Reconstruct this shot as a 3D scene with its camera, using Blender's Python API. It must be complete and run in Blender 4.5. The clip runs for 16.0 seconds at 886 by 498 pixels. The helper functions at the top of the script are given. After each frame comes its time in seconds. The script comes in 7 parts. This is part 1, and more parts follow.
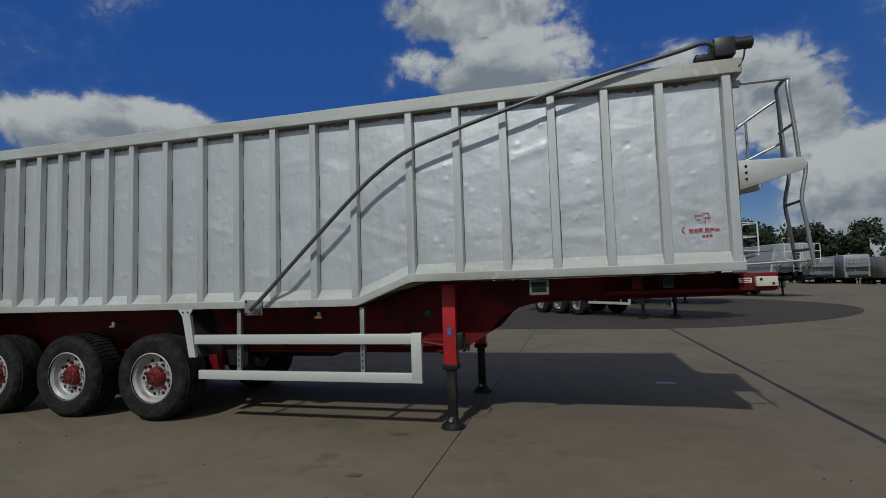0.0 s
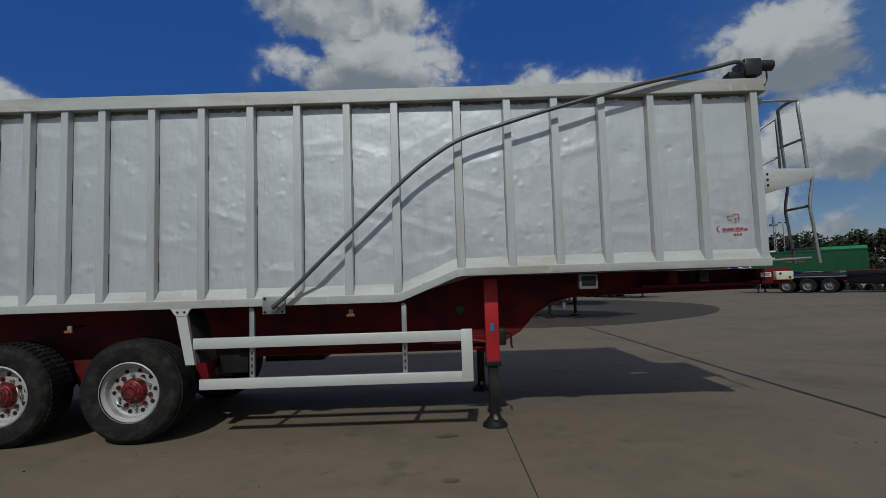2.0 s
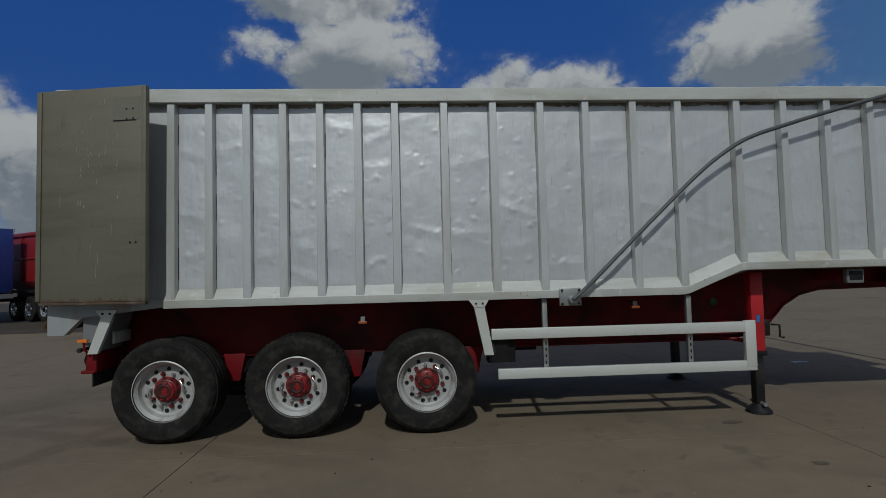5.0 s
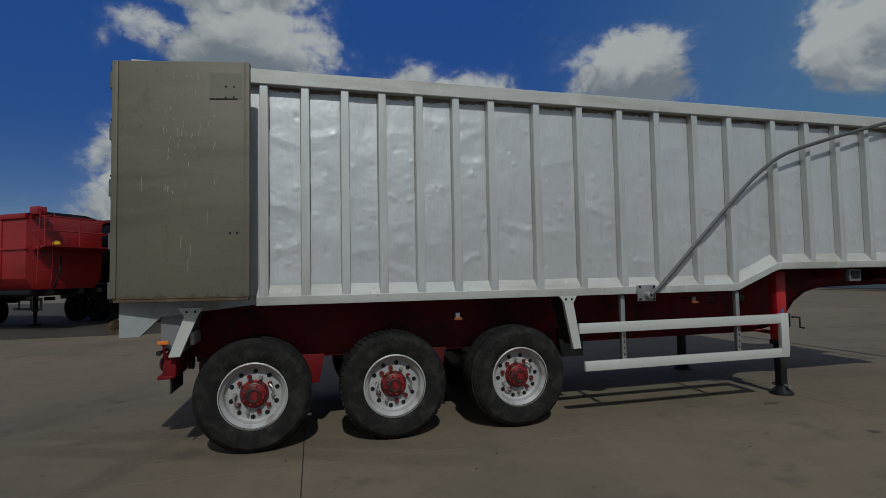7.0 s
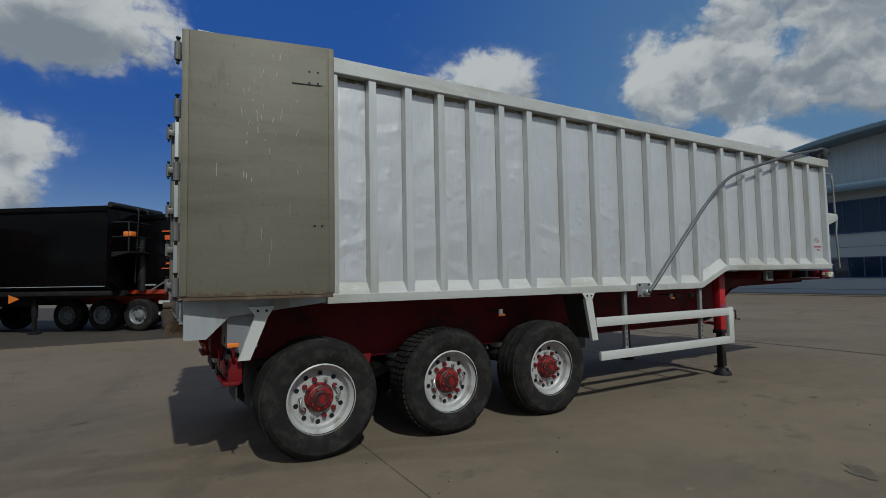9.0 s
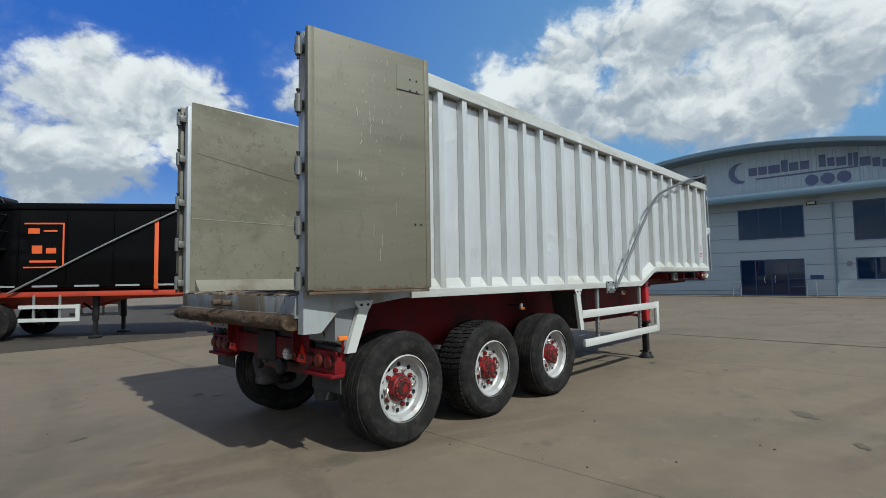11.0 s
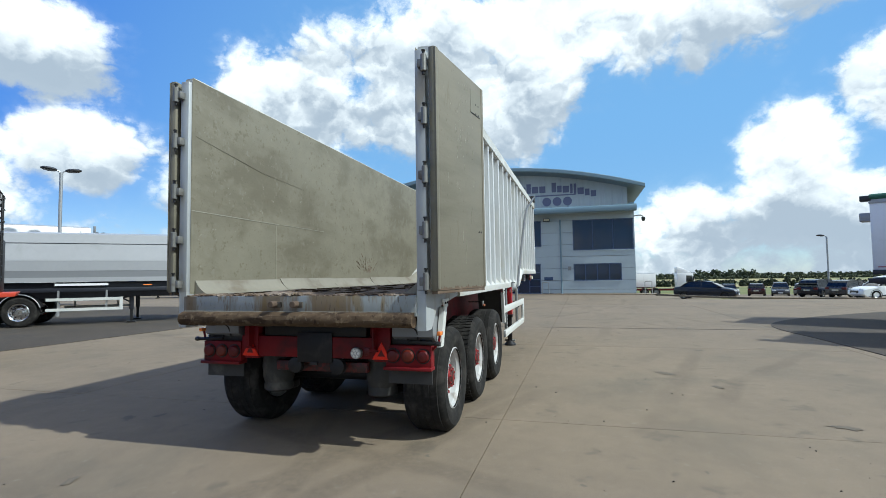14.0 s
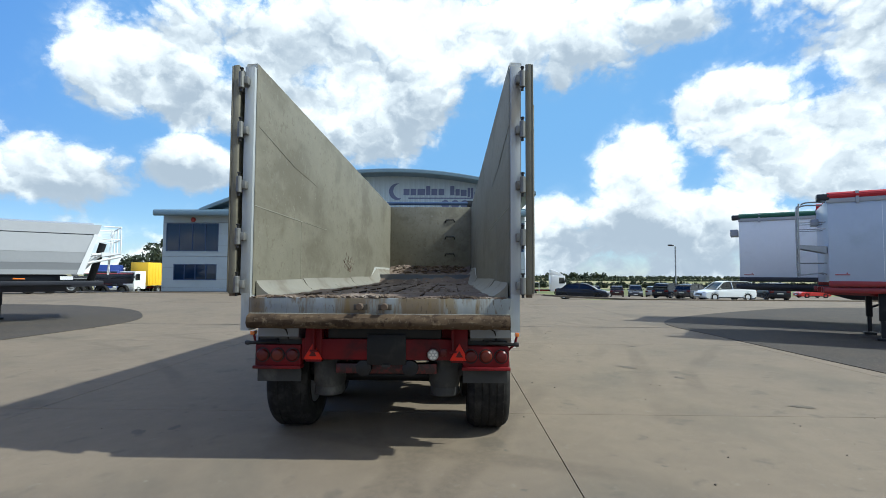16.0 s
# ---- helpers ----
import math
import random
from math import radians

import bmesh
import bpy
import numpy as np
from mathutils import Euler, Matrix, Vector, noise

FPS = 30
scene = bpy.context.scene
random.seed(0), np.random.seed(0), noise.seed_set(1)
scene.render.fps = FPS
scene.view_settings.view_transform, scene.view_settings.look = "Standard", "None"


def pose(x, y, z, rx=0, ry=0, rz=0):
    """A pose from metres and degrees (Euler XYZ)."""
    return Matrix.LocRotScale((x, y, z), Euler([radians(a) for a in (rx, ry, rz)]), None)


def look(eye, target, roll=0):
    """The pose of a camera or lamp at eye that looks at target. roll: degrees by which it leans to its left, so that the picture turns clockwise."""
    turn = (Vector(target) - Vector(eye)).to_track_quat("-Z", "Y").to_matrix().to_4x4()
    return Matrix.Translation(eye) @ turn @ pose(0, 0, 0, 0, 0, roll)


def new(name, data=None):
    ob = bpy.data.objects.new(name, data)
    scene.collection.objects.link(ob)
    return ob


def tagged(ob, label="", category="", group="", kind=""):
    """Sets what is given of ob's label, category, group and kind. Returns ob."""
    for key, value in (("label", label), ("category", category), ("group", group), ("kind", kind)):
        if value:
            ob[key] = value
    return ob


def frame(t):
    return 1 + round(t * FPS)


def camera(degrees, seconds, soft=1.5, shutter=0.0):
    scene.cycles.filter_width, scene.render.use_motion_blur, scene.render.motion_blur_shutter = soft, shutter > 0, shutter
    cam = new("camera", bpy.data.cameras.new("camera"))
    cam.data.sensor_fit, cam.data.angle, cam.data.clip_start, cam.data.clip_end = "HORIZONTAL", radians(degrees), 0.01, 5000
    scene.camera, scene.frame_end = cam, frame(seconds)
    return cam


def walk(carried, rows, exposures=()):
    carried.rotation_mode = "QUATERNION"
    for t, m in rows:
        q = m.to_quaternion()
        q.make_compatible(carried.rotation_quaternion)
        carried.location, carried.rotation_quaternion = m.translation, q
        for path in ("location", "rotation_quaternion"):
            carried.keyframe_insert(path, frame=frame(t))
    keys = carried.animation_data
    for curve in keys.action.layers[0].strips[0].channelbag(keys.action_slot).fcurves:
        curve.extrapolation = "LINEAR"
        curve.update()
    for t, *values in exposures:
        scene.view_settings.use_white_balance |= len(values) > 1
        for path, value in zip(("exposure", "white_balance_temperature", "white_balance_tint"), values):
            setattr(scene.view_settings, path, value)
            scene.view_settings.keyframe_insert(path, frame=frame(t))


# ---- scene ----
cam = camera(82.6, 16.0, soft=0.88)
PATH = [
    (0, (-0.208, 0.632, 1.602), (-0.706, 2.565, 1.734), -1.8),
    (0.5, (-0.581, 0.628, 1.59), (-0.922, 2.594, 1.722), -1.7),
    (1, (-1.056, 0.63, 1.571), (-1.239, 2.618, 1.693), -1.7),
    (1.5, (-1.561, 0.615, 1.557), (-1.621, 2.61, 1.688), -1.8),
    (2, (-2.11, 0.589, 1.55), (-2.097, 2.585, 1.685), -1.8),
    (2.5, (-2.706, 0.613, 1.552), (-2.661, 2.608, 1.691), -1.8),
    (3, (-3.257, 0.597, 1.569), (-3.196, 2.592, 1.702), -1.8),
    (3.5, (-3.706, 0.586, 1.605), (-3.684, 2.583, 1.715), -1.5),
    (4, (-4.252, 0.54, 1.63), (-4.223, 2.538, 1.731), -1.5),
    (4.5, (-4.844, 0.517, 1.65), (-4.784, 2.514, 1.744), -1.4),
    (5, (-5.421, 0.541, 1.673), (-5.312, 2.536, 1.764), -1.4),
    (7.5, (-7.919, 0.897, 1.623), (-7.278, 2.788, 1.725), -1.1),
    (8, (-8.392, 1.02, 1.603), (-7.603, 2.854, 1.711), -1.2),
    (8.5, (-8.847, 1.192, 1.597), (-7.954, 2.977, 1.707), -1.1),
    (11, (-11.222, 2.3, 1.55), (-9.768, 3.669, 1.667), -0.9),
    (11.5, (-11.663, 2.566, 1.574), (-10.11, 3.822, 1.69), -0.9),
    (12, (-12.048, 2.909, 1.593), (-10.41, 4.052, 1.706), -0.8),
    (12.5, (-12.437, 3.247, 1.622), (-10.706, 4.244, 1.731), -0.6),
    (13, (-12.726, 3.667, 1.611), (-10.922, 4.525, 1.718), -0.5),
    (13.5, (-12.985, 4.081, 1.607), (-11.111, 4.77, 1.716), -0.6),
    (14, (-13.172, 4.536, 1.587), (-11.246, 5.061, 1.695), -0.8),
    (14.5, (-13.33, 5.002, 1.586), (-11.374, 5.404, 1.696), -0.5),
    (15, (-13.5, 5.47, 1.602), (-11.52, 5.734, 1.706), -0.3),
    (15.5, (-13.555, 5.939, 1.631), (-11.563, 6.095, 1.73), -0.4),
    (16, (-13.633, 6.393, 1.645), (-11.636, 6.435, 1.745), 0.3),
]
walk(cam, [(t, look(eye, target, roll)) for t, eye, target, roll in PATH],
     [(0.0, -1.13, 6000, 4), (3.5, -1.31, 6000, 4), (4.5, -1.37, 6000, 4), (5.2, -1.37, 6000, 4), (7.5, -1.30, 6000, 4), (8.5, -1.11, 6000, 4), (11.0, -0.15, 5950, 2), (12.5, 0.29, 5850, 1), (13.5, 0.41, 5800, 1), (14.5, 0.31, 5800, 1), (16.0, 0.40, 5800, 1)])

# ---- light ----
# the sun stands 45 degrees high on the side from which the trailer is seen
SUN_TO = Vector((-0.10, -1.0, 1.0)).normalized()
sun_data = bpy.data.lights.new("sun", "SUN")
sun_data.energy, sun_data.angle, sun_data.color = 4.2, radians(1.2), (1.0, 0.955, 0.875)
sun = new("sun", sun_data)
sun.matrix_world = look((0, -60, 60), Vector((0, -60, 60)) - SUN_TO)


class Net:
    """Short hand for shader nodes."""

    def __init__(self, tree):
        self.tree = tree
        tree.nodes.clear()

    def node(self, kind, **inputs):
        n = self.tree.nodes.new(kind)
        for k, v in inputs.items():
            key = int(k[1:]) if k[0] == "i" and k[1:].isdigit() else k.replace("_", " ")
            self.put(n.inputs[key], v)
        return n

    def put(self, socket, v):
        if isinstance(v, bpy.types.NodeSocket):
            self.tree.links.new(v, socket)
        elif isinstance(v, bpy.types.Node):
            self.tree.links.new(v.outputs[0], socket)
        else:
            socket.default_value = v

    def math(self, op, a, b=0.0, clamp=False):
        n = self.node("ShaderNodeMath", i0=a, i1=b)
        n.operation, n.use_clamp = op, clamp
        return n.outputs[0]

    def vmath(self, op, a, b=(0, 0, 0)):
        n = self.node("ShaderNodeVectorMath", i0=a, i1=b)
        n.operation = op
        return n.outputs[1] if op in ("DOT_PRODUCT", "DISTANCE", "LENGTH") else n.outputs[0]

    def noise(self, vec, scale, detail=4.0, rough=0.5, distort=0.0):
        return self.node("ShaderNodeTexNoise", Vector=vec, Scale=scale, Detail=detail, Roughness=rough, Distortion=distort).outputs[0]

    def ramp(self, fac, lo, hi, a=0.0, b=1.0, smooth=True):
        n = self.node("ShaderNodeMapRange")
        n.interpolation_type = "SMOOTHSTEP" if smooth else "LINEAR"
        for i, v in enumerate((fac, lo, hi, a, b)):
            self.put(n.inputs[i], v)
        return n.outputs[0]

    def mix(self, fac, a, b, blend="MIX"):
        n = self.node("ShaderNodeMix")
        n.data_type, n.blend_type = "RGBA", blend
        self.put(n.inputs[0], fac)
        self.put(n.inputs[6], a)
        self.put(n.inputs[7], b)
        return n.outputs[2]


def rgb(r, g, b):
    return (r, g, b, 1.0)


def heading(az, el):
    a, e = radians(az), radians(el)
    return (math.cos(a) * math.cos(e), math.sin(a) * math.cos(e), math.sin(e))


def make_world():
    world = bpy.data.worlds.new("sky")
    world.use_nodes = True
    scene.world = world
    n = Net(world.node_tree)
    sky = n.node("ShaderNodeTexSky")
    sky.sky_type, sky.sun_disc = "NISHITA", False
    sky.sun_elevation, sky.sun_rotation = radians(45), radians(185.7)
    sky.altitude, sky.air_density, sky.dust_density, sky.ozone_density = 60.0, 1.0, 0.1, 2.6
    vec = n.node("ShaderNodeTexCoord").outputs["Generated"]
    sep = n.node("ShaderNodeSeparateXYZ", Vector=vec)
    z = sep.outputs[2]
    flat = n.vmath("MULTIPLY", vec, (1.0, 1.0, 1.25))
    # cumulus heaps by sector: azimuth, elevation, half width, half height (in sight lines)
    over_cars = [(-40, 20, 0.05, 0.06), (-35, 12, 0.13, 0.10), (-29, 16, 0.09, 0.07), (-23, 5, 0.22, 0.06), (-23, 25, 0.07, 0.035), (-20, 11, 0.08, 0.08), (-11, 5, 0.14, 0.07), (-10, 25, 0.16, 0.08)]
    over_office = [(4, 26, 0.18, 0.07), (5, 21, 0.13, 0.10), (15, 18, 0.23, 0.09), (18, 23, 0.22, 0.12), (28, 11, 0.06, 0.04), (31, 19, 0.14, 0.08), (39, 9, 0.10, 0.05)]
    over_yard = [(52, 12, 0.09, 0.06), (55, 20, 0.11, 0.07), (62, 8, 0.14, 0.07), (69, 15, 0.09, 0.09)]
    over_trailer = [(77, 17, 0.13, 0.095), (80, 12, 0.15, 0.08), (98, 23, 0.15, 0.06), (101, 29, 0.12, 0.05), (104, 8, 0.10, 0.05), (104, 12, 0.10, 0.05), (127, 10, 0.05, 0.08), (135, 16, 0.07, 0.02), (142, 15, 0.05, 0.03)]
    # unseen clouds, added to whiten the fill light in the shade
    behind = [(170, 30, 0.4, 0.3), (215, 22, 0.5, 0.4), (300, 25, 0.5, 0.4), (140, 55, 0.3, 0.25), (330, 48, 0.35, 0.3), (20, 58, 0.4, 0.35), (210, 55, 0.35, 0.3), (190, 26, 0.45, 0.4), (255, 35, 0.5, 0.4)]
    total = None
    for az, el, wide, high in over_cars + over_office + over_yard + over_trailer + behind:
        off = n.vmath("MULTIPLY", n.vmath("SUBTRACT", vec, heading(az, el)), (1 / wide, 1 / wide, 1 / high))
        h = n.ramp(n.vmath("DISTANCE", off, (0, 0, 0)), 1.45 + 0.035 / high, 0.2, 0.0, 1.0)
        tall = n.math("MULTIPLY", n.math("SUBTRACT", z, heading(az, el)[2]), 1 / high)
        share = n.math("POWER", h, 3.0)
        crown = n.math("MULTIPLY", share, tall) if total is None else n.math("ADD", crown, n.math("MULTIPLY", share, tall))
        shares = share if total is None else n.math("ADD", shares, share)
        total = h if total is None else n.math("MAXIMUM", total, h)
    bank = n.ramp(z, 0.22, 0.02, 0.0, 0.62)
    total = n.math("MAXIMUM", total, bank)
    # heaped domes in three sizes, like cauliflower
    def domes(vec):
        total_d = None
        for scale, weight in ((9.0, 0.44), (20.0, 0.33), (44.0, 0.23)):
            d = n.node("ShaderNodeTexVoronoi", Vector=vec, Scale=scale).outputs["Distance"]
            d = n.math("MULTIPLY", n.math("SUBTRACT", 1.0, n.math("MULTIPLY", d, d)), weight)
            total_d = d if total_d is None else n.math("ADD", total_d, d)
        return total_d
    swirl = n.node("ShaderNodeTexNoise", Vector=flat, Scale=6.0, Detail=7.0, Roughness=0.6).outputs["Color"]
    warp = n.vmath("ADD", flat, n.vmath("MULTIPLY", n.vmath("SUBTRACT", swirl, (0.5, 0.5, 0.5)), (0.17, 0.17, 0.17)))
    up = (0.0, -0.010, 0.040)
    puff, puff_up = domes(warp), domes(n.vmath("ADD", warp, up))
    big = n.noise(flat, 5.5, 9.0, 0.57, 0.25)
    fine = n.noise(warp, 36.0, 6.0, 0.65)
    shape = n.math("ADD", n.math("MULTIPLY", total, 0.74), n.math("ADD", n.math("MULTIPLY", n.math("SUBTRACT", big, 0.5), 1.25), n.math("MULTIPLY", n.math("SUBTRACT", puff, 0.74), 0.42)))
    shape = n.math("ADD", shape, n.math("MULTIPLY", n.math("SUBTRACT", fine, 0.5), 0.16))
    mask = n.ramp(shape, 0.26, 0.50)
    # thin veils at the heaps' hems
    mask = n.math("MAXIMUM", mask, n.ramp(shape, 0.14, 0.5, 0.0, 0.14))
    # lit crowns and grey undersides: compare the heap with itself a little higher up
    low = n.math("SUBTRACT", n.noise(flat, 3.6, 2.0, 0.45), n.noise(n.vmath("ADD", flat, (0.0, -0.02, 0.09)), 3.6, 2.0, 0.45))
    lit = n.math("ADD", n.math("MULTIPLY", low, 0.9), n.math("MULTIPLY", n.math("SUBTRACT", puff, puff_up), 0.42))
    lit = n.math("ADD", lit, n.ramp(n.math("DIVIDE", crown, n.math("ADD", shares, 0.05)), -0.8, 0.7, -0.13, 0.15))
    thick = n.ramp(shape, 0.45, 1.05, 0.0, 0.20)
    shade = n.math("SUBTRACT", n.ramp(lit, -0.17, 0.20, 0.03, 1.06), thick, True)
    cloud = n.mix(shade, rgb(0.42, 0.46, 0.52), rgb(1.02, 1.0, 0.975))
    glow = n.node("ShaderNodeBackground", Color=cloud, Strength=0.92)
    tone = n.mix(n.ramp(sep.outputs[0], 0.30, 0.97), rgb(0.26, 1.4, 6.0), rgb(1.95, 3.95, 6.7))
    # paler, hazier towards the sun, out of view, added so shade turns less blue
    tone = n.mix(n.math("MULTIPLY", n.ramp(sep.outputs[1], 0.15, -0.35), n.ramp(sep.outputs[0], 0.45, -0.1)), tone, rgb(2.1, 3.3, 5.3))
    blue = n.mix(n.ramp(z, 0.0, 0.30, 0.35, 0.78), sky.outputs[0], tone)
    air = n.node("ShaderNodeBackground", Color=blue, Strength=0.10)
    both = n.node("ShaderNodeMixShader", i0=mask, i1=air, i2=glow)
    n.node("ShaderNodeOutputWorld", Surface=both)


make_world()

# ---- materials ----
MATS = {}


def material(name, base, rough=0.6, metal=0.0, vary=0.12, grain=30.0, stain=None, stain_scale=1.2, stain_lo=0.52, stain_hi=0.72, bump=0.0, bump_scale=60.0,
             stretch=(1, 1, 1), rough_vary=0.12, coat=0.0, spec=0.5, random=0.0, world=False, speck=None, speck_stretch=(1, 1, 1), arcs=()):
    """A surface with grain, larger blotches of a stain colour, uneven gloss and fine relief."""
    if name in MATS:
        return MATS[name]
    m = bpy.data.materials.new(name)
    m.use_nodes = True
    n = Net(m.node_tree)
    pos = n.node("ShaderNodeNewGeometry").outputs["Position"] if world else n.node("ShaderNodeTexCoord").outputs["Object"]
    v = n.vmath("MULTIPLY", pos, stretch)
    g = n.noise(v, grain, 5.0, 0.6)
    broad = n.noise(pos, grain * 0.06 + 0.4, 4.0, 0.55)
    col = n.mix(1.0, rgb(*base), n.mix(g, rgb(1 - vary, 1 - vary, 1 - vary), rgb(1 + vary, 1 + vary, 1 + vary)), "MULTIPLY")
    col = n.mix(1.0, col, n.mix(broad, rgb(1 - vary, 1 - vary, 1 - vary), rgb(1 + vary, 1 + vary, 1 + vary)), "MULTIPLY")
    if random:
        r = n.node("ShaderNodeObjectInfo").outputs["Random"]
        col = n.mix(1.0, col, n.mix(r, rgb(1 - random, 1 - random, 1 - random), rgb(1 + random, 1 + random, 1 + random)), "MULTIPLY")
    if stain:
        s = n.ramp(n.noise(n.vmath("MULTIPLY", pos, stretch), stain_scale, 7.0, 0.62, 0.3), stain_lo, stain_hi, 0.0, 0.8)
        col = n.mix(s, col, rgb(*stain))
    for scale, lo, hi, tint in speck or ():
        k = n.ramp(n.noise(n.vmath("MULTIPLY", pos, speck_stretch), scale, 3.0, 0.7), lo, hi, 0.0, 0.75)
        col = n.mix(k, col, rgb(*tint))
    if arcs:
        # rubbed-in tyre tracks: broken rings round far turning points
        flat = n.vmath("MULTIPLY", pos, (1, 1, 0))
        wob = n.math("MULTIPLY", n.math("SUBTRACT", n.noise(flat, 0.5, 2.0), 0.5), 0.5)
        gaps = n.ramp(n.noise(flat, 0.28, 3.0, 0.5), 0.42, 0.62)
        tread = n.ramp(n.noise(flat, 14.0, 4.0, 0.7), 0.3, 0.65, 0.35, 1.0)
        track = None
        for cx, cy, radius, width in arcs:
            d = n.math("ABSOLUTE", n.math("ADD", n.math("SUBTRACT", n.vmath("DISTANCE", flat, (cx, cy, 0)), radius), wob))
            ring = n.ramp(d, width, width * 0.35, 0.0, 1.0)
            track = ring if track is None else n.math("MAXIMUM", track, ring)
        col = n.mix(n.math("MULTIPLY", n.math("MULTIPLY", track, gaps), n.math("MULTIPLY", tread, 0.5)), col, rgb(base[0] * 0.5, base[1] * 0.49, base[2] * 0.48))
    ro = n.math("ADD", rough - rough_vary / 2, n.math("MULTIPLY", broad, rough_vary), True)
    p = n.node("ShaderNodeBsdfPrincipled", Base_Color=col, Roughness=ro, Metallic=metal)
    p.inputs["Specular IOR Level"].default_value = spec
    p.inputs["Coat Weight"].default_value = coat
    p.inputs["Coat Roughness"].default_value = 0.08
    if bump:
        b = n.node("ShaderNodeBump", Strength=bump, Distance=0.004, Height=n.noise(v, bump_scale, 6.0, 0.65))
        n.put(p.inputs["Normal"], b.outputs[0])
    n.node("ShaderNodeOutputMaterial", Surface=p)
    MATS[name] = m
    return m


def glass(name, tint=(0.25, 0.3, 0.33), rough=0.02, body=0.75):
    if name in MATS:
        return MATS[name]
    m = bpy.data.materials.new(name)
    m.use_nodes = True
    n = Net(m.node_tree)
    p = n.node("ShaderNodeBsdfPrincipled", Base_Color=rgb(*tint), Roughness=rough, IOR=1.5)
    p.inputs["Transmission Weight"].default_value = body
    n.node("ShaderNodeOutputMaterial", Surface=p)
    MATS[name] = m
    return m


ALU = material("weathered_aluminium", (0.672, 0.684, 0.702), 0.42, 0.5, 0.06, 26.0, (0.50, 0.505, 0.495), 1.6, 0.52, 0.78, 0.3, 34.0, (1, 1, 0.25), speck=((70.0, 0.52, 0.75, (0.57, 0.585, 0.59)), (16.0, 0.62, 0.80, (0.52, 0.52, 0.505)), (55.0, 0.68, 0.78, (0.40, 0.39, 0.365))), speck_stretch=(1, 1, 0.07))
ALU_RIB = material("rib_aluminium", (0.56, 0.575, 0.58), 0.46, 0.35, 0.11, 20.0, (0.42, 0.40, 0.34), 2.2, 0.48, 0.72, 0.12, 60.0, (1, 1, 0.2), speck=((40.0, 0.64, 0.76, (0.34, 0.32, 0.28)),), speck_stretch=(1, 1, 0.12))
ALU_RAIL = material("rail_aluminium", (0.51, 0.52, 0.50), 0.55, 0.2, 0.13, 18.0, (0.34, 0.31, 0.24), 1.8, 0.45, 0.70, 0.15, 70.0, (0.25, 1, 1), speck=((30.0, 0.62, 0.74, (0.28, 0.25, 0.19)), (7.0, 0.58, 0.72, (0.60, 0.60, 0.58))), speck_stretch=(1, 1, 0.5))
ALU_IN = material("scoured_aluminium", (0.190, 0.178, 0.134), 0.6, 0.12, 0.16, 7.0, (0.118, 0.106, 0.074), 1.6, 0.44, 0.66, 0.3, 40.0, (0.5, 1, 1), speck=((3.2, 0.56, 0.72, (0.198, 0.188, 0.146)), (11.0, 0.57, 0.68, (0.125, 0.110, 0.075)), (7.0, 0.60, 0.72, (0.200, 0.190, 0.150)), (34.0, 0.63, 0.72, (0.10, 0.088, 0.06)), (16.0, 0.66, 0.74, (0.27, 0.26, 0.215))))
ALU_DOOR = material("dull_door_aluminium", (0.160, 0.148, 0.112), 0.6, 0.1, 0.12, 12.0, (0.105, 0.098, 0.07), 1.6, 0.47, 0.66, 0.25, 50.0, (0.14, 0.14, 1.0), speck=((9.0, 0.58, 0.74, (0.125, 0.112, 0.078)), (26.0, 0.68, 0.77, (0.22, 0.21, 0.165)), (60.0, 0.63, 0.70, (0.085, 0.077, 0.052))), speck_stretch=(1, 1, 0.3))
ALU_PATCH = material("patch_aluminium", (0.185, 0.178, 0.138), 0.55, 0.15, 0.08, 14.0)
ALU_STREAK = material("bright_streak", (0.30, 0.29, 0.24), 0.5, 0.2)
GALV = material("galvanised_steel", (0.34, 0.35, 0.35), 0.45, 0.6, 0.12, 40.0, (0.3, 0.29, 0.27), 4.0)
GUARD = material("anodised_bar", (0.62, 0.63, 0.605), 0.42, 0.25, 0.05, 20.0, (0.5, 0.5, 0.46), 2.5, 0.6, 0.85)
TUBE = material("grey_tube", (0.095, 0.10, 0.105), 0.45, 0.3, 0.1, 30.0)
# one red twice: darkened for shade under the body, bright for sunlit legs
RED_SHADE = material("chassis_red_shaded", (0.150, 0.006, 0.009), 0.55, 0.0, 0.2, 14.0, (0.045, 0.010, 0.011), 2.6, 0.42, 0.64, 0.2, 60.0, spec=0.22)
RED_LIT = material("leg_red_sunlit", (0.42, 0.016, 0.022), 0.42, 0.0, 0.12, 14.0, (0.2, 0.02, 0.02), 2.2, 0.55, 0.8)
RED_HUB = material("hub_red", (0.235, 0.008, 0.010), 0.45, 0.0, 0.35, 24.0, (0.018, 0.009, 0.008), 15.0, 0.44, 0.56)
HUB_GRIME = material("greasy_hub_cap", (0.10, 0.008, 0.008), 0.5, 0.0, 0.4, 30.0, (0.014, 0.010, 0.009), 22.0, 0.40, 0.54)
RED_LAMP = material("red_lens", (0.085, 0.005, 0.005), 0.35, 0.0, 0.25, 40.0, coat=0.1, spec=0.3)
AMBER = material("amber_lens", (0.75, 0.20, 0.03), 0.2, 0.0, 0.05, 60.0, coat=0.5)
ORANGE_RED = material("signal_red", (0.66, 0.030, 0.014), 0.4, 0.0, 0.06, 50.0, spec=0.2)
LAMP_WHITE = material("clear_lens", (0.75, 0.75, 0.72), 0.15, 0.2, 0.06, 80.0)
BLACK = material("black_steel", (0.012, 0.012, 0.013), 0.5, 0.0, 0.2, 20.0, (0.035, 0.032, 0.029), 3.0, spec=0.3)
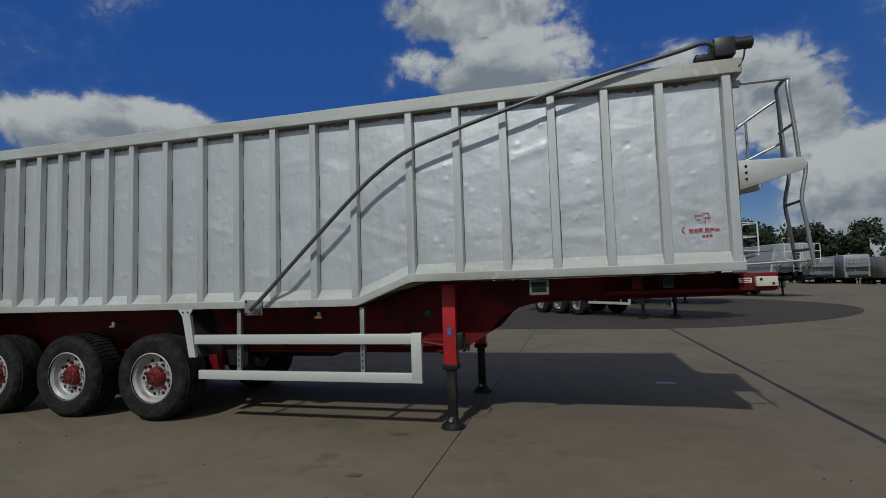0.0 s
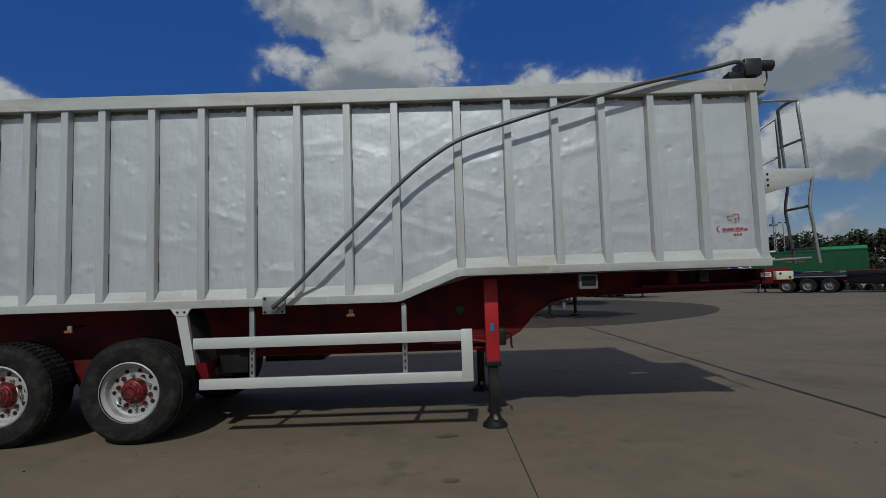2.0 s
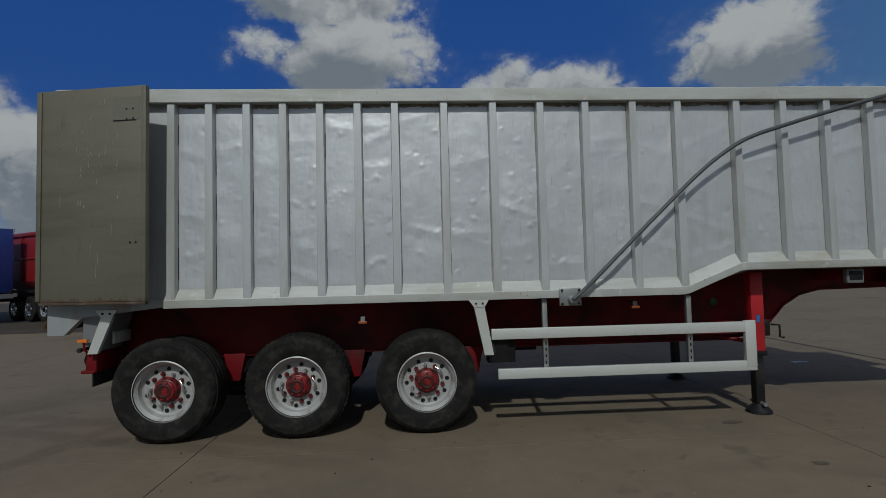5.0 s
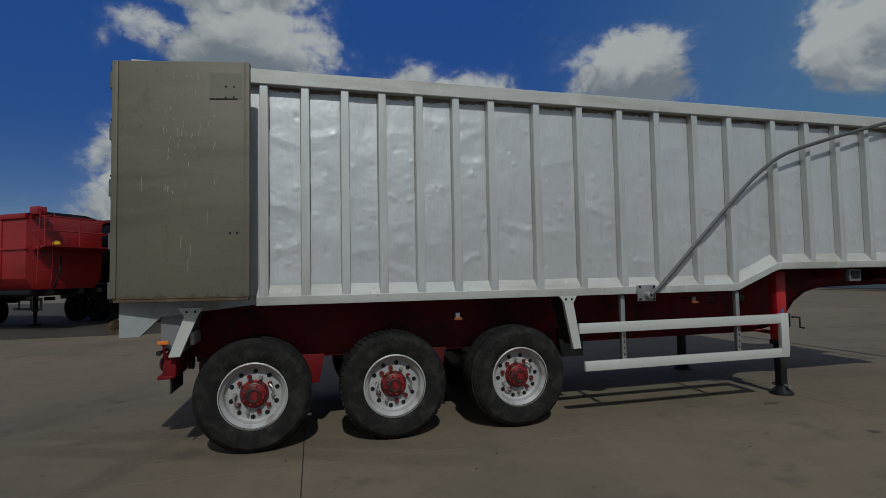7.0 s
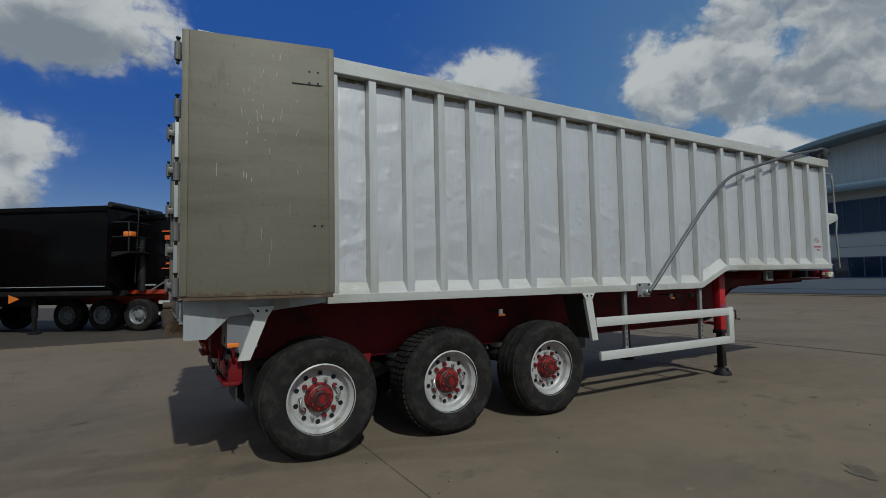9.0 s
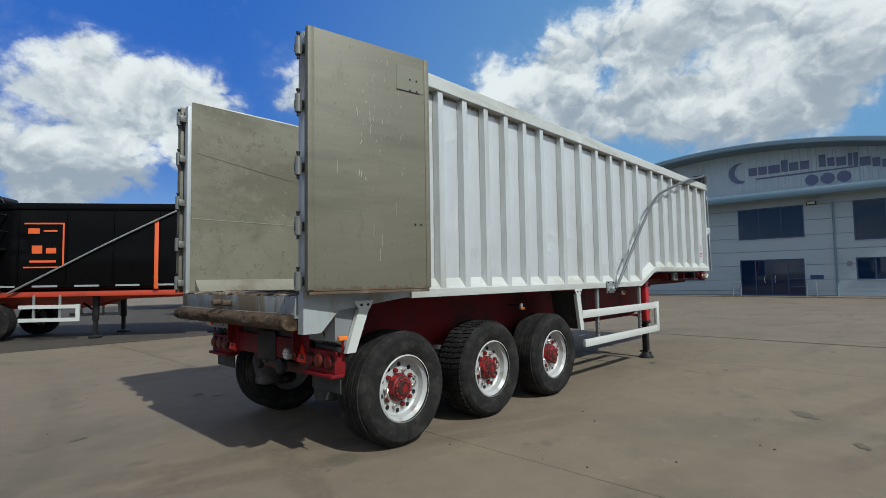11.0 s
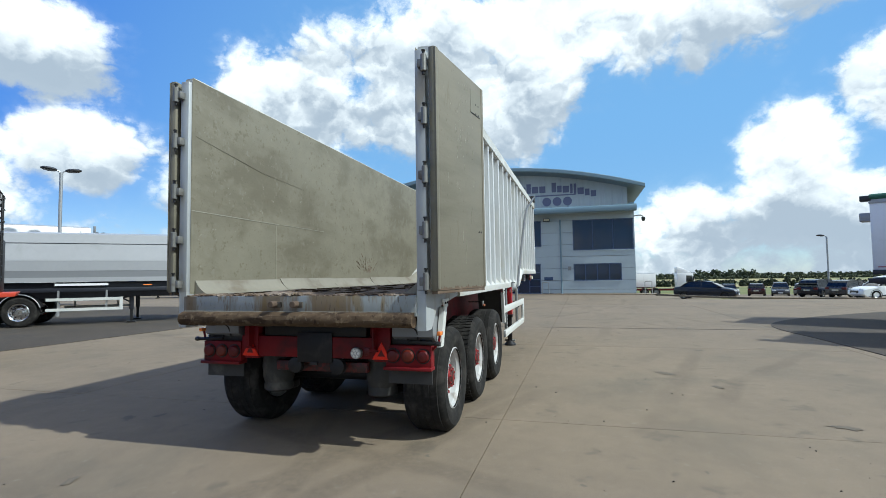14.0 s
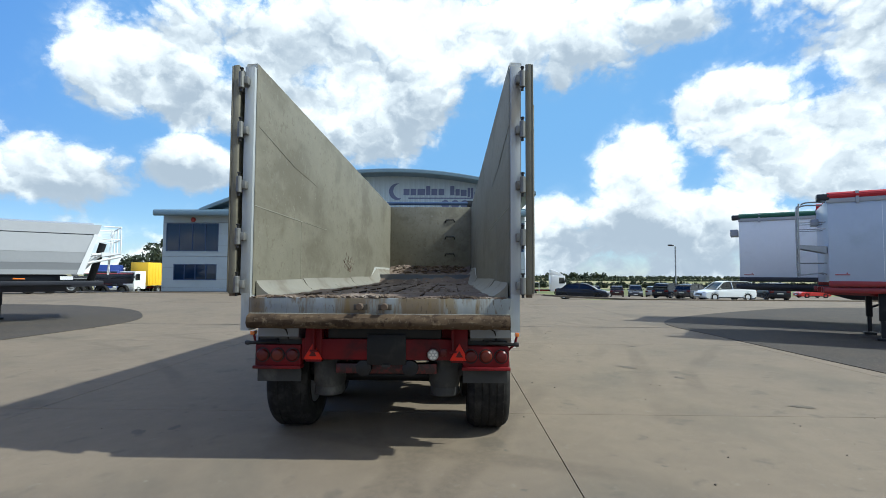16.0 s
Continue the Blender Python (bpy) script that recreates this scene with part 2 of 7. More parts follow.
PLASTIC = material("black_plastic", (0.018, 0.018, 0.019), 0.42, 0.0, 0.15, 30.0)
RUBBER = material("tyre_rubber", (0.0125, 0.0120, 0.0115), 0.85, 0.0, 0.4, 30.0, (0.040, 0.037, 0.033), 7.0, 0.44, 0.68, 0.5, 60.0, spec=0.2, speck=((45.0, 0.6, 0.7, (0.026, 0.0245, 0.021)),))
FLAP = material("mudflap_rubber", (0.030, 0.029, 0.027), 0.75, 0.0, 0.2, 20.0, (0.11, 0.10, 0.085), 3.0, 0.5, 0.75)
RIM = material("rim_white", (0.41, 0.41, 0.405), 0.45, 0.1, 0.10, 25.0, (0.22, 0.195, 0.165), 7.0, 0.52, 0.72, speck=((38.0, 0.62, 0.72, (0.20, 0.17, 0.14)),))
CHROME = material("bright_metal", (0.75, 0.75, 0.76), 0.18, 1.0, 0.05, 30.0)
NUT = material("zinc_nut", (0.55, 0.54, 0.52), 0.35, 0.8, 0.1, 60.0)
MUD = material("dried_mud", (0.098, 0.067, 0.044), 0.9, 0.0, 0.3, 14.0, (0.30, 0.25, 0.20), 2.6, 0.5, 0.72, 0.8, 30.0)
LOAD_FLOOR = material("muddy_floor_plate", (0.150, 0.108, 0.080), 0.9, 0.0, 0.3, 9.0, (0.070, 0.046, 0.031), 1.6, 0.46, 0.62, 0.8, 26.0, (0.35, 1, 1), speck=((5.0, 0.56, 0.68, (0.235, 0.190, 0.150)), (26.0, 0.58, 0.68, (0.085, 0.058, 0.040)), (60.0, 0.60, 0.70, (0.20, 0.155, 0.12))), speck_stretch=(0.4, 1, 1))
SILL = material("rusty_sill", (0.225, 0.240, 0.240), 0.55, 0.2, 0.18, 9.0, (0.130, 0.080, 0.026), 3.0, 0.47, 0.58, 0.3, 40.0, (1, 1.0, 0.08), speck=((6.5, 0.54, 0.66, (0.155, 0.105, 0.038)), (19.0, 0.55, 0.68, (0.14, 0.10, 0.055)), (40.0, 0.60, 0.70, (0.075, 0.052, 0.032))), speck_stretch=(1, 1, 0.25))
ROLL = material("mud_caked_roll", (0.074, 0.050, 0.030), 0.95, 0.0, 0.4, 9.0, (0.030, 0.019, 0.012), 4.0, 0.46, 0.58, 1.0, 22.0, (1, 0.5, 1.2), spec=0.2, speck=((10.0, 0.57, 0.66, (0.125, 0.092, 0.058)), (34.0, 0.60, 0.68, (0.14, 0.11, 0.078)), (15.0, 0.57, 0.66, (0.026, 0.017, 0.011))))
CONCRETE = material("yard_concrete", (0.171, 0.133, 0.091), 0.88, 0.0, 0.21, 3.5, (0.112, 0.093, 0.066), 0.42, 0.48, 0.72, 0.5, 60.0, random=0.04, world=True, speck=((38.0, 0.62, 0.72, (0.085, 0.07, 0.05)), (9.0, 0.60, 0.75, (0.205, 0.178, 0.134)), (1.7, 0.58, 0.70, (0.105, 0.087, 0.062)), (90.0, 0.60, 0.70, (0.09, 0.074, 0.05)), (150.0, 0.58, 0.68, (0.25, 0.21, 0.15)), (22.0, 0.62, 0.74, (0.118, 0.094, 0.062)), (4.0, 0.66, 0.72, (0.10, 0.085, 0.062))), arcs=((-30, 14, 20.5, 0.2), (-30, 14, 22.5, 0.2), (12, -16, 18.2, 0.18), (12, -16, 20.2, 0.18), (-20, -25, 31.2, 0.2), (-20, -25, 33.1, 0.2), (20, 30, 26.0, 0.18), (20, 30, 27.9, 0.18), (5, 40, 38.2, 0.2), (5, 40, 36.2, 0.2), (-14, 22, 14.0, 0.16), (-14, 22, 15.9, 0.16), (16, -2, 12.0, 0.16), (16, -2, 13.9, 0.16)))
TAR = material("black_tar", (0.022, 0.020, 0.018), 0.7, 0.0, 0.3, 8.0, (0.05, 0.045, 0.038), 2.5, 0.55, 0.75)
SEALANT = material("joint_sealant", (0.055, 0.047, 0.038), 0.8, 0.0, 0.3, 8.0, (0.2, 0.18, 0.15), 2.5, 0.5, 0.7)
STAINED = material("oil_stain", (0.098, 0.080, 0.057), 0.8, 0.0, 0.3, 14.0, (0.14, 0.115, 0.08), 9.0, 0.5, 0.65)
GRAVEL = material("gravel_planings", (0.047, 0.036, 0.026), 0.95, 0.0, 0.7, 8.0, (0.036, 0.031, 0.026), 0.6, 0.45, 0.66, 1.0, 14.0, world=True, speck=((22.0, 0.54, 0.64, (0.110, 0.090, 0.066)), (8.0, 0.56, 0.66, (0.036, 0.031, 0.026)), (45.0, 0.58, 0.66, (0.03, 0.027, 0.023))))
GRASS = material("grass", (0.105, 0.125, 0.035), 0.95, 0.0, 0.3, 3.0, (0.19, 0.17, 0.06), 0.05, 0.45, 0.65)
FIELD = material("stubble_field", (0.27, 0.235, 0.11), 0.95, 0.0, 0.2, 0.8, (0.12, 0.14, 0.045), 0.012, 0.45, 0.6)
LEAF = material("leaf_green", (0.022, 0.033, 0.014), 0.8, 0.0, 0.35, 0.8, (0.042, 0.052, 0.02), 0.5, 0.45, 0.7)
BARK = material("bark", (0.10, 0.08, 0.06), 0.9, 0.0, 0.3, 8.0)
CLAD = material("grey_cladding", (0.36, 0.425, 0.47), 0.5, 0.15, 0.04, 3.0, (0.31, 0.37, 0.42), 0.3)
CLAD_TOP = material("profiled_cladding", (0.45, 0.52, 0.565), 0.45, 0.2, 0.05, 3.0)
TRIM_BLUE = material("blue_grey_trim", (0.16, 0.24, 0.30), 0.4, 0.2, 0.06, 5.0)
FRAME_BLUE = material("blue_frame", (0.03, 0.06, 0.14), 0.4, 0.1, 0.05, 10.0)
SIGN = material("sign_letter_blue", (0.13, 0.15, 0.26), 0.45, 0.1, 0.05, 10.0)
DARK_ROOM = material("dim_interior", (0.05, 0.052, 0.055), 0.9)
WIN = glass("tinted_pane", (0.008, 0.024, 0.066), body=0.2)
CARGLASS = glass("car_glass", (0.018, 0.022, 0.025))
WHITE = material("white_paint", (0.74, 0.75, 0.76), 0.35, 0.0, 0.04, 8.0, (0.62, 0.62, 0.61), 1.2, 0.58, 0.8, coat=0.2)
GREYPAINT = material("grey_paint", (0.20, 0.208, 0.22), 0.4, 0.1, 0.05, 8.0)
LIGHTGREY = material("light_grey_paint", (0.33, 0.34, 0.355), 0.4, 0.1, 0.05, 8.0)
BLACKPAINT = material("gloss_black_paint", (0.003, 0.003, 0.0035), 0.13, 0.0, 0.1, 6.0, (0.005, 0.005, 0.006), 1.0, coat=0.0, spec=0.09)
AMBER_TAIL = material("dull_amber_lens", (0.115, 0.016, 0.008), 0.35, 0.0, 0.25, 40.0, coat=0.1, spec=0.3)
ORANGE_FRAME = material("orange_red_steel", (0.42, 0.045, 0.02), 0.45, 0.0, 0.12, 10.0, (0.2, 0.03, 0.02), 1.5)
ORANGE = material("orange_paint", (0.72, 0.12, 0.03), 0.4, 0.0, 0.06, 10.0)
REDPAINT = material("red_paint", (0.27, 0.013, 0.014), 0.35, 0.0, 0.1, 6.0, (0.2, 0.015, 0.015), 1.0, coat=0.2)
GREENPAINT = material("green_paint", (0.010, 0.075, 0.028), 0.35, 0.0, 0.1, 6.0, coat=0.2)
BLUEPAINT = material("blue_paint", (0.02, 0.05, 0.24), 0.4, 0.0, 0.1, 6.0)
YELLOW = material("yellow_paint", (0.75, 0.47, 0.02), 0.4, 0.0, 0.06, 6.0)
NAVY = material("navy_car_paint", (0.005, 0.007, 0.015), 0.25, 0.0, 0.05, 20.0, coat=0.25, spec=0.35)
SILVER = material("silver_car_paint", (0.42, 0.43, 0.44), 0.3, 0.5, 0.04, 40.0, coat=0.5)
BROWNCAR = material("dark_red_car_paint", (0.028, 0.008, 0.010), 0.28, 0.2, 0.05, 20.0, coat=0.5)
GREYCAR = material("grey_car_paint", (0.045, 0.045, 0.05), 0.28, 0.3, 0.05, 20.0, coat=0.5)
REDCAR = material("red_car_paint", (0.62, 0.02, 0.015), 0.28, 0.1, 0.04, 20.0, coat=0.6)
CREAM = material("cream_plastic", (0.60, 0.58, 0.46), 0.45, 0.0, 0.06, 20.0)
GREENTARP = material("green_tarpaulin", (0.015, 0.09, 0.055), 0.6, 0.0, 0.15, 6.0)
REDTARP = material("red_tarpaulin", (0.42, 0.012, 0.02), 0.6, 0.0, 0.12, 6.0)
BLUETARP = material("dark_blue_tarpaulin", (0.03, 0.06, 0.13), 0.6, 0.0, 0.15, 6.0)
POLE = material("lamp_pole_steel", (0.33, 0.34, 0.35), 0.45, 0.6, 0.06, 10.0)
TIPPER_WHITE = material("tipper_white", (0.42, 0.43, 0.45), 0.35, 0.0, 0.05, 6.0, (0.36, 0.37, 0.38), 1.2, 0.55, 0.8, coat=0.2)
FAR_LEAF = material("far_leaf", (0.055, 0.072, 0.04), 0.9, 0.0, 0.3, 0.2, (0.085, 0.095, 0.05), 0.1, 0.45, 0.7)
DECAL_RED = material("red_decal", (0.36, 0.07, 0.08), 0.45)
DULL_AMBER = material("faded_amber_lens", (0.30, 0.085, 0.022), 0.35, 0.0, 0.2, 60.0)
SEAM = material("dark_seam", (0.055, 0.047, 0.038), 0.8, 0.0, 0.3, 30.0)
GRIME_SHADE = material("rib_grime_shade", (0.27, 0.235, 0.18), 0.8, 0.0, 0.3, 30.0, (0.14, 0.115, 0.08), 8.0, 0.45, 0.65, stretch=(1, 1, 0.2))
HINGE = material("dull_hinge_steel", (0.17, 0.17, 0.16), 0.5, 0.4, 0.15, 40.0, (0.09, 0.075, 0.055), 8.0)
RUST = material("brown_rust", (0.075, 0.05, 0.033), 0.85, 0.0, 0.3, 30.0, (0.13, 0.075, 0.04), 12.0)
COVE = material("bright_cove_plate", (0.215, 0.200, 0.160), 0.55, 0.15, 0.14, 12.0, (0.13, 0.105, 0.072), 2.0, 0.5, 0.68, 0.2, 40.0)
POST = material("pale_post", (0.36, 0.38, 0.39), 0.5, 0.2, 0.12, 18.0, (0.24, 0.205, 0.15), 4.0, 0.50, 0.70, stretch=(1, 1, 0.3))
BRIGHT_GREEN = material("bright_green_sheet", (0.02, 0.26, 0.06), 0.5, 0.0, 0.1, 6.0)
DECAL_BLUE = material("blue_sticker", (0.04, 0.13, 0.38), 0.45)


# ---- building blocks ----
def bm_box(bm, x0, x1, y0, y1, z0, z1, bevel=0.0):
    v = [bm.verts.new((x, y, z)) for x in (x0, x1) for y in (y0, y1) for z in (z0, z1)]
    fs = [bm.faces.new([v[i] for i in q]) for q in ((0, 1, 3, 2), (4, 6, 7, 5), (0, 4, 5, 1), (2, 3, 7, 6), (0, 2, 6, 4), (1, 5, 7, 3))]
    if bevel:
        es = list({e for f in fs for e in f.edges})
        bmesh.ops.bevel(bm, geom=es, offset=bevel, segments=2, profile=0.5, affect="EDGES")
    return v


def bm_prism(bm, pts, axis, a, b, bevel=0.0):
    """A flat outline drawn out along an axis. pts: (x, z) for axis y, (y, z) for axis x, (x, y) for axis z."""
    def at(p, d):
        return {"x": (d, p[0], p[1]), "y": (p[0], d, p[1]), "z": (p[0], p[1], d)}[axis]
    lo, hi = [bm.verts.new(at(p, a)) for p in pts], [bm.verts.new(at(p, b)) for p in pts]
    k = len(pts)
    fs = [bm.faces.new(lo[::-1]), bm.faces.new(hi)]
    fs += [bm.faces.new((lo[i], lo[(i + 1) % k], hi[(i + 1) % k], hi[i])) for i in range(k)]
    if bevel:
        es = list({e for f in fs for e in f.edges})
        bmesh.ops.bevel(bm, geom=es, offset=bevel, segments=2, profile=0.5, affect="EDGES")


def bm_rings(bm, rings, closed=True, caps=True):
    vs = [[bm.verts.new(p) for p in r] for r in rings]
    k = len(rings[0])
    for a, b in zip(vs, vs[1:]):
        for i in range(k if closed else k - 1):
            j = (i + 1) % k
            bm.faces.new((a[i], a[j], b[j], b[i]))
    if caps and closed:
        bm.faces.new(vs[0][::-1])
        bm.faces.new(vs[-1])


def bm_tube(bm, pts, r, seg=8, caps=True, radii=None):
    pts = [Vector(p) for p in pts]
    rings, side = [], None
    for i, p in enumerate(pts):
        d = (pts[min(i + 1, len(pts) - 1)] - pts[max(i - 1, 0)]).normalized()
        if side is None:
            side = d.cross(Vector((0, 0, 1)) if abs(d.z) < 0.9 else Vector((1, 0, 0))).normalized()
        side = (side - d * side.dot(d)).normalized()
        up = d.cross(side)
        rr = radii[i] if radii else r
        rings.append([p + rr * (math.cos(2 * math.pi * k / seg) * side + math.sin(2 * math.pi * k / seg) * up) for k in range(seg)])
    bm_rings(bm, rings, True, caps)


def bm_lathe(bm, prof, origin, axis="y", seg=32, caps=True):
    """Turns (radius, along) pairs round an axis."""
    o = Vector(origin)
    rings = []
    for r, h in prof:
        ring = []
        for k in range(seg):
            a = 2 * math.pi * k / seg
            c, s = r * math.cos(a), r * math.sin(a)
            ring.append(o + Vector({"y": (c, h, s), "x": (h, c, s), "z": (c, s, h)}[axis]))
        rings.append(ring)
    bm_rings(bm, rings, True, caps)


def smooth_path(pts, steps=6):
    """Points along a rounded line through pts."""
    pts = [Vector(p) for p in pts]
    out = []
    for i in range(len(pts) - 1):
        p0, p1, p2, p3 = pts[max(i - 1, 0)], pts[i], pts[i + 1], pts[min(i + 2, len(pts) - 1)]
        for s in range(steps):
            t = s / steps
            out.append(0.5 * (2 * p1 + (p2 - p0) * t + (2 * p0 - 5 * p1 + 4 * p2 - p3) * t * t + (3 * p1 - p0 - 3 * p2 + p3) * t ** 3))
    out.append(pts[-1])
    return out


def mesh_of(name, bm, mat, angle=28):
    bmesh.ops.recalc_face_normals(bm, faces=bm.faces[:])
    me = bpy.data.meshes.new(name)
    bm.to_mesh(me)
    bm.free()
    me.materials.append(mat)
    me.polygons.foreach_set("use_smooth", [True] * len(me.polygons))
    me.set_sharp_from_angle(angle=radians(angle))
    return me


def part(name, bm, mat, parent, label=""):
    ob = new(name, mesh_of(name, bm, mat) if isinstance(bm, bmesh.types.BMesh) else bm)
    if parent is not None:
        ob.parent = parent
    if label:
        ob["label"] = label
    return ob


def structure(name, bm, mat, label="", category=""):
    ob = part(name, bm, mat, None)
    return tagged(ob, label, category, kind="structure")


def thing(name, label, category, group="", at=(0, 0, 0)):
    ob = new(name)
    ob.location = at
    ob.empty_display_size = 0.3
    return tagged(ob, label, category, group)


def boxes(*args, bevel=0.0):
    bm = bmesh.new()
    for a in args:
        bm_box(bm, *a, bevel=bevel)
    return bm


def tube(pts, r, seg=8, rounded=0):
    bm = bmesh.new()
    bm_tube(bm, smooth_path(pts, rounded) if rounded else pts, r, seg)
    return bm


def lathe(prof, origin, axis="y", seg=32, caps=True):
    bm = bmesh.new()
    bm_lathe(bm, prof, origin, axis, seg, caps)
    return bm


def prism(pts, axis, a, b, bevel=0.0):
    bm = bmesh.new()
    bm_prism(bm, pts, axis, a, b, bevel)
    return bm

# ---- ground ----
def flat_sheet(name, pts, z, mat, label, category, thick=0.0):
    bm = bmesh.new()
    if thick:
        bm_prism(bm, pts, "z", z - thick, z)
    else:
        bm.faces.new([bm.verts.new((x, y, z)) for x, y in pts])
    return structure(name, bm, mat, label, category)


# the land falls gently away beyond the yard's kerb
FALL = [(-4000, -0.06), (20.2, -0.06), (21.0, -0.12), (32.0, -0.55), (41.0, -0.80), (56.0, -1.32), (75.0, -1.9), (160.0, -2.9), (430.0, -2.6), (1200.0, -5.0), (4000.0, -14.0)]


def land(x):
    for (xa, za), (xb, zb) in zip(FALL, FALL[1:]):
        if x <= xb:
            return za + (zb - za) * (x - xa) / (xb - xa)
    return FALL[-1][1]


def falling_sheet(name, x0, x1, y0, y1, up, mat, label, category):
    bm = bmesh.new()
    xs = [x0] + [x for x, _ in FALL if x0 < x < x1] + [x1]
    bm_rings(bm, [[(x, y0, land(x) + up), (x, y1, land(x) + up)] for x in xs], False, False)
    return structure(name, bm, mat, label, category)


falling_sheet("ground", -4000, 4000, -4000, 4000, 0.0, FIELD, "stubble and grass fields falling away to the horizon", "ground")
flat_sheet("yard_base", [(-70, -70), (20.1, -70), (20.1, -0.7), (31.0, -0.7), (31.0, 95), (-70, 95)], -0.03, GRAVEL, "dark compacted yard base under the concrete slabs", "yard")
# islands of dark planings on which the parked trailers stand
far_island = smooth_path([(-45, 17.6, 0), (-20, 17.7, 0), (-8, 17.6, 0), (-2, 17.3, 0), (3, 17.2, 0), (6.3, 18.8, 0), (9.0, 21.2, 0), (11.2, 25.2, 0), (11.6, 30, 0), (9.5, 36, 0), (4, 41, 0), (-6, 43, 0)], 5)
flat_sheet("gravel_island_far", [(p.x, p.y) for p in far_island] + [(-45, 43)], 0.012, GRAVEL, "rounded island of dark gravel planings set in the concrete", "gravel", 0.03)
near_island = smooth_path([(-40, -1.4, 0), (-15, -1.2, 0), (-5, -0.95, 0), (0, -0.8, 0), (3.2, -0.7, 0), (5.2, -1.5, 0), (7.2, -3.3, 0), (10, -6.8, 0), (12.8, -11.5, 0), (13.4, -18, 0), (11, -24, 0), (4, -28, 0)], 5)
flat_sheet("gravel_island_near", [(p.x, p.y) for p in near_island][::-1] + [(-40, -28)], 0.012, GRAVEL, "rounded island of dark gravel with parked trailers on it", "gravel", 0.03)
flat_sheet("kerb", [(20.0, -70), (20.2, -70), (20.1, -16), (20.3, -9.2), (21.0, -5.5), (23.6, -2.9), (26.7, -1.2), (27.2, -1.0), (27.2, -0.8), (26.5, -1.0), (23.4, -2.7), (20.8, -5.3), (20.1, -9.1), (19.9, -16)], 0.075, CONCRETE, "low concrete kerb round the end of the yard", "kerb", 0.12)
falling_sheet("verge", 20.6, 27.5, -70, -3.4, 0.07, GRASS, "grass verge behind the kerb", "verge")
falling_sheet("car_park", 27.5, 74.0, -60, -1.5, 0.02, CONCRETE, "pale car park beside the office", "pavement")
flat_sheet("forecourt_pavement", [(27.2, -1.0), (29.6, -1.0), (29.6, 33.5), (27.2, 33.5)], 0.05, CONCRETE, "raised concrete pavement along the office front", "pavement", 0.08)

# ---- the tipping trailer ----
SY, FY, YC = 5.78, 8.33, 7.055
REAR, FRONT = -9.10, 1.32
TOP = 3.61
trailer = thing("tipping_trailer", "dented silver aluminium tipping trailer on red chassis, rear doors open", "trailer", at=(-4, YC, 0))
bpy.context.view_layer.update()
HOME = Matrix.Translation((4, -YC, 0))


def tp(name, bm, mat, parent=None, label=""):
    """A part of the trailer, drawn in world places."""
    me = mesh_of(name, bm, mat) if isinstance(bm, bmesh.types.BMesh) else bm
    ob = new(name, me)
    up = parent or trailer
    ob.parent = up
    if up is trailer:
        ob.matrix_parent_inverse = HOME
    if label:
        ob["label"] = label
    return ob


def rail_z(x):
    if x < -2.54:
        return 1.372
    if x < -1.915:
        return 1.372 + (x + 2.54) / 0.625 * 0.246
    return 1.618 + (x + 1.915) / 3.2 * 0.008


RIBS = [-7.90, -7.52, -7.14, -6.77, -6.39, -6.00, -5.61, -5.09, -4.57, -4.06, -3.57, -3.05, -2.55, -1.89, -1.36, -0.86, -0.36, 0.16, 0.67]
rng = random.Random(7)


def dented_panel(x0, x1, y, flip):
    """A thin sheet between two ribs, pushed out and in by the loads it has carried."""
    nx, nz = max(8, int((x1 - x0) / 0.0125)), 160
    bumps = []
    for _ in range(rng.randint(26, 42)):
        zz = 1.6 + 1.85 * rng.betavariate(1.6, 2.8)
        s = rng.choice((rng.uniform(0.009, 0.016), rng.uniform(0.010, 0.018), rng.uniform(0.018, 0.034)))
        bumps.append((rng.uniform(x0, x1), zz, s, rng.choice((1, 1, 1, -1)) * s * rng.uniform(0.06, 0.15)))
    for _ in range(4):
        bumps.append((rng.uniform(x0, x1), rng.uniform(1.7, 3.4), rng.uniform(0.07, 0.15), rng.uniform(-0.006, 0.005)))
    creases = [(rng.uniform(1.7, 3.3), rng.uniform(-0.9, 0.9), rng.uniform(0.001, 0.004)) for _ in range(3)]
    bm = bmesh.new()
    rows = []
    for j in range(nz + 1):
        row = []
        for i in range(nx + 1):
            x = x0 + (x1 - x0) * i / nx
            lo = rail_z(x) + 0.15
            z = lo + (3.49 - lo) * j / nz
            d = 0.006 * noise.noise((x * 2.4, z * 1.7, y)) + 0.0024 * noise.noise((x * 7, z * 6, y)) + 0.0009 * noise.noise((x * 22, z * 20, y))
            for bx, bz, s, a in bumps:
                q = ((x - bx) ** 2 + (z - bz) ** 2) / (s * s)
                if q < 9:
                    d += a * math.exp(-q)
            for cz, slope, a in creases:
                t = abs(z - cz - slope * (x - x0) * 0.5)
                if t < 0.08:
                    d += a * (1 - t / 0.08)
            edge = min(i, nx - i, 4) / 4 * min(j, nz - j, 4) / 4
            row.append(bm.verts.new((x, y - flip * d * edge, z)))
        rows.append(row)
    for a, b in zip(rows, rows[1:]):
        for i in range(nx):
            bm.faces.new((a[i], a[i + 1], b[i + 1], b[i]))
    return bm


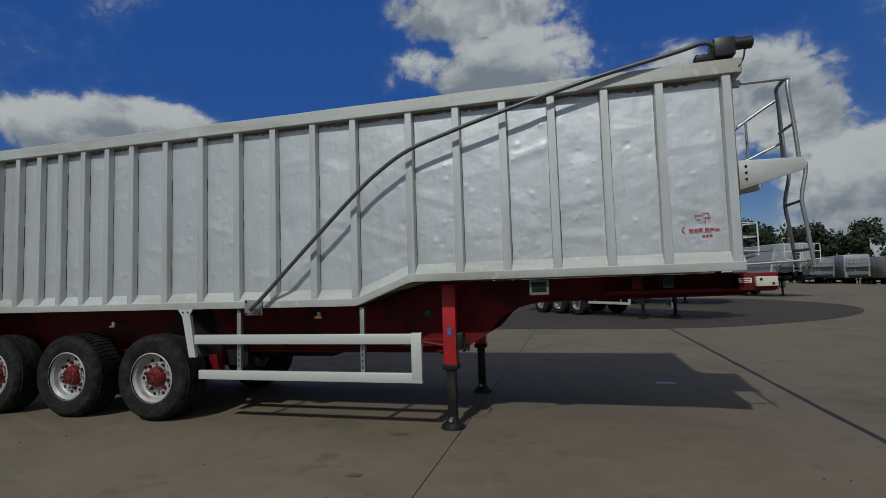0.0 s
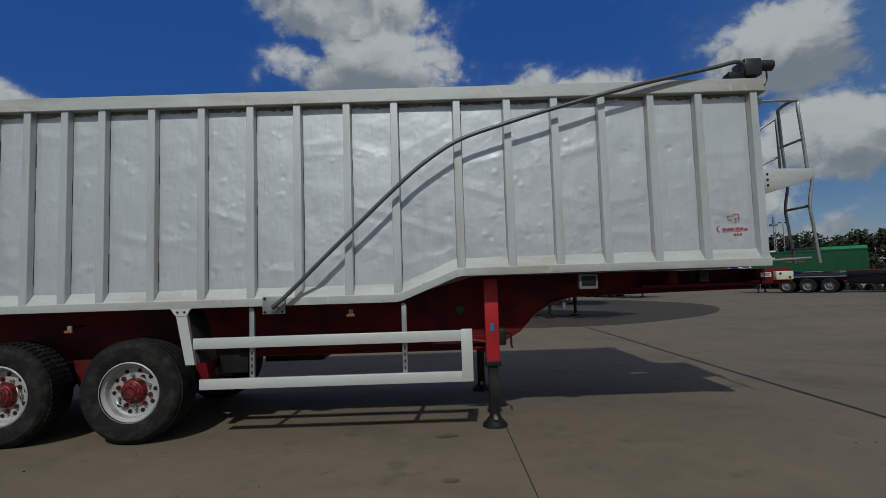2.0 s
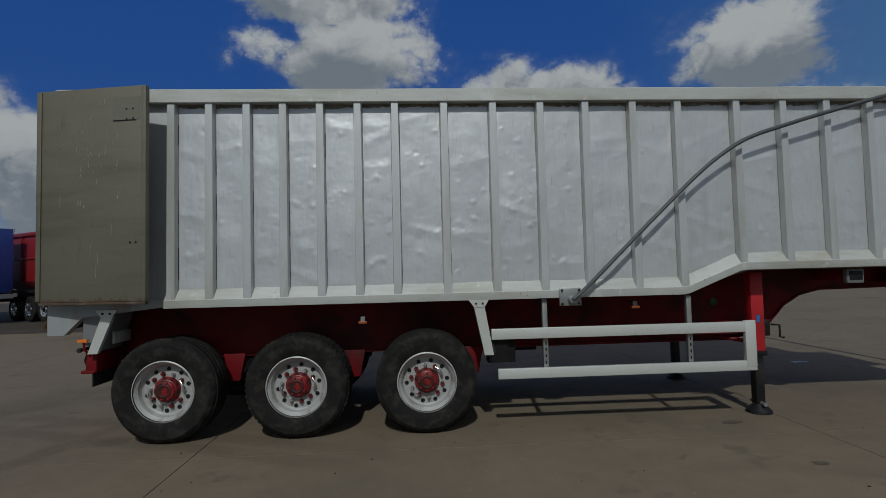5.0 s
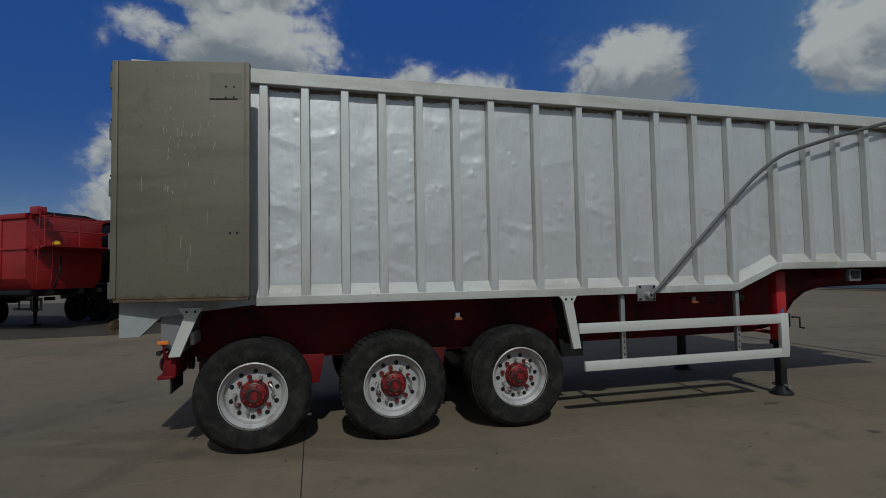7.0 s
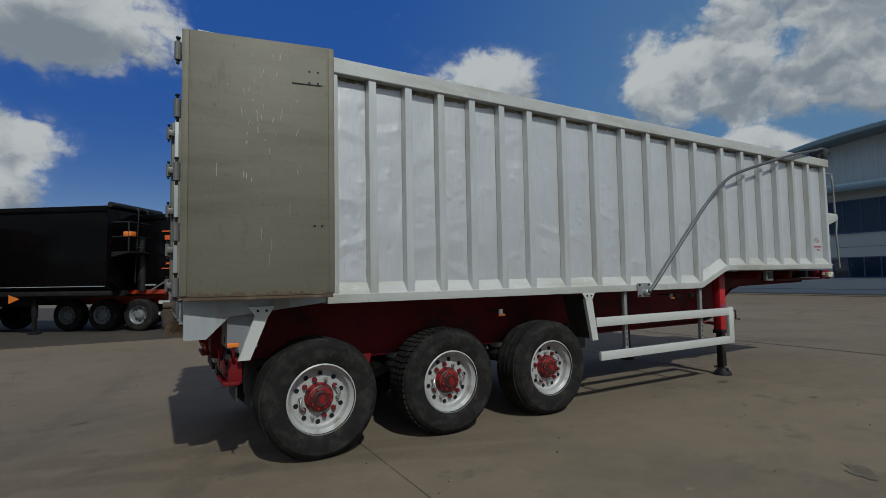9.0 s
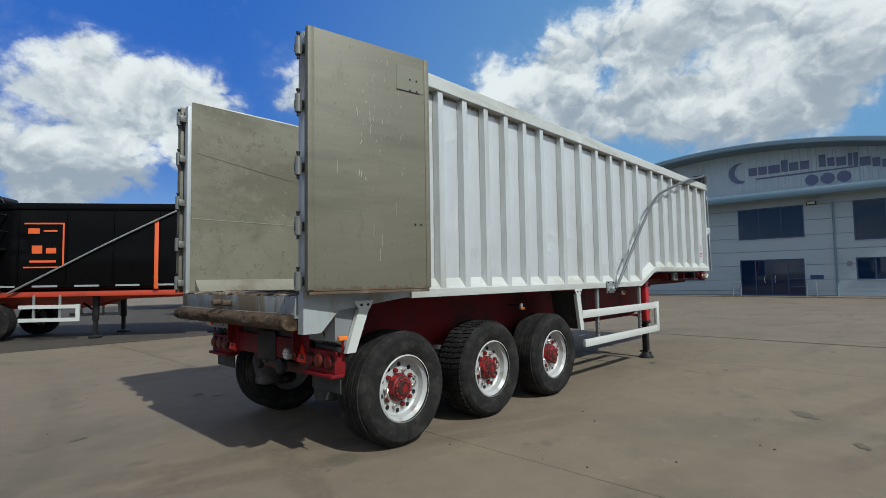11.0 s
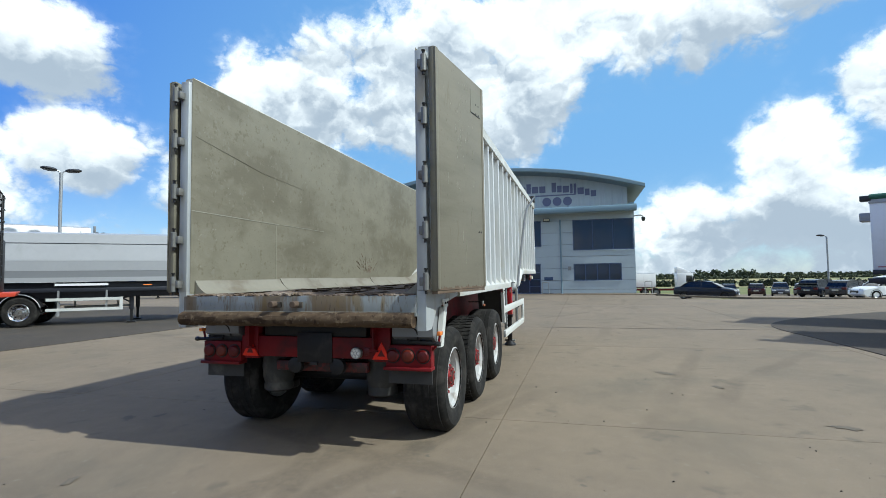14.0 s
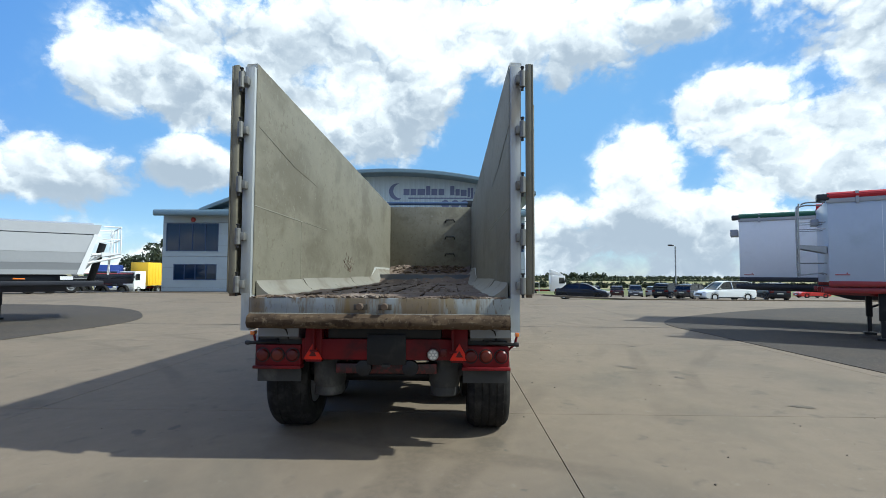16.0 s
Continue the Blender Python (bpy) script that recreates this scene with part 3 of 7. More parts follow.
def side_of_body(flip):
    """flip 1: the side towards the walk; -1: the side away from it."""
    def y(d):
        return SY + d if flip > 0 else FY - d
    for x0, x1 in zip(RIBS, RIBS[1:] + [1.25]):
        if flip > 0:
            tp("panel", dented_panel(x0 + 0.03, x1 - 0.03, y(0.085), 1), ALU)
            # dirt that has gathered under the top rail, also painted to deepen its shadow
            bm, prev = bmesh.new(), None
            for k in range(41):
                xx = x0 + 0.046 + (x1 - x0 - 0.092) * k / 40
                drop = max(0.006, 0.035 + 0.035 * noise.noise((xx * 3.1, 2.0, 7.0)) + 0.018 * noise.noise((xx * 21, 5.0, 3.0)))
                cur = (bm.verts.new((xx, y(0.0805), 3.472)), bm.verts.new((xx, y(0.0805), 3.472 - drop)))
                if prev:
                    bm.faces.new((prev[0], prev[1], cur[1], cur[0]))
                prev = cur
            tp("grime", bm, GRIME_SHADE)
    if flip < 0:
        tp("panel", prism([(-7.9, 1.6), (-2.54, 1.6), (-1.9, 1.92), (1.25, 1.92), (1.25, 3.49), (-7.9, 3.49)], "y", y(0.09), y(0.083)), ALU)
    # ribs, with splayed feet on the bottom rail
    for x in RIBS + [1.26]:
        w, b, z0 = 0.038, 0.045, rail_z(x) + 0.08
        bm = bmesh.new()
        lo = [(x - b, y(0.095), z0 + 0.085), (x - w - 0.004, y(0.0), z0), (x + w + 0.004, y(0.0), z0), (x + b, y(0.095), z0 + 0.085)]
        mid = [(x - b, y(0.095), 3.0), (x - w, y(0.006), 3.0), (x + w, y(0.006), 3.0), (x + b, y(0.095), 3.0)]
        hi = [(x - b, y(0.095), 3.485), (x - w, y(0.006), 3.485), (x + w, y(0.006), 3.485), (x + b, y(0.095), 3.485)]
        bm_rings(bm, [lo, mid, hi])
        bmesh.ops.bevel(bm, geom=[e for e in bm.edges if abs(e.verts[0].co.z - e.verts[1].co.z) > 0.3], offset=0.005, segments=1, profile=0.5, affect="EDGES")
        tp("rib", bm, ALU_RIB)
        if flip > 0:
            # dirt washed down along both edges of the rib, doubling as painted edge shadow
            for side in (-1, 1):
                bm = bmesh.new()
                prev = None
                for k in range(61):
                    zz = z0 + 0.11 + (3.47 - z0 - 0.11) * k / 60
                    w = max(0.001, 0.0045 + 0.004 * noise.noise((x * 7, zz * 2.3, side)) + 0.003 * noise.noise((x * 3, zz * 17, side)))
                    e = x + side * (b - 0.002)
                    cur = (bm.verts.new((e, y(0.0815), zz)), bm.verts.new((e + side * w, y(0.0815), zz)))
                    if prev:
                        bm.faces.new((prev[0], prev[1], cur[1], cur[0]))
                    prev = cur
                tp("grime", bm, GRIME_SHADE)
        if flip > 0 and x < 1:
            z = z0 + 0.2
            while z < 3.25:
                dz = rng.uniform(0.1, 0.4)
                tp("seam_gap", boxes((x + b - 0.001, x + b + rng.uniform(0.002, 0.005), y(0.078), y(0.088), z, min(z + dz, 3.41))), SEAM)
                z += dz + rng.uniform(0.08, 0.6)
    # bottom rail with its sloping ledge
    bm = bmesh.new()
    prof = [(0.0, 0.0), (-0.004, 0.02), (-0.004, 0.078), (0.004, 0.088), (0.088, 0.19), (0.12, 0.19), (0.12, 0.0)]
    xs = [-7.97, -6.5, -5, -3.5, -2.57, -2.51, -1.945, -1.88, -0.5, FRONT]
    bm_rings(bm, [[(x, y(a), rail_z(x) + b) for a, b in prof] for x in xs])
    tp("bottom_rail", bm, ALU_RAIL, None, "silver bottom rail stepped up towards the front")
    bm = bmesh.new()
    xs = [-9.02 + i * 0.52 for i in range(20)] + [1.36]
    rings = []
    for x in xs:
        s = 0.006 * noise.noise((x * 1.3, 3.0, flip))
        rings.append([(x, y(-0.008), 3.472), (x, y(-0.012), 3.478), (x, y(-0.012), 3.604 + s), (x, y(-0.004), 3.612 + s), (x, y(0.09), 3.617 + s), (x, y(0.10), 3.59), (x, y(0.10), 3.475)])
    bm_rings(bm, rings)
    tp("top_rail", bm, ALU_RAIL, None, "scuffed aluminium top rail")
    # inner lining
    bm = bmesh.new()
    nx, nz = 70, 16
    rows = []
    for j in range(nz + 1):
        row = []
        for i in range(nx + 1):
            x = -9.06 + 10.25 * i / nx
            lo = 1.45 if x < -2.4 else rail_z(x) + 0.05
            z = lo + (3.60 - lo) * j / nz
            d = 0.002 * noise.noise((x * 1.4, z * 1.4, 5 + flip))
            row.append(bm.verts.new((x, y(0.105) + flip * d * min(j, nz - j, 2) / 2, z)))
        rows.append(row)
    for a, b in zip(rows, rows[1:]):
        for i in range(nx):
            bm.faces.new((a[i], a[i + 1], b[i + 1], b[i]))
    tp("lining", bm, ALU_IN, None, "dull scoured aluminium inner wall")
    for cx, cz, dx, dz in ((-8.3, 2.27, 1.5, 0.008), (-6.95, 2.275, 1.1, 0.005), (-7.62, 1.85, 0.008, 0.8)):
        bm = bmesh.new()
        bm_box(bm, cx - dx / 2, cx + dx / 2, y(0.104), y(0.1085), cz - dz / 2, cz + dz / 2)
        tp("weld_seam", bm, ALU_STREAK, None, "pale weld seam on the inner wall")
    tp("scrape", prism([(-9.0, 3.02), (-7.9, 2.86), (-7.0, 2.81), (-7.0, 2.812), (-7.9, 2.864), (-9.0, 3.025)], "y", y(0.1045), y(0.1085)), ALU_DOOR, None, "long dark scrape on the inner wall")
    # smooth plate and corner post behind the last rib
    bm = bmesh.new()
    bm_box(bm, -9.0, -7.93, y(0.07), y(0.085), 1.45, 3.48)
    tp("rear_side_plate", bm, ALU)
    bm = bmesh.new()
    bm_box(bm, REAR, REAR + 0.11, y(0.005), y(0.10), 1.46, 3.555, 0.008)
    tp("corner_post", bm, POST, None, "galvanised corner post carrying the door hinges")
    # lower rear beam with the sloping foot
    pts = [(REAR, 1.13), (REAR + 0.16, 1.13), (REAR + 0.33, 1.30), (REAR + 1.13, 1.385), (REAR + 1.13, 1.47), (REAR, 1.47)]
    bm = prism(pts, "y", y(0.02), y(0.10))
    tp("rear_foot", bm, POST, None, "pale cast rear corner foot")
    # fender brackets
    for x, z1, lean in ((-4.77, 0.80, 0.10), (-8.52, 0.94, -0.13)):
        z0 = rail_z(x)
        bm = prism([(x - 0.11, z0), (x + 0.10, z0), (x + 0.055, z0 - 0.075), (x - 0.055, z0 - 0.075)], "y", y(0.0), y(0.012))
        bracket = tp("fender_bracket", bm, GUARD, None, "cream folded bracket with two bolts")
        bm = bmesh.new()
        s = 0.055
        bm_rings(bm, [[(x - s + lean * k, y(0.005), z), (x + s * (1 - 0.3 * k) + lean * k, y(0.005), z), (x + s * (1 - 0.3 * k) + lean * k, y(0.05), z), (x - s + lean * k, y(0.05), z)] for k, z in ((0, z0 - 0.07), (1, z1))])
        tp("fender_stay", bm, GUARD)
        for q in (-0.035, 0.035):
            part("bolt", lathe([(0.011, 0), (0.011, 0.012)], (x + q, y(-0.010 if flip > 0 else 0.0), z0 - 0.035), "y", 8), BLACK, bracket)
        # mudguard behind the stay
        a = math.copysign(1, lean)
        pts = [(x, z0 - 0.03), (x + lean * 1.1 + 0.02 * a, z1 + 0.05), (x + lean * 1.1 + 0.06 * a, z1), (x + 0.05 * a, z0 - 0.10)] if a > 0 else [(x - 0.26, z0 - 0.05), (x + 0.02, z0 - 0.05), (x - 0.10, z1 + 0.02), (x - 0.26, z1 + 0.1)]
        tp("mudguard", prism(pts, "y", y(0.06), y(0.45)), FLAP if a > 0 else GREYPAINT, None, "grey mudguard plate")


side_of_body(1)
side_of_body(-1)

# front wall with inner rungs, floor with caked mud
tp("headboard", boxes((0.92, FRONT - 0.09, SY + 0.11, FY - 0.11, 1.63, TOP - 0.02), (FRONT - 0.092, FRONT, SY + 0.05, FY - 0.05, 1.63, TOP - 0.02), bevel=0.006), ALU_IN, None, "grey scoured headboard with footholds")
for z in (2.23, 2.72, 3.21):
    tp("rung", tube([(0.91, 6.36, z - 0.06), (0.85, 6.39, z), (0.85, 6.61, z), (0.91, 6.64, z - 0.06)], 0.018, 8), BLACK, None, "dark foothold inside the headboard")


def load_floor():
    bm = bmesh.new()
    nx, ny = 120, 40
    rows = []
    for i in range(nx + 1):
        x = REAR - 0.015 + 10.30 * i / nx
        row = []
        for j in range(ny + 1):
            t = j / ny
            y = SY + 0.14 + (FY - SY - 0.28) * t
            heap = 0.04 * max(0, noise.noise((x * 0.9, y * 1.6, 2.0))) + 0.011 * noise.noise((x * 5, y * 5, 1.0)) + 0.008 * noise.noise((x * 14, y * 14, 4.0))
            front = max(0.0, (x + 1.0) / 1.9) ** 2 * 0.30 * (0.6 + 0.6 * noise.noise((x * 2, y * 2, 8)))
            rear = 0.04 * max(0, 1 - (x - REAR) / 0.3) * max(0.0, 0.35 + noise.noise((x * 7, y * 5, 3)))
            top = 1.435 + 0.2 * max(0, min(1, (x + 2.5) / 0.7)) + heap + front + rear
            row.append(bm.verts.new((x, y, top if i else 1.424)))
        rows.append(row)
    for a, b in zip(rows, rows[1:]):
        for j in range(ny):
            bm.faces.new((a[j], a[j + 1], b[j + 1], b[j]))
    return bm


tp("load_floor", load_floor(), LOAD_FLOOR, None, "worn floor plate under dried brown mud")
for k in range(1, 6):
    y = SY + 0.2 + (FY - SY - 0.4) * k / 6
    bm = bmesh.new()
    x = REAR + 0.12
    while x < -2.6:
        x1 = min(x + rng.uniform(0.3, 0.9), -2.55)
        bm_box(bm, x, x1, y - 0.006, y + 0.006, 1.43, 1.452 + 0.012 * max(0.0, noise.noise((x, y, 3.0))))
        x = x1 + rng.uniform(0.05, 0.5)
    tp("floor_joint", bm, ROLL, None, "dark broken joint between floor planks")
tp("floor_pan", prism([(REAR + 0.02, 1.37), (-2.5, 1.37), (-1.86, 1.605), (FRONT - 0.1, 1.625), (FRONT - 0.1, 1.655), (-1.88, 1.635), (-2.52, 1.40), (REAR + 0.02, 1.40)], "y", SY + 0.12, FY - 0.12), BLACK)
# scattered clods
def step_up(x):
    return 0.2 * max(0.0, min(1.0, (x + 2.5) / 0.7))


def clod(bm, x, y, z, s, flat):
    c = bmesh.ops.create_icosphere(bm, subdivisions=1, radius=s, matrix=Matrix.Translation((x, y, z)) @ pose(0, 0, 0, 0, 0, rng.uniform(0, 180)) @ Matrix.Diagonal((1.0, rng.uniform(0.7, 1.8), flat, 1)))
    for v in c["verts"]:
        v.co += Vector((rng.gauss(0, 0.22), rng.gauss(0, 0.22), rng.gauss(0, 0.16))) * s


bm = bmesh.new()
for _ in range(150):
    x = REAR + 0.1 + rng.random() ** 1.6 * 8.0
    clod(bm, x, rng.uniform(SY + 0.4, FY - 0.4), 1.437 + step_up(x), rng.uniform(0.008, 0.026), 0.45)
for _ in range(170):
    x = 0.85 - abs(rng.gauss(0, 0.55))
    clod(bm, x, rng.uniform(SY + 0.3, FY - 0.3), 1.60 + step_up(x) * 0.2 + max(0.0, (x + 1.0) / 1.9) ** 2 * 0.26, rng.uniform(0.02, 0.07), 0.6)
for k in range(900):
    y = rng.uniform(SY + 0.14, FY - 0.14)
    heap = max(0.0, noise.noise((y * 2.6, 0, 9)) + 0.25)
    clod(bm, REAR - 0.02 + abs(rng.gauss(0.0, 0.13)), y, 1.430 + 0.03 * heap * rng.random(), rng.uniform(0.008, 0.020 + 0.022 * heap), 0.5)
for _ in range(420):
    x = REAR + 0.2 + rng.random() * 7.5
    y = rng.uniform(SY + 0.35, FY - 0.35)
    if noise.noise((x * 0.7, y * 2.2, 5.0)) > 0.05:
        clod(bm, x, y, 1.437 + step_up(x), rng.uniform(0.012, 0.04), 0.3)
tp("mud", bm, MUD, None, "loose clods of dried mud")["kind"] = "stuff"
bm = bmesh.new()
for _ in range(46):
    u, w = rng.gauss(0, 0.16), rng.uniform(0.004, 0.013)
    z = 1.66 + abs(rng.gauss(0, 0.10))
    h = rng.uniform(0.02, 0.09)
    lean = u * 0.35
    bm_prism(bm, [(-4.8 + u - w, z), (-4.8 + u + w, z), (-4.8 + u + lean + w * 0.4, z + h), (-4.8 + u + lean - w * 0.3, z + h * 0.9)], "y", FY - 0.1095, FY - 0.106)
tp("wall_splash", bm, MUD, None, "splash of mud on the inner wall")["kind"] = "stuff"
# cove plates along the floor's edges
for flip in (1, -1):
    y0 = SY + 0.115 if flip > 0 else FY - 0.115
    x0 = REAR + 0.10
    while x0 < 0.9:
        x1 = min(x0 + rng.uniform(1.3, 1.7), 0.93)
        bm = bmesh.new()
        rings = []
        lift = rng.uniform(-0.012, 0.012)
        for k in range(5):
            x = x0 + (x1 - 0.012 - x0) * k / 4
            up = 1.43 + step_up(x)
            edge = [(0.0, 0.150 + lift), (0.03, 0.100 + lift), (0.07, 0.058), (0.115, 0.026), (0.17, 0.006), (0.17, -0.02), (0.0, -0.02)]
            rings.append([(x, y0 + flip * a, up + b) for a, b in edge])
        bm_rings(bm, rings)
        tp("cove_plate", bm, COVE, None, "bent pale cove plate along the floor edge")
        x0 = x1

# rear sill and mud-caked roll
sill = tp("rear_sill", boxes((REAR - 0.03, REAR + 0.08, SY + 0.10, FY - 0.10, 1.25, 1.43), bevel=0.008), SILL, None, "rust-streaked silver rear sill")
bm = bmesh.new()
rings = []
for j in range(111):
    y = SY + 0.115 + (FY - SY - 0.23) * j / 110
    ring = []
    for k in range(22):
        a = 2 * math.pi * k / 22
        r = 0.068 + 0.007 * noise.noise((y * 6, math.cos(a) * 2, math.sin(a) * 2)) + 0.004 * noise.noise((y * 25, math.cos(a) * 5, math.sin(a) * 5))
        ring.append((REAR - 0.045 + r * 1.2 * math.cos(a), y, 1.222 + r * 0.95 * math.sin(a)))
    rings.append(ring)
bm_rings(bm, rings)
tp("sill_weld", tube([(REAR - 0.034, SY + 0.11, 1.287), (REAR - 0.034, YC, 1.284), (REAR - 0.034, FY - 0.11, 1.287)], 0.007, 6), COVE, None, "pale weld bead under the sill")
tp("tail_roll", bm, ROLL, None, "thick tail roll caked in brown mud")
for y in (7.00, 7.22):
    c = tp("door_catch", boxes((REAR - 0.05, REAR - 0.028, y - 0.06, y + 0.06, 1.325, 1.375), bevel=0.004), SEAM, None, "rusty dark catch on the sill")
    part("catch_pin", lathe([(0.026, -0.09), (0.03, -0.085), (0.03, -0.01), (0.026, 0)], (REAR - 0.03, y, 1.355), "x", 12), RUST, c)


# folded-back rear doors
def rear_door(flip):
    """Hinged on the corner post and swung right round along the side."""
    a = Vector((REAR - 0.03, SY - 0.06 if flip > 0 else FY + 0.06, 0))
    b = Vector((-7.99, SY - 0.255 if flip > 0 else FY + 0.17, 0))
    d = (b - a).normalized()
    n = Vector((d.y, -d.x, 0)) if flip > 0 else Vector((-d.y, d.x, 0))
    length = (b - a).length
    door = new("rear_door", mesh_of("rear_door", boxes((0, length, -0.03, 0.03, 1.462, 3.56), bevel=0.012), ALU_DOOR))
    door.parent = trailer
    door.matrix_parent_inverse = HOME
    door.matrix_basis = Matrix(((d.x, n.x, 0, a.x), (d.y, n.y, 0, a.y), (0, 0, 1, 0), (0, 0, 0, 1)))
    door["label"] = "dull grey-green aluminium rear door folded back along the side"
    door_parts(door, length)
    return door


def door_parts(door, length):
    part("door_edge", boxes((0.0, 0.05, 0.028, 0.042, 1.477, 3.55), bevel=0.004), ALU_DOOR, door)
    part("door_edge", boxes((length - 0.045, length + 0.004, 0.024, 0.036, 1.477, 3.55), bevel=0.005), ALU_DOOR, door)
    part("door_seal", boxes((0.02, length - 0.01, -0.03, 0.026, 1.439, 1.465), bevel=0.004), MUD, door, "rusty bottom edge of the door")
    bm = bmesh.new()
    r3 = random.Random(9)
    n = 60
    low = [bm.verts.new((0.03 + (length - 0.05) * k / n, 0.0308, 1.469)) for k in range(n + 1)]
    top = [bm.verts.new((0.03 + (length - 0.05) * k / n, 0.0308, 1.479 + 0.028 * r3.random() ** 2 + 0.02 * max(0, noise.noise((k * 0.21, 2, 0))))) for k in range(n + 1)]
    for k in range(n):
        bm.faces.new((low[k], low[k + 1], top[k + 1], top[k]))
    part("mud_stain", bm, MUD, door, "brown splash of mud along the bottom edge")
    part("patch_plate", boxes((length - 0.34, length - 0.06, 0.030, 0.0325, 3.225, 3.45)), ALU_PATCH, door, "thin riveted patch plate")
    part("slot", boxes((length - 0.34, length - 0.10, 0.031, 0.034, 3.215, 3.222)), BLACK, door)
    for u, z in ((0.20, 3.33), (0.13, 3.33), (0.20, 3.232), (0.13, 3.235), (0.16, 2.03), (0.10, 2.03)):
        part("rivet_hole", lathe([(0.010, 0), (0.010, 0.004)], (length - u, 0.0305, z), "y", 8), BLACK, door)
    bm = bmesh.new()
    r2 = random.Random(3)
    for _ in range(46):
        u, z, h = r2.gauss(length * 0.50, 0.14), r2.gauss(2.95, 0.26), r2.uniform(0.012, 0.09)
        if 0.06 < u < length - 0.06 and z + h < 3.5:
            w, k = r2.uniform(0.0014, 0.0045), r2.uniform(-0.012, 0.012)
            h *= 0.75
            bm_prism(bm, [(u - w, z), (u + w * 0.4, z), (u + w + k, z + h * 0.6), (u + w * 0.2 + k * 0.4, z + h), (u - w * 1.2 + k, z + h * 0.7)], "y", 0.0302, 0.0318)
    for u, z in ((0.66, 1.82), (0.58, 1.9), (0.64, 1.7), (0.25, 2.4), (0.8, 2.1)):
        bm_prism(bm, [(u - 0.002, z), (u + 0.002, z + 0.01), (u + 0.003, z + 0.10), (u - 0.001, z + 0.12)], "y", 0.0302, 0.0318)
    part("scratch_marks", bm, ALU_STREAK, door, "pale vertical scratches")["kind"] = "stuff"


rear_door(1)
rear_door(-1)
for flip in (1, -1):
    y = SY + 0.03 if flip > 0 else FY - 0.03
    for z in (1.545, 1.975, 2.445, 2.945, 3.405):
        h = tp("door_hinge", lathe([(0.020, -0.075), (0.026, -0.07), (0.026, 0.07), (0.020, 0.075)], (REAR - 0.06, y - flip * 0.03, z), "z", 12), HINGE, None, "dull steel barrel hinge")
        bm = boxes((REAR - 0.065, REAR + 0.0, y - 0.028, y + 0.028, z - 0.036, z + 0.036), bevel=0.006)
        part("hinge_strap", bm, HINGE, h)
        part("hinge_pin", lathe([(0.012, -0.105), (0.012, 0.1), (0.018, 0.1), (0.018, 0.112)], (REAR - 0.06, y - flip * 0.03, z), "z", 8), BLACK, h)

# roof sheet arm, its pivot, the rolled sheet and the motor
bracket = tp("arm_bracket", boxes((-3.93, -3.70, SY - 0.03, SY - 0.012, 1.29, 1.47), bevel=0.004), GALV, None, "bolted galvanised pivot plate of the sheet arm")
for dx, dz in ((-0.09, 0.07), (0.09, 0.07), (-0.09, -0.07), (0.09, -0.07)):
    part("bolt", lathe([(0.013, -0.014), (0.013, 0)], (-3.815 + dx, SY - 0.03, 1.38 + dz), "y", 6), BLACK, bracket)
part("pivot", lathe([(0.03, -0.06), (0.04, -0.05), (0.045, 0)], (-3.80, SY - 0.03, 1.35), "y", 16), GALV, bracket)
arm = [(-3.81, SY - 0.10, 1.36), (-3.64, SY - 0.10, 1.497), (-3.13, SY - 0.10, 1.986), (-2.49, SY - 0.10, 2.582), (-2.17, SY - 0.10, 2.837), (-1.85, SY - 0.10, 3.023), (-1.40, SY - 0.10, 3.169),
       (-0.88, SY - 0.10, 3.316), (0.03, SY - 0.08, 3.551), (0.81, SY - 0.06, 3.712), (1.05, SY - 0.05, 3.771), (1.15, SY - 0.03, 3.746), (1.16, SY + 0.02, 3.678)]
tp("sheet_arm", tube(arm, 0.022, 12, 6), TUBE, None, "long bent grey steel sheet arm across the side")
motor = tp("sheet_motor", boxes((1.17, 1.35, SY - 0.03, SY + 0.22, 3.64, 3.82), bevel=0.012), PLASTIC, None, "black electric roof-sheet motor")
part("motor_barrel", lathe([(0.05, 0), (0.058, 0.01), (0.058, 0.16), (0.04, 0.17)], (1.35, SY + 0.06, 3.77), "x", 20), PLASTIC, motor)
part("motor_cable", tube([(1.45, SY + 0.06, 3.71), (1.42, SY + 0.02, 3.61), (1.37, SY, 3.53), (1.32, SY + 0.02, 3.55)], 0.009, 8, 5), BLACK, motor)
part("motor_foot", boxes((1.01, 1.19, SY + 0.0, SY + 0.12, 3.61, 3.69), bevel=0.01), BLACK, motor)
tp("rolled_sheet", tube([(1.19, SY + 0.2, 3.73), (1.19, FY + 0.03, 3.73)], 0.05, 14), BLUETARP, None, "dark blue roof sheet rolled up on the headboard")
tp("corner_cap", boxes((1.32, 1.40, SY - 0.004, SY + 0.35, 3.47, 3.615), bevel=0.008), ALU_RAIL)


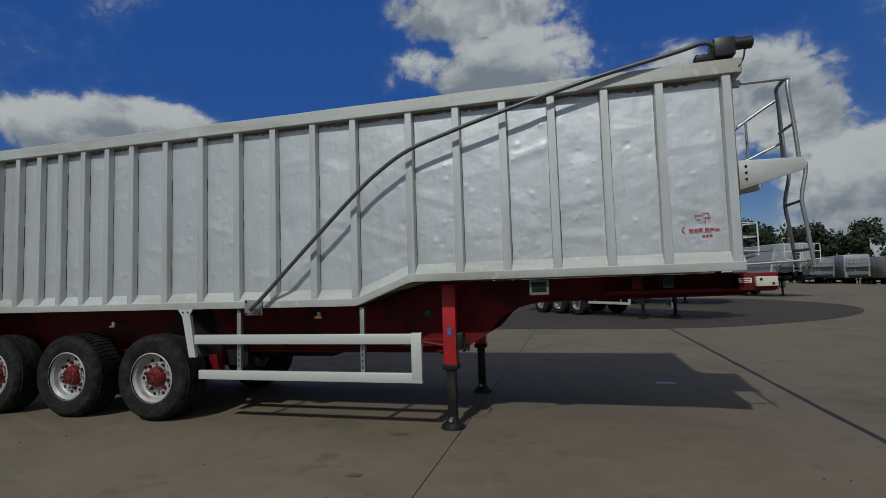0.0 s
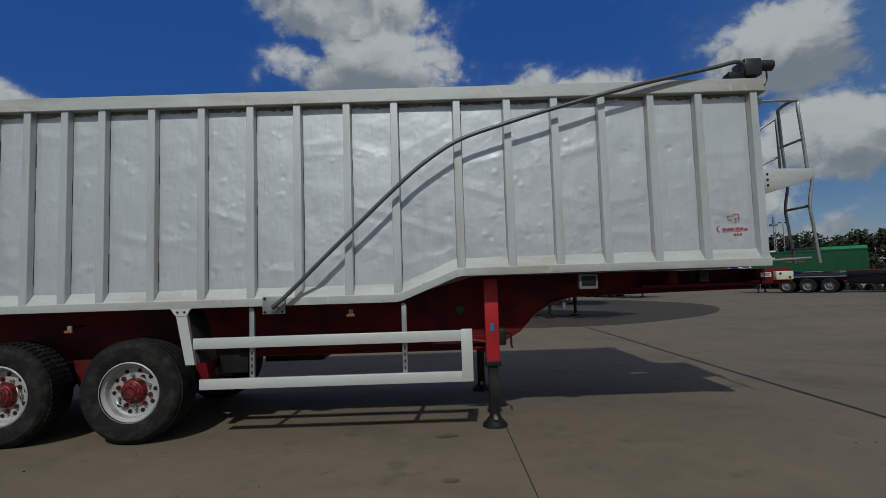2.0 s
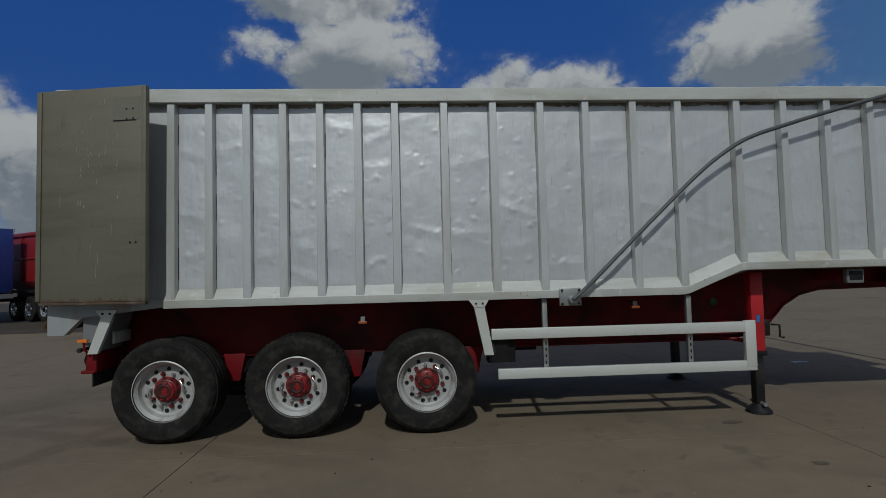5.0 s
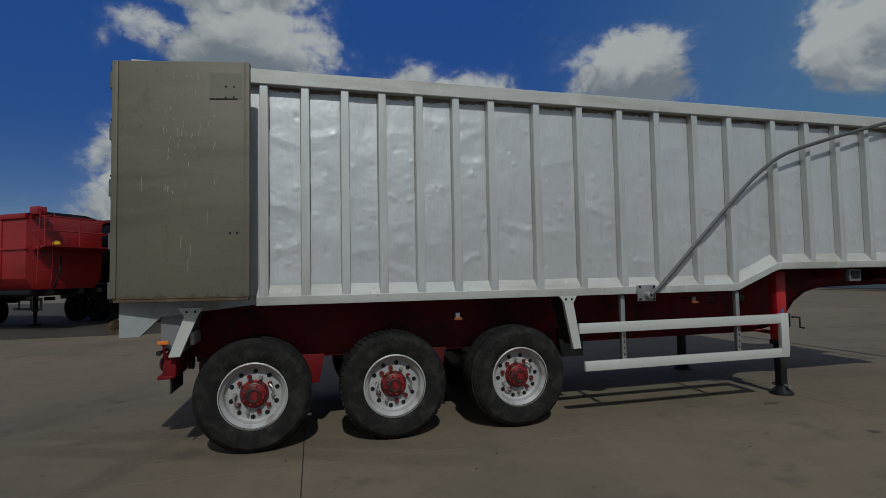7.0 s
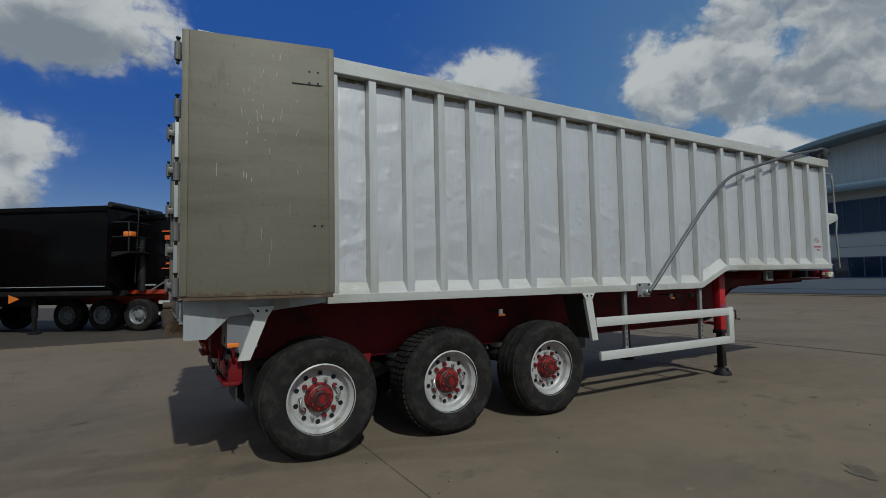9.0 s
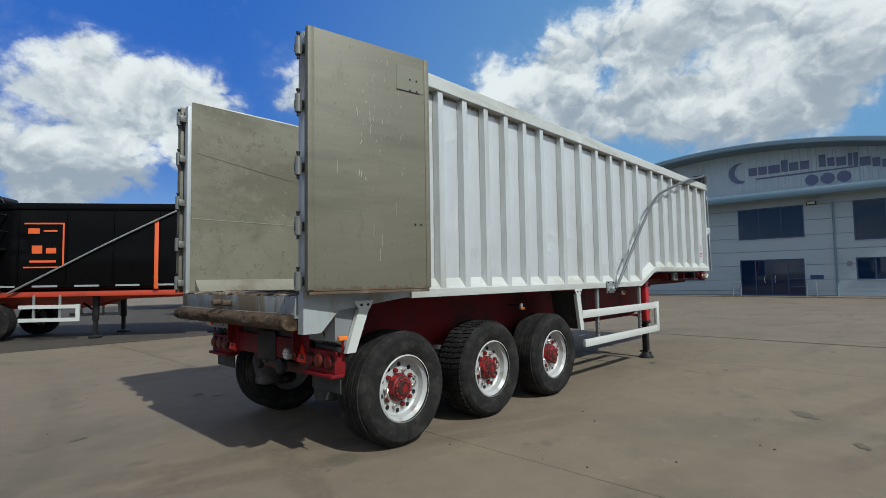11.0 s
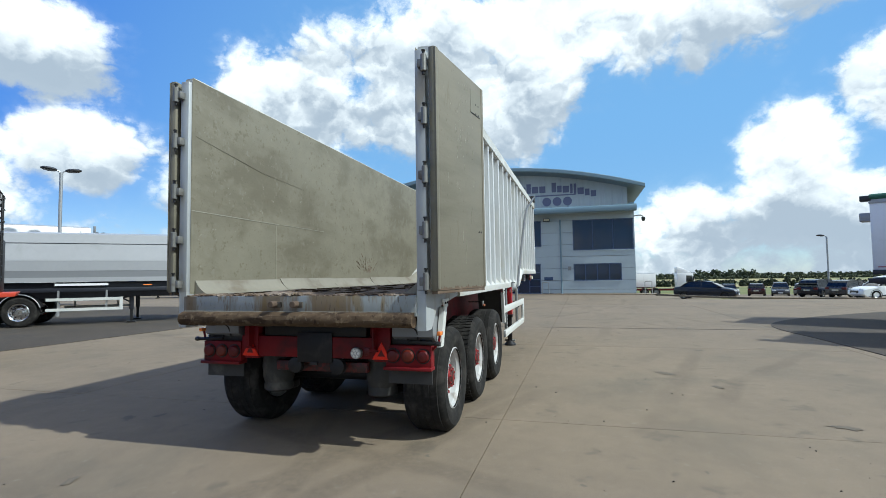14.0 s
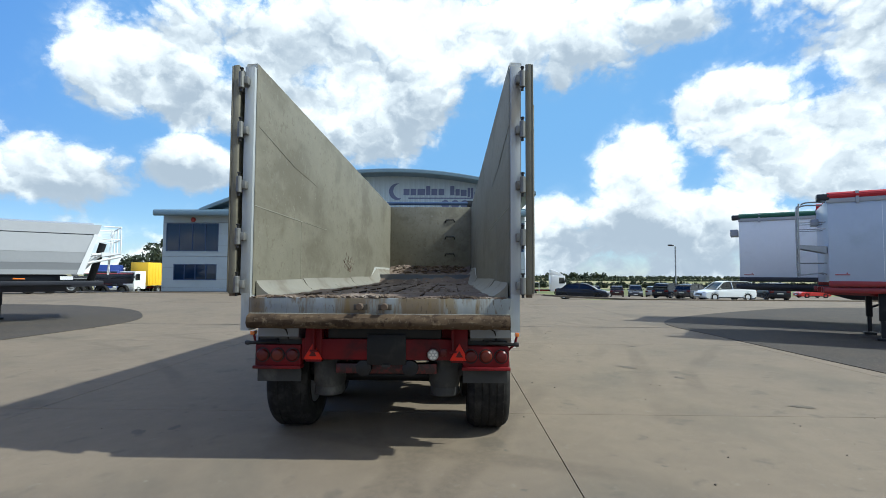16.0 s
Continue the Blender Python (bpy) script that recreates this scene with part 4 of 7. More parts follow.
# headboard platform and ladder
def platform():
    x0 = FRONT + 0.02
    p = tp("platform", prism([(x0, 2.38), (x0, 2.66), (x0 + 0.54, 2.65), (x0 + 0.57, 2.58), (x0 + 0.53, 2.53)], "y", SY + 0.10, SY + 0.12, 0.003), ALU_RAIL, None, "grey aluminium access platform on the headboard")
    part("deck", boxes((x0, x0 + 0.53, SY + 0.12, SY + 1.25, 2.60, 2.635)), ALU_RAIL, p)
    part("deck_side", prism([(x0, 2.44), (x0, 2.66), (x0 + 0.54, 2.65), (x0 + 0.57, 2.58), (x0 + 0.53, 2.53)], "y", SY + 1.25, SY + 1.27, 0.003), ALU_RAIL, p)
    for z in (2.48, 2.54, 2.60):
        part("bolt", lathe([(0.012, -0.008), (0.012, 0)], (x0 + 0.06, SY + 0.10, z), "y", 8), BLACK, p)
    y0, y1 = SY + 0.12, SY + 0.50
    rail = tp("ladder", tube([(x0 + 0.510, y0, 2.62), (x0 + 0.490, y0, 2.95), (x0 + 0.460, y0, 3.30), (x0 + 0.480, y0 + 0.05, 3.42), (x0 + 0.490, y1 - 0.05, 3.42), (x0 + 0.510, y1, 3.30), (x0 + 0.540, y1, 2.62)], 0.018, 10, 4), GALV, None, "bent tubular steel access ladder")
    for yy in (y0, y1):
        part("ladder_tube", tube([(x0 + 0.560, yy, 2.60), (x0 + 0.550, yy, 2.50), (x0 + 0.505, yy, 2.27), (x0 + 0.525, yy, 2.05), (x0 + 0.560, yy, 1.70), (x0 + 0.565, yy, 1.64)], 0.017, 10, 4), GALV, rail)
    for z, dx in ((2.25, 0.508), (1.80, 0.548), (2.98, 0.50)):
        part("ladder_rung", tube([(x0 + dx, y0, z), (x0 + dx, y1, z)], 0.014, 8), GALV, rail)
    part("stay", tube([(x0 - 0.02, y0, 3.40), (x0 + 0.470, y0, 3.40)], 0.015, 8), GALV, rail)
    part("stay_clamp", boxes((x0 - 0.03, x0 + 0.06, y0 - 0.03, y0 + 0.03, 3.37, 3.43), bevel=0.005), GALV, rail)
    part("stay", tube([(x0, y0 + 0.1, 1.68), (x0 + 0.550, y0 + 0.1, 1.70)], 0.012, 8), GALV, rail)
    far = tp("handrail", tube([(x0 + 0.02, y1 + 0.1, 2.85), (x0 + 0.02, y1 + 0.1, 2.98), (x0 + 0.08, y1 + 0.1, 3.05), (x0 + 0.500, y1 + 0.1, 3.33), (x0 + 0.545, y1 + 0.1, 3.28), (x0 + 0.550, y1 + 0.1, 2.62)], 0.016, 8, 4), GALV, None, "tubular handrail of the platform")
    part("midrail", tube([(x0 + 0.02, y1 + 0.1, 2.66), (x0 + 0.545, y1 + 0.1, 2.90)], 0.013, 8), GALV, far)
    part("post", tube([(x0 + 0.24, y1 + 0.1, 2.62), (x0 + 0.24, y1 + 0.1, 3.14)], 0.013, 8), GALV, far)


platform()


# chassis
def chassis():
    top = 1.375
    out = [(-8.85, top), (-8.85, 0.92), (-8.3, 0.80), (-1.75, 0.80), (-1.45, 0.86), (-1.22, 0.99), (-1.05, 1.18), (-0.85, 1.30), (-0.60, 1.36), (1.45, 1.39), (1.50, 1.42), (1.50, 1.61), (-1.86, 1.60), (-2.5, top)]
    for y in (YC - 0.66, YC + 0.66):
        tp("chassis_beam", prism(out, "y", y - 0.008, y + 0.008), RED_SHADE, None, "red chassis beam with a swan neck, darkened for its shade")
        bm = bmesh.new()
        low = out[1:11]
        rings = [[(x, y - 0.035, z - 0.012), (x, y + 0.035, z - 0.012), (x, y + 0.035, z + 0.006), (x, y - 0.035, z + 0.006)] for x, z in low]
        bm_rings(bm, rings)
        tp("chassis_flange", bm, RED_SHADE)
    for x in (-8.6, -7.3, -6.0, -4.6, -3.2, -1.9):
        tp("cross_member", boxes((x - 0.05, x + 0.05, YC - 0.65, YC + 0.65, 0.95, 1.2), bevel=0.006), RED_SHADE)
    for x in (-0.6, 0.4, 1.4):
        tp("cross_member", boxes((x - 0.05, x + 0.05, SY + 0.25, FY - 0.25, 1.47, 1.60), bevel=0.006), RED_SHADE)
    tp("coupling_plate", boxes((0.1, 1.66, SY + 0.35, FY - 0.35, 1.425, 1.46), bevel=0.006), RED_SHADE)
    # nose with the connection box
    tp("nose_plate", boxes((1.30, 1.62, SY + 0.16, SY + 0.20, 1.44, 1.60), bevel=0.004), RED_SHADE)
    box = tp("connection_box", boxes((1.42, 1.60, SY + 0.10, SY + 0.16, 1.475, 1.565), bevel=0.006), CREAM, None, "cream plastic junction box")
    for x in (1.46, 1.56):
        part("screw", lathe([(0.012, -0.006), (0.012, 0)], (x, SY + 0.10, 1.50 if x > 1.5 else 1.54), "y", 8), BLACK, box)
    tp("warning_label", boxes((1.29, 1.40, SY + 0.155, SY + 0.158, 1.51, 1.555)), WHITE, None, "small white label with red bars")
    tp("label_bar", boxes((1.30, 1.39, SY + 0.152, SY + 0.1545, 1.535, 1.547), (1.31, 1.38, SY + 0.152, SY + 0.1545, 1.518, 1.526)), DECAL_RED)
    work = tp("work_lamp", boxes((-0.66, -0.46, SY + 0.10, SY + 0.16, 1.44, 1.60), bevel=0.012), GREYPAINT, None, "square work lamp in a pale housing")
    part("lamp_glass", boxes((-0.635, -0.485, SY + 0.092, SY + 0.101, 1.475, 1.575), bevel=0.004), BLACK, work)
    tp("catwalk_box", boxes((0.62, 0.72, SY + 0.12, SY + 0.2, 1.48, 1.6), bevel=0.006), BLACK)
    # air tank, spare rack, gear box
    tank = tp("air_tank", lathe([(0.02, -0.42), (0.12, -0.40), (0.145, -0.34), (0.145, 0.34), (0.12, 0.40), (0.02, 0.42)], (-3.95, YC + 0.05, 0.98), "x", 24), BLACK, None, "black cylindrical air tank")
    tp("tank_strap", lathe([(0.15, -0.02), (0.15, 0.02)], (-3.75, YC + 0.05, 0.98), "x", 24, False), GALV)
    tp("toolbox", boxes((-4.55, -3.75, YC + 0.55, YC + 1.1, 0.55, 1.0), bevel=0.015), BLACK, None, "black toolbox under the chassis")
    tp("rear_box", boxes((-4.62, -4.30, SY + 0.55, SY + 0.70, 0.62, 0.95), bevel=0.01), BLACK)
    for x, z, w in ((-5.99, 1.165, 0.085), (-3.06, 1.245, 0.085)):
        m = tp("side_marker", boxes((x - w / 2, x + w / 2, SY + 0.10, SY + 0.125, z - 0.013, z + 0.013), bevel=0.004), DULL_AMBER, None, "small faded amber side marker lamp")
        part("marker_mount", boxes((x - 0.022, x + 0.022, SY + 0.12, SY + 0.14, z - 0.012, z + 0.06)), GALV, m)
        part("mount_arm", boxes((x - 0.008, x + 0.008, SY + 0.13, SY + 0.34, z + 0.04, z + 0.055)), BLACK, m)
    tp("side_reflector", boxes((-2.72, -2.60, SY + 0.3, SY + 0.31, 1.24, 1.28)), RED_LAMP)
    valve = tp("valve_box", boxes((-1.98, -1.80, YC - 0.66, YC - 0.53, 1.02, 1.16), bevel=0.012), BLACK, None, "grey brake valve box")
    part("valve_knob", lathe([(0.02, -0.05), (0.045, -0.04), (0.045, 0)], (-1.90, YC - 0.64, 1.24), "y", 16), GREENPAINT, valve)
    tp("lower_rail", boxes((-4.4, -1.6, SY + 0.42, SY + 0.50, 0.92, 0.97), bevel=0.006), RED_SHADE)


chassis()


# side guards
def side_guard(y, out):
    g = tp("side_guard", boxes((-4.65, -1.805, min(y, y + out * 0.045), max(y, y + out * 0.045), 0.955, 1.065), bevel=0.005), GUARD, None, "pale anodised aluminium side guard")
    part("guard_bar", boxes((-4.59, -1.805, min(y, y + out * 0.045), max(y, y + out * 0.045), 0.545, 0.65), bevel=0.005), GUARD, g)
    part("guard_end", boxes((-1.92, -1.805, min(y - out * 0.004, y + out * 0.05), max(y - out * 0.004, y + out * 0.05), 0.585, 1.075), bevel=0.005), GUARD, g)
    for x in (-4.07, -2.50):
        z1 = 1.36
        post = part("guard_post", boxes((x - 0.026, x + 0.026, min(y + out * 0.05, y + out * 0.10), max(y + out * 0.05, y + out * 0.10), 0.56, z1), bevel=0.004), GALV, g)
        part("spring_clip", tube([(x - 0.10, y + out * 0.06, 1.345), (x - 0.04, y + out * 0.04, 1.375), (x + 0.02, y + out * 0.04, 1.36), (x + 0.03, y + out * 0.06, 1.33)], 0.006, 6, 4), BLACK, g)
        part("slot", boxes(*[(x - 0.007, x + 0.007, y + out * 0.0485 - 0.002, y + out * 0.0485 + 0.002, z, z + 0.03) for z in (0.68, 0.75, 0.82, 0.88)]), BLACK, g)


side_guard(SY + 0.005, 1)
side_guard(FY - 0.005, -1)


# landing legs
def landing_leg(y):
    leg = tp("landing_leg", boxes((-1.645, -1.495, y - 0.065, y + 0.065, 0.66, 1.58), bevel=0.01), RED_LIT, None, "red landing leg with a black telescopic foot")
    part("inner_leg", boxes((-1.62, -1.52, y - 0.05, y + 0.05, 0.10, 0.70), bevel=0.008), BLACK, leg)
    part("leg_collar", boxes((-1.655, -1.485, y - 0.075, y + 0.075, 0.64, 0.70), bevel=0.008), BLACK, leg)
    bm = lathe([(0.05, 0.11), (0.10, 0.055), (0.13, 0.025), (0.135, 0.0)], (-1.57, y, 0.004), "z", 24)
    part("foot", bm, BLACK, leg, "round steel foot")
    part("foot_pin", lathe([(0.022, -0.12), (0.022, 0.12)], (-1.57, y, 0.11), "y", 10), GALV, leg)
    part("sticker", boxes((-1.59, -1.55, y - 0.0675, y - 0.0655, 1.02, 1.10)), DECAL_BLUE, leg)
    part("gear_box", boxes((-1.5, -1.42, y - 0.05, y + 0.09, 0.86, 1.04), bevel=0.012), BLACK, leg)


landing_leg(SY + 0.36)
landing_leg(FY - 0.36)
tp("leg_shaft", tube([(-1.57, SY + 0.42, 0.95), (-1.57, FY - 0.42, 0.95)], 0.022, 8), BLACK)
tp("leg_brace", tube([(-1.57, SY + 0.42, 0.78), (-2.2, YC - 0.45, 0.90)], 0.025, 8), RED_SHADE)
tp("leg_brace", tube([(-1.64, SY + 0.36, 0.90), (-1.92, SY + 0.36, 0.94)], 0.02, 8), RED_SHADE)
tp("winding_handle", tube([(-1.42, SY + 0.30, 0.99), (-1.38, SY + 0.22, 0.99), (-1.38, SY + 0.22, 0.86), (-1.38, SY + 0.16, 0.86)], 0.012, 8), BLACK)


# wheels and axles
TYRE = mesh_of("tyre", lathe([(0.30, 0.02), (0.33, -0.005), (0.40, -0.022), (0.47, -0.018), (0.495, 0.0), (0.512, 0.02), (0.522, 0.05), (0.525, 0.10), (0.526, 0.195), (0.525, 0.29), (0.522, 0.34), (0.512, 0.37), (0.495, 0.39), (0.47, 0.408), (0.40, 0.412), (0.33, 0.395), (0.30, 0.37), (0.30, 0.02)], (0, 0, 0), "y", 64, False), RUBBER)


def tread_mesh(blocky):
    bm = bmesh.new()
    count = 56 if blocky else 1
    rows = ((0.045, 0.115), (0.125, 0.19), (0.20, 0.265), (0.275, 0.345))
    for w0, w1 in rows:
        if blocky:
            for k in range(count):
                a0 = 2 * math.pi * (k + (0.25 if w0 > 0.12 else 0)) / count
                a1 = a0 + 2 * math.pi / count * 0.68
                sk = 0.02
                v = []
                for r in (0.520, 0.5345):
                    for a, w in ((a0, w0), (a1, w0), (a1 + sk, w1), (a0 + sk, w1)):
                        v.append(bm.verts.new((r * math.cos(a), w, r * math.sin(a))))
                for q in ((0, 1, 5, 4), (1, 2, 6, 5), (2, 3, 7, 6), (3, 0, 4, 7), (4, 5, 6, 7)):
                    bm.faces.new([v[i] for i in q])
        else:
            bm_lathe(bm, [(0.520, w0), (0.5315, w0 + 0.004), (0.5315, w1 - 0.004), (0.520, w1)], (0, 0, 0), "y", 72, False)
    return mesh_of("tread", bm, RUBBER)


TREAD = {True: tread_mesh(True), False: tread_mesh(False)}
RIM_ME = mesh_of("rim", lathe([(0.300, 0.0), (0.312, 0.006), (0.312, 0.018), (0.298, 0.022), (0.286, 0.035), (0.268, 0.05), (0.262, 0.075), (0.255, 0.10), (0.238, 0.115), (0.20, 0.112), (0.155, 0.110), (0.13, 0.110), (0.13, 0.15), (0.25, 0.16), (0.29, 0.37)], (0, 0, 0), "y", 48, False), RIM)


HOLES = mesh_of("hand_hole", lathe([(0.022, 0.1095), (0.022, 0.1135)], (0, 0, 0), "y", 12), BLACK)
NUTS = mesh_of("wheel_nut", lathe([(0.019, 0.112), (0.019, 0.084), (0.013, 0.078), (0.013, 0.062)], (0, 0, 0), "y", 6), NUT)
CAPS = mesh_of("nut_cap", lathe([(0.024, 0.112), (0.024, 0.090), (0.017, 0.074)], (0, 0, 0), "y", 6), RED_HUB)
HUB = mesh_of("hub", lathe([(0.135, 0.12), (0.132, 0.10), (0.118, 0.075), (0.112, 0.055), (0.102, 0.05), (0.098, 0.035), (0.082, 0.028), (0.04, 0.026), (0.038, 0.018), (0.004, 0.016)], (0, 0, 0), "y", 32), RED_HUB)
BOSS = mesh_of("hub_boss", boxes((-0.03, 0.03, 0.02, 0.03, -0.012, 0.012), (-0.012, 0.012, 0.02, 0.031, -0.03, 0.03), bevel=0.003), MUD)


HUB_CAP = mesh_of("hub_cap", lathe([(0.075, 0.030), (0.072, 0.022), (0.058, 0.018), (0.052, 0.020), (0.004, 0.019)], (0, 0, 0), "y", 28), HUB_GRIME)
HUB_BOLT = mesh_of("hub_bolt", lathe([(0.011, 0.036), (0.011, 0.022), (0.008, 0.020)], (0, 0, 0), "y", 6), RED_HUB)


NUT_LINK = mesh_of("nut_link", tube([(0.168, 0.068, 0.0), (0.176, 0.058, 0.03), (0.178 * math.cos(0.31), 0.054, 0.178 * math.sin(0.31)), (0.168 * math.cos(0.45) + 0.008, 0.058, 0.168 * math.sin(0.45)), (0.168 * math.cos(0.63), 0.068, 0.168 * math.sin(0.63))], 0.009, 8, 4), NUT)


def wheel(x, y, flip, blocky, turn):
    """flip 1: outer face towards -y."""
    w = tp("wheel", TYRE, None)
    w["label"] = "worn black tyre on a white steel rim with a red hub"
    w.matrix_parent_inverse = HOME
    w.matrix_basis = pose(x, y, 0.532, 0, turn, 0 if flip > 0 else 180)
    part("tread", TREAD[blocky], None, w)
    part("rim", RIM_ME, None, w)
    part("hub", HUB, None, w)
    part("hub_boss", BOSS, None, w)
    part("hub_cap", HUB_CAP, None, w)
    for k in range(8):
        b = part("hub_bolt", HUB_BOLT, None, w)
        b.location = (0.088 * math.cos(k * math.pi / 4 + 0.2), 0, 0.088 * math.sin(k * math.pi / 4 + 0.2))
    for k in range(10):
        a = 2 * math.pi * k / 10
        nut = part("wheel_nut", CAPS if (k + int(turn / 7)) % 5 in (0, 1, 3) else NUTS, None, w)
        nut.location = (0.168 * math.cos(a), 0, 0.168 * math.sin(a))
        b = a + math.pi / 10
        if (k + int(turn / 7)) % 5 == 2:
            part("nut_link", NUT_LINK, None, w).matrix_basis = pose(0, 0, 0, 0, -math.degrees(a), 0)
        hole = part("hand_hole", HOLES, None, w)
        hole.location = (0.214 * math.cos(b), 0, 0.214 * math.sin(b))


for i, x in enumerate((-5.33, -6.67, -8.0)):
    wheel(x, SY + 0.055, 1, i == 1, 13 + 31 * i)
    wheel(x, FY - 0.055, -1, i == 1, 20 + 23 * i)
    tp("axle", tube([(x, SY + 0.3, 0.532), (x, FY - 0.3, 0.532)], 0.065, 14), BLACK, None, "black axle beam")
    for y in (YC - 0.68, YC + 0.68):
        tp("spring_hanger", prism([(x + 0.42, 0.82), (x + 0.66, 0.82), (x + 0.60, 0.52), (x + 0.48, 0.52)], "y", y - 0.05, y + 0.05, 0.006), RED_SHADE)
        tp("trailing_arm", boxes((x - 0.35, x + 0.55, y - 0.04, y + 0.04, 0.55, 0.63), bevel=0.01), BLACK)
        tp("air_spring", lathe([(0.09, 0.0), (0.14, 0.02), (0.15, 0.08), (0.135, 0.12), (0.15, 0.16), (0.12, 0.20)], (x - 0.34, y, 0.60), "z", 20), BLACK, None, "black rubber air spring")
    tp("brake_drum", lathe([(0.20, 0.0), (0.21, 0.02), (0.21, 0.2), (0.1, 0.22)], (x, SY + 0.32, 0.532), "y", 24), BLACK)


# tail: bumper, lamps, flaps
def tail():
    x = -8.76
    tp("bumper_beam", boxes((x, x + 0.10, YC - 0.80, YC + 0.80, 0.82, 1.02), bevel=0.008), RED_SHADE, None, "faded red rear cross beam")
    for y in (YC - 0.72, YC + 0.68):
        tp("bumper_post", boxes((x - 0.015, x + 0.12, y - 0.08, y + 0.08, 0.80, 1.12), bevel=0.008), RED_SHADE)
        t = prism([(y - 0.092, 0.825), (y + 0.092, 0.825), (y, 0.985)], "x", x - 0.032, x - 0.018, 0.003)
        tri = tp("warning_triangle", t, ORANGE_RED, None, "red triangular reflector")
        part("triangle_centre", prism([(y - 0.036, 0.856), (y + 0.036, 0.856), (y, 0.918)], "x", x - 0.036, x - 0.030), RED_LAMP, tri)
    for y0, y1 in ((5.86, 6.30), (7.86, 8.30)):
        box = tp("tail_lamp", boxes((x - 0.01, x + 0.10, y0, y1, 0.745, 0.96), bevel=0.01), RED_SHADE, None, "red rear lamp cluster with three round lamps")
        for k in range(3):
            y = y0 + 0.075 + 0.145 * k
            part("lamp", lathe([(0.060, 0), (0.058, -0.018), (0.045, -0.030), (0.012, -0.035)], (x - 0.012, y, 0.865), "x", 20), AMBER_TAIL if k == 1 else RED_LAMP, box)
            part("lamp_ring", lathe([(0.069, 0.0), (0.069, -0.012), (0.059, -0.013)], (x - 0.009, y, 0.865), "x", 20, False), BLACK, box)
        part("lamp_ledge", boxes((x - 0.05, x + 0.08, y0 - 0.01, y1 + 0.01, 0.735, 0.765), bevel=0.006), RED_SHADE, box)
        flap = tp("mud_flap", boxes((x + 0.05, x + 0.062, y0 + 0.01, y1 - 0.005, 0.60, 1.02)), FLAP, None, "grey rubber mud flap")
        stalk_y = y0 - 0.02 if y0 < 7 else y1 + 0.02
        s = tp("marker_stalk", tube([(x, (y0 + y1) / 2, 0.99), (x - 0.02, stalk_y, 0.98), (x - 0.02, stalk_y + (-0.05 if y0 < 7 else 0.05), 0.98)], 0.016, 8), BLACK, None, "rubber marker lamp stalk")
        part("stalk_lamp", lathe([(0.02, -0.02), (0.024, 0), (0.02, 0.02)], (x - 0.02, stalk_y + (-0.05 if y0 < 7 else 0.05), 0.98), "y", 12), PLASTIC, s)
        tp("cable_loop", tube([(x, y0 + 0.12, 1.0), (x - 0.02, y0 + 0.14, 1.10), (x, y0 + 0.22, 1.12), (x + 0.04, y0 + 0.24, 1.0)], 0.008, 6, 4), BLACK)
        tp("tail_bracket", boxes((x + 0.2, x + 0.23, y0 + 0.08, y1 - 0.06, 1.02, 1.14), bevel=0.004), ALU_RAIL)
        tp("air_bellows", lathe([(0.10, 0.44), (0.135, 0.43), (0.16, 0.36), (0.162, 0.14), (0.145, 0.09), (0.150, 0.06), (0.150, 0.015), (0.13, 0.0)], (x + 0.36, (6.48 if y0 < 7 else 7.66), 0.42), "z", 28), FLAP, None, "hanging dusty rubber air bellows")
        tp("spring_base", lathe([(0.11, 0.0), (0.13, 0.02), (0.13, 0.08), (0.10, 0.09)], (x + 0.55, (6.46 if y0 < 7 else 7.68), 0.40), "z", 20), BLACK)
        amber = tp("corner_marker", boxes((x - 0.03, x + 0.06, (SY - 0.015 if y0 < 7 else FY - 0.02), (SY + 0.02 if y0 < 7 else FY + 0.015), 1.055, 1.09), bevel=0.004), AMBER, None, "small amber corner lamp on a bracket")
        part("marker_arm", tube([(x + 0.02, (SY + 0.003 if y0 < 7 else FY - 0.003), 1.06), (x + 0.02, (SY + 0.02 if y0 < 7 else FY - 0.02), 0.98), (x + 0.05, (SY + 0.1 if y0 < 7 else FY - 0.1), 0.90)], 0.012, 8), RED_SHADE, amber)
    tp("number_plate", boxes((x - 0.012, x - 0.002, YC - 0.21, YC + 0.165, 0.775, 1.065), bevel=0.004), BLACK, None, "dark empty number plate holder")
    tp("plate_lamp", boxes((x - 0.03, x - 0.01, YC - 0.06, YC + 0.02, 0.755, 0.78)), PLASTIC)
    rev = tp("reversing_lamp", lathe([(0.055, 0.0), (0.055, -0.035), (0.05, -0.045)], (x - 0.005, YC - 0.47, 0.88), "x", 24), GALV, None, "round white reversing lamp")
    for k in range(7):
        a = 2 * math.pi * k / 6
        r = 0.0 if k == 6 else 0.031
        part("reflector_cell", lathe([(0.013, 0.0), (0.012, -0.006)], (x - 0.05, YC - 0.47 + r * math.cos(a), 0.88 + r * math.sin(a)), "x", 10), LAMP_WHITE, rev)
    tp("square_reflector", boxes((x - 0.02, x - 0.004, YC - 0.60, YC - 0.54, 0.86, 0.93), bevel=0.004), RED_LAMP)
    for y in (YC + 0.20, YC - 0.25):
        tp("buffer", lathe([(0.03, -0.06), (0.075, -0.05), (0.08, 0.0)], (x + 0.05, y, 0.74), "x", 20), BLACK, None, "round rubber buffer")
    tp("towing_beam", boxes((x + 0.15, x + 0.25, YC - 0.5, YC + 0.5, 0.66, 0.76), bevel=0.01), HUB_GRIME)
    tp("under_beam", boxes((x + 0.02, x + 0.3, YC - 0.55, YC + 0.55, 1.02, 1.13), bevel=0.01), BLACK)


tail()

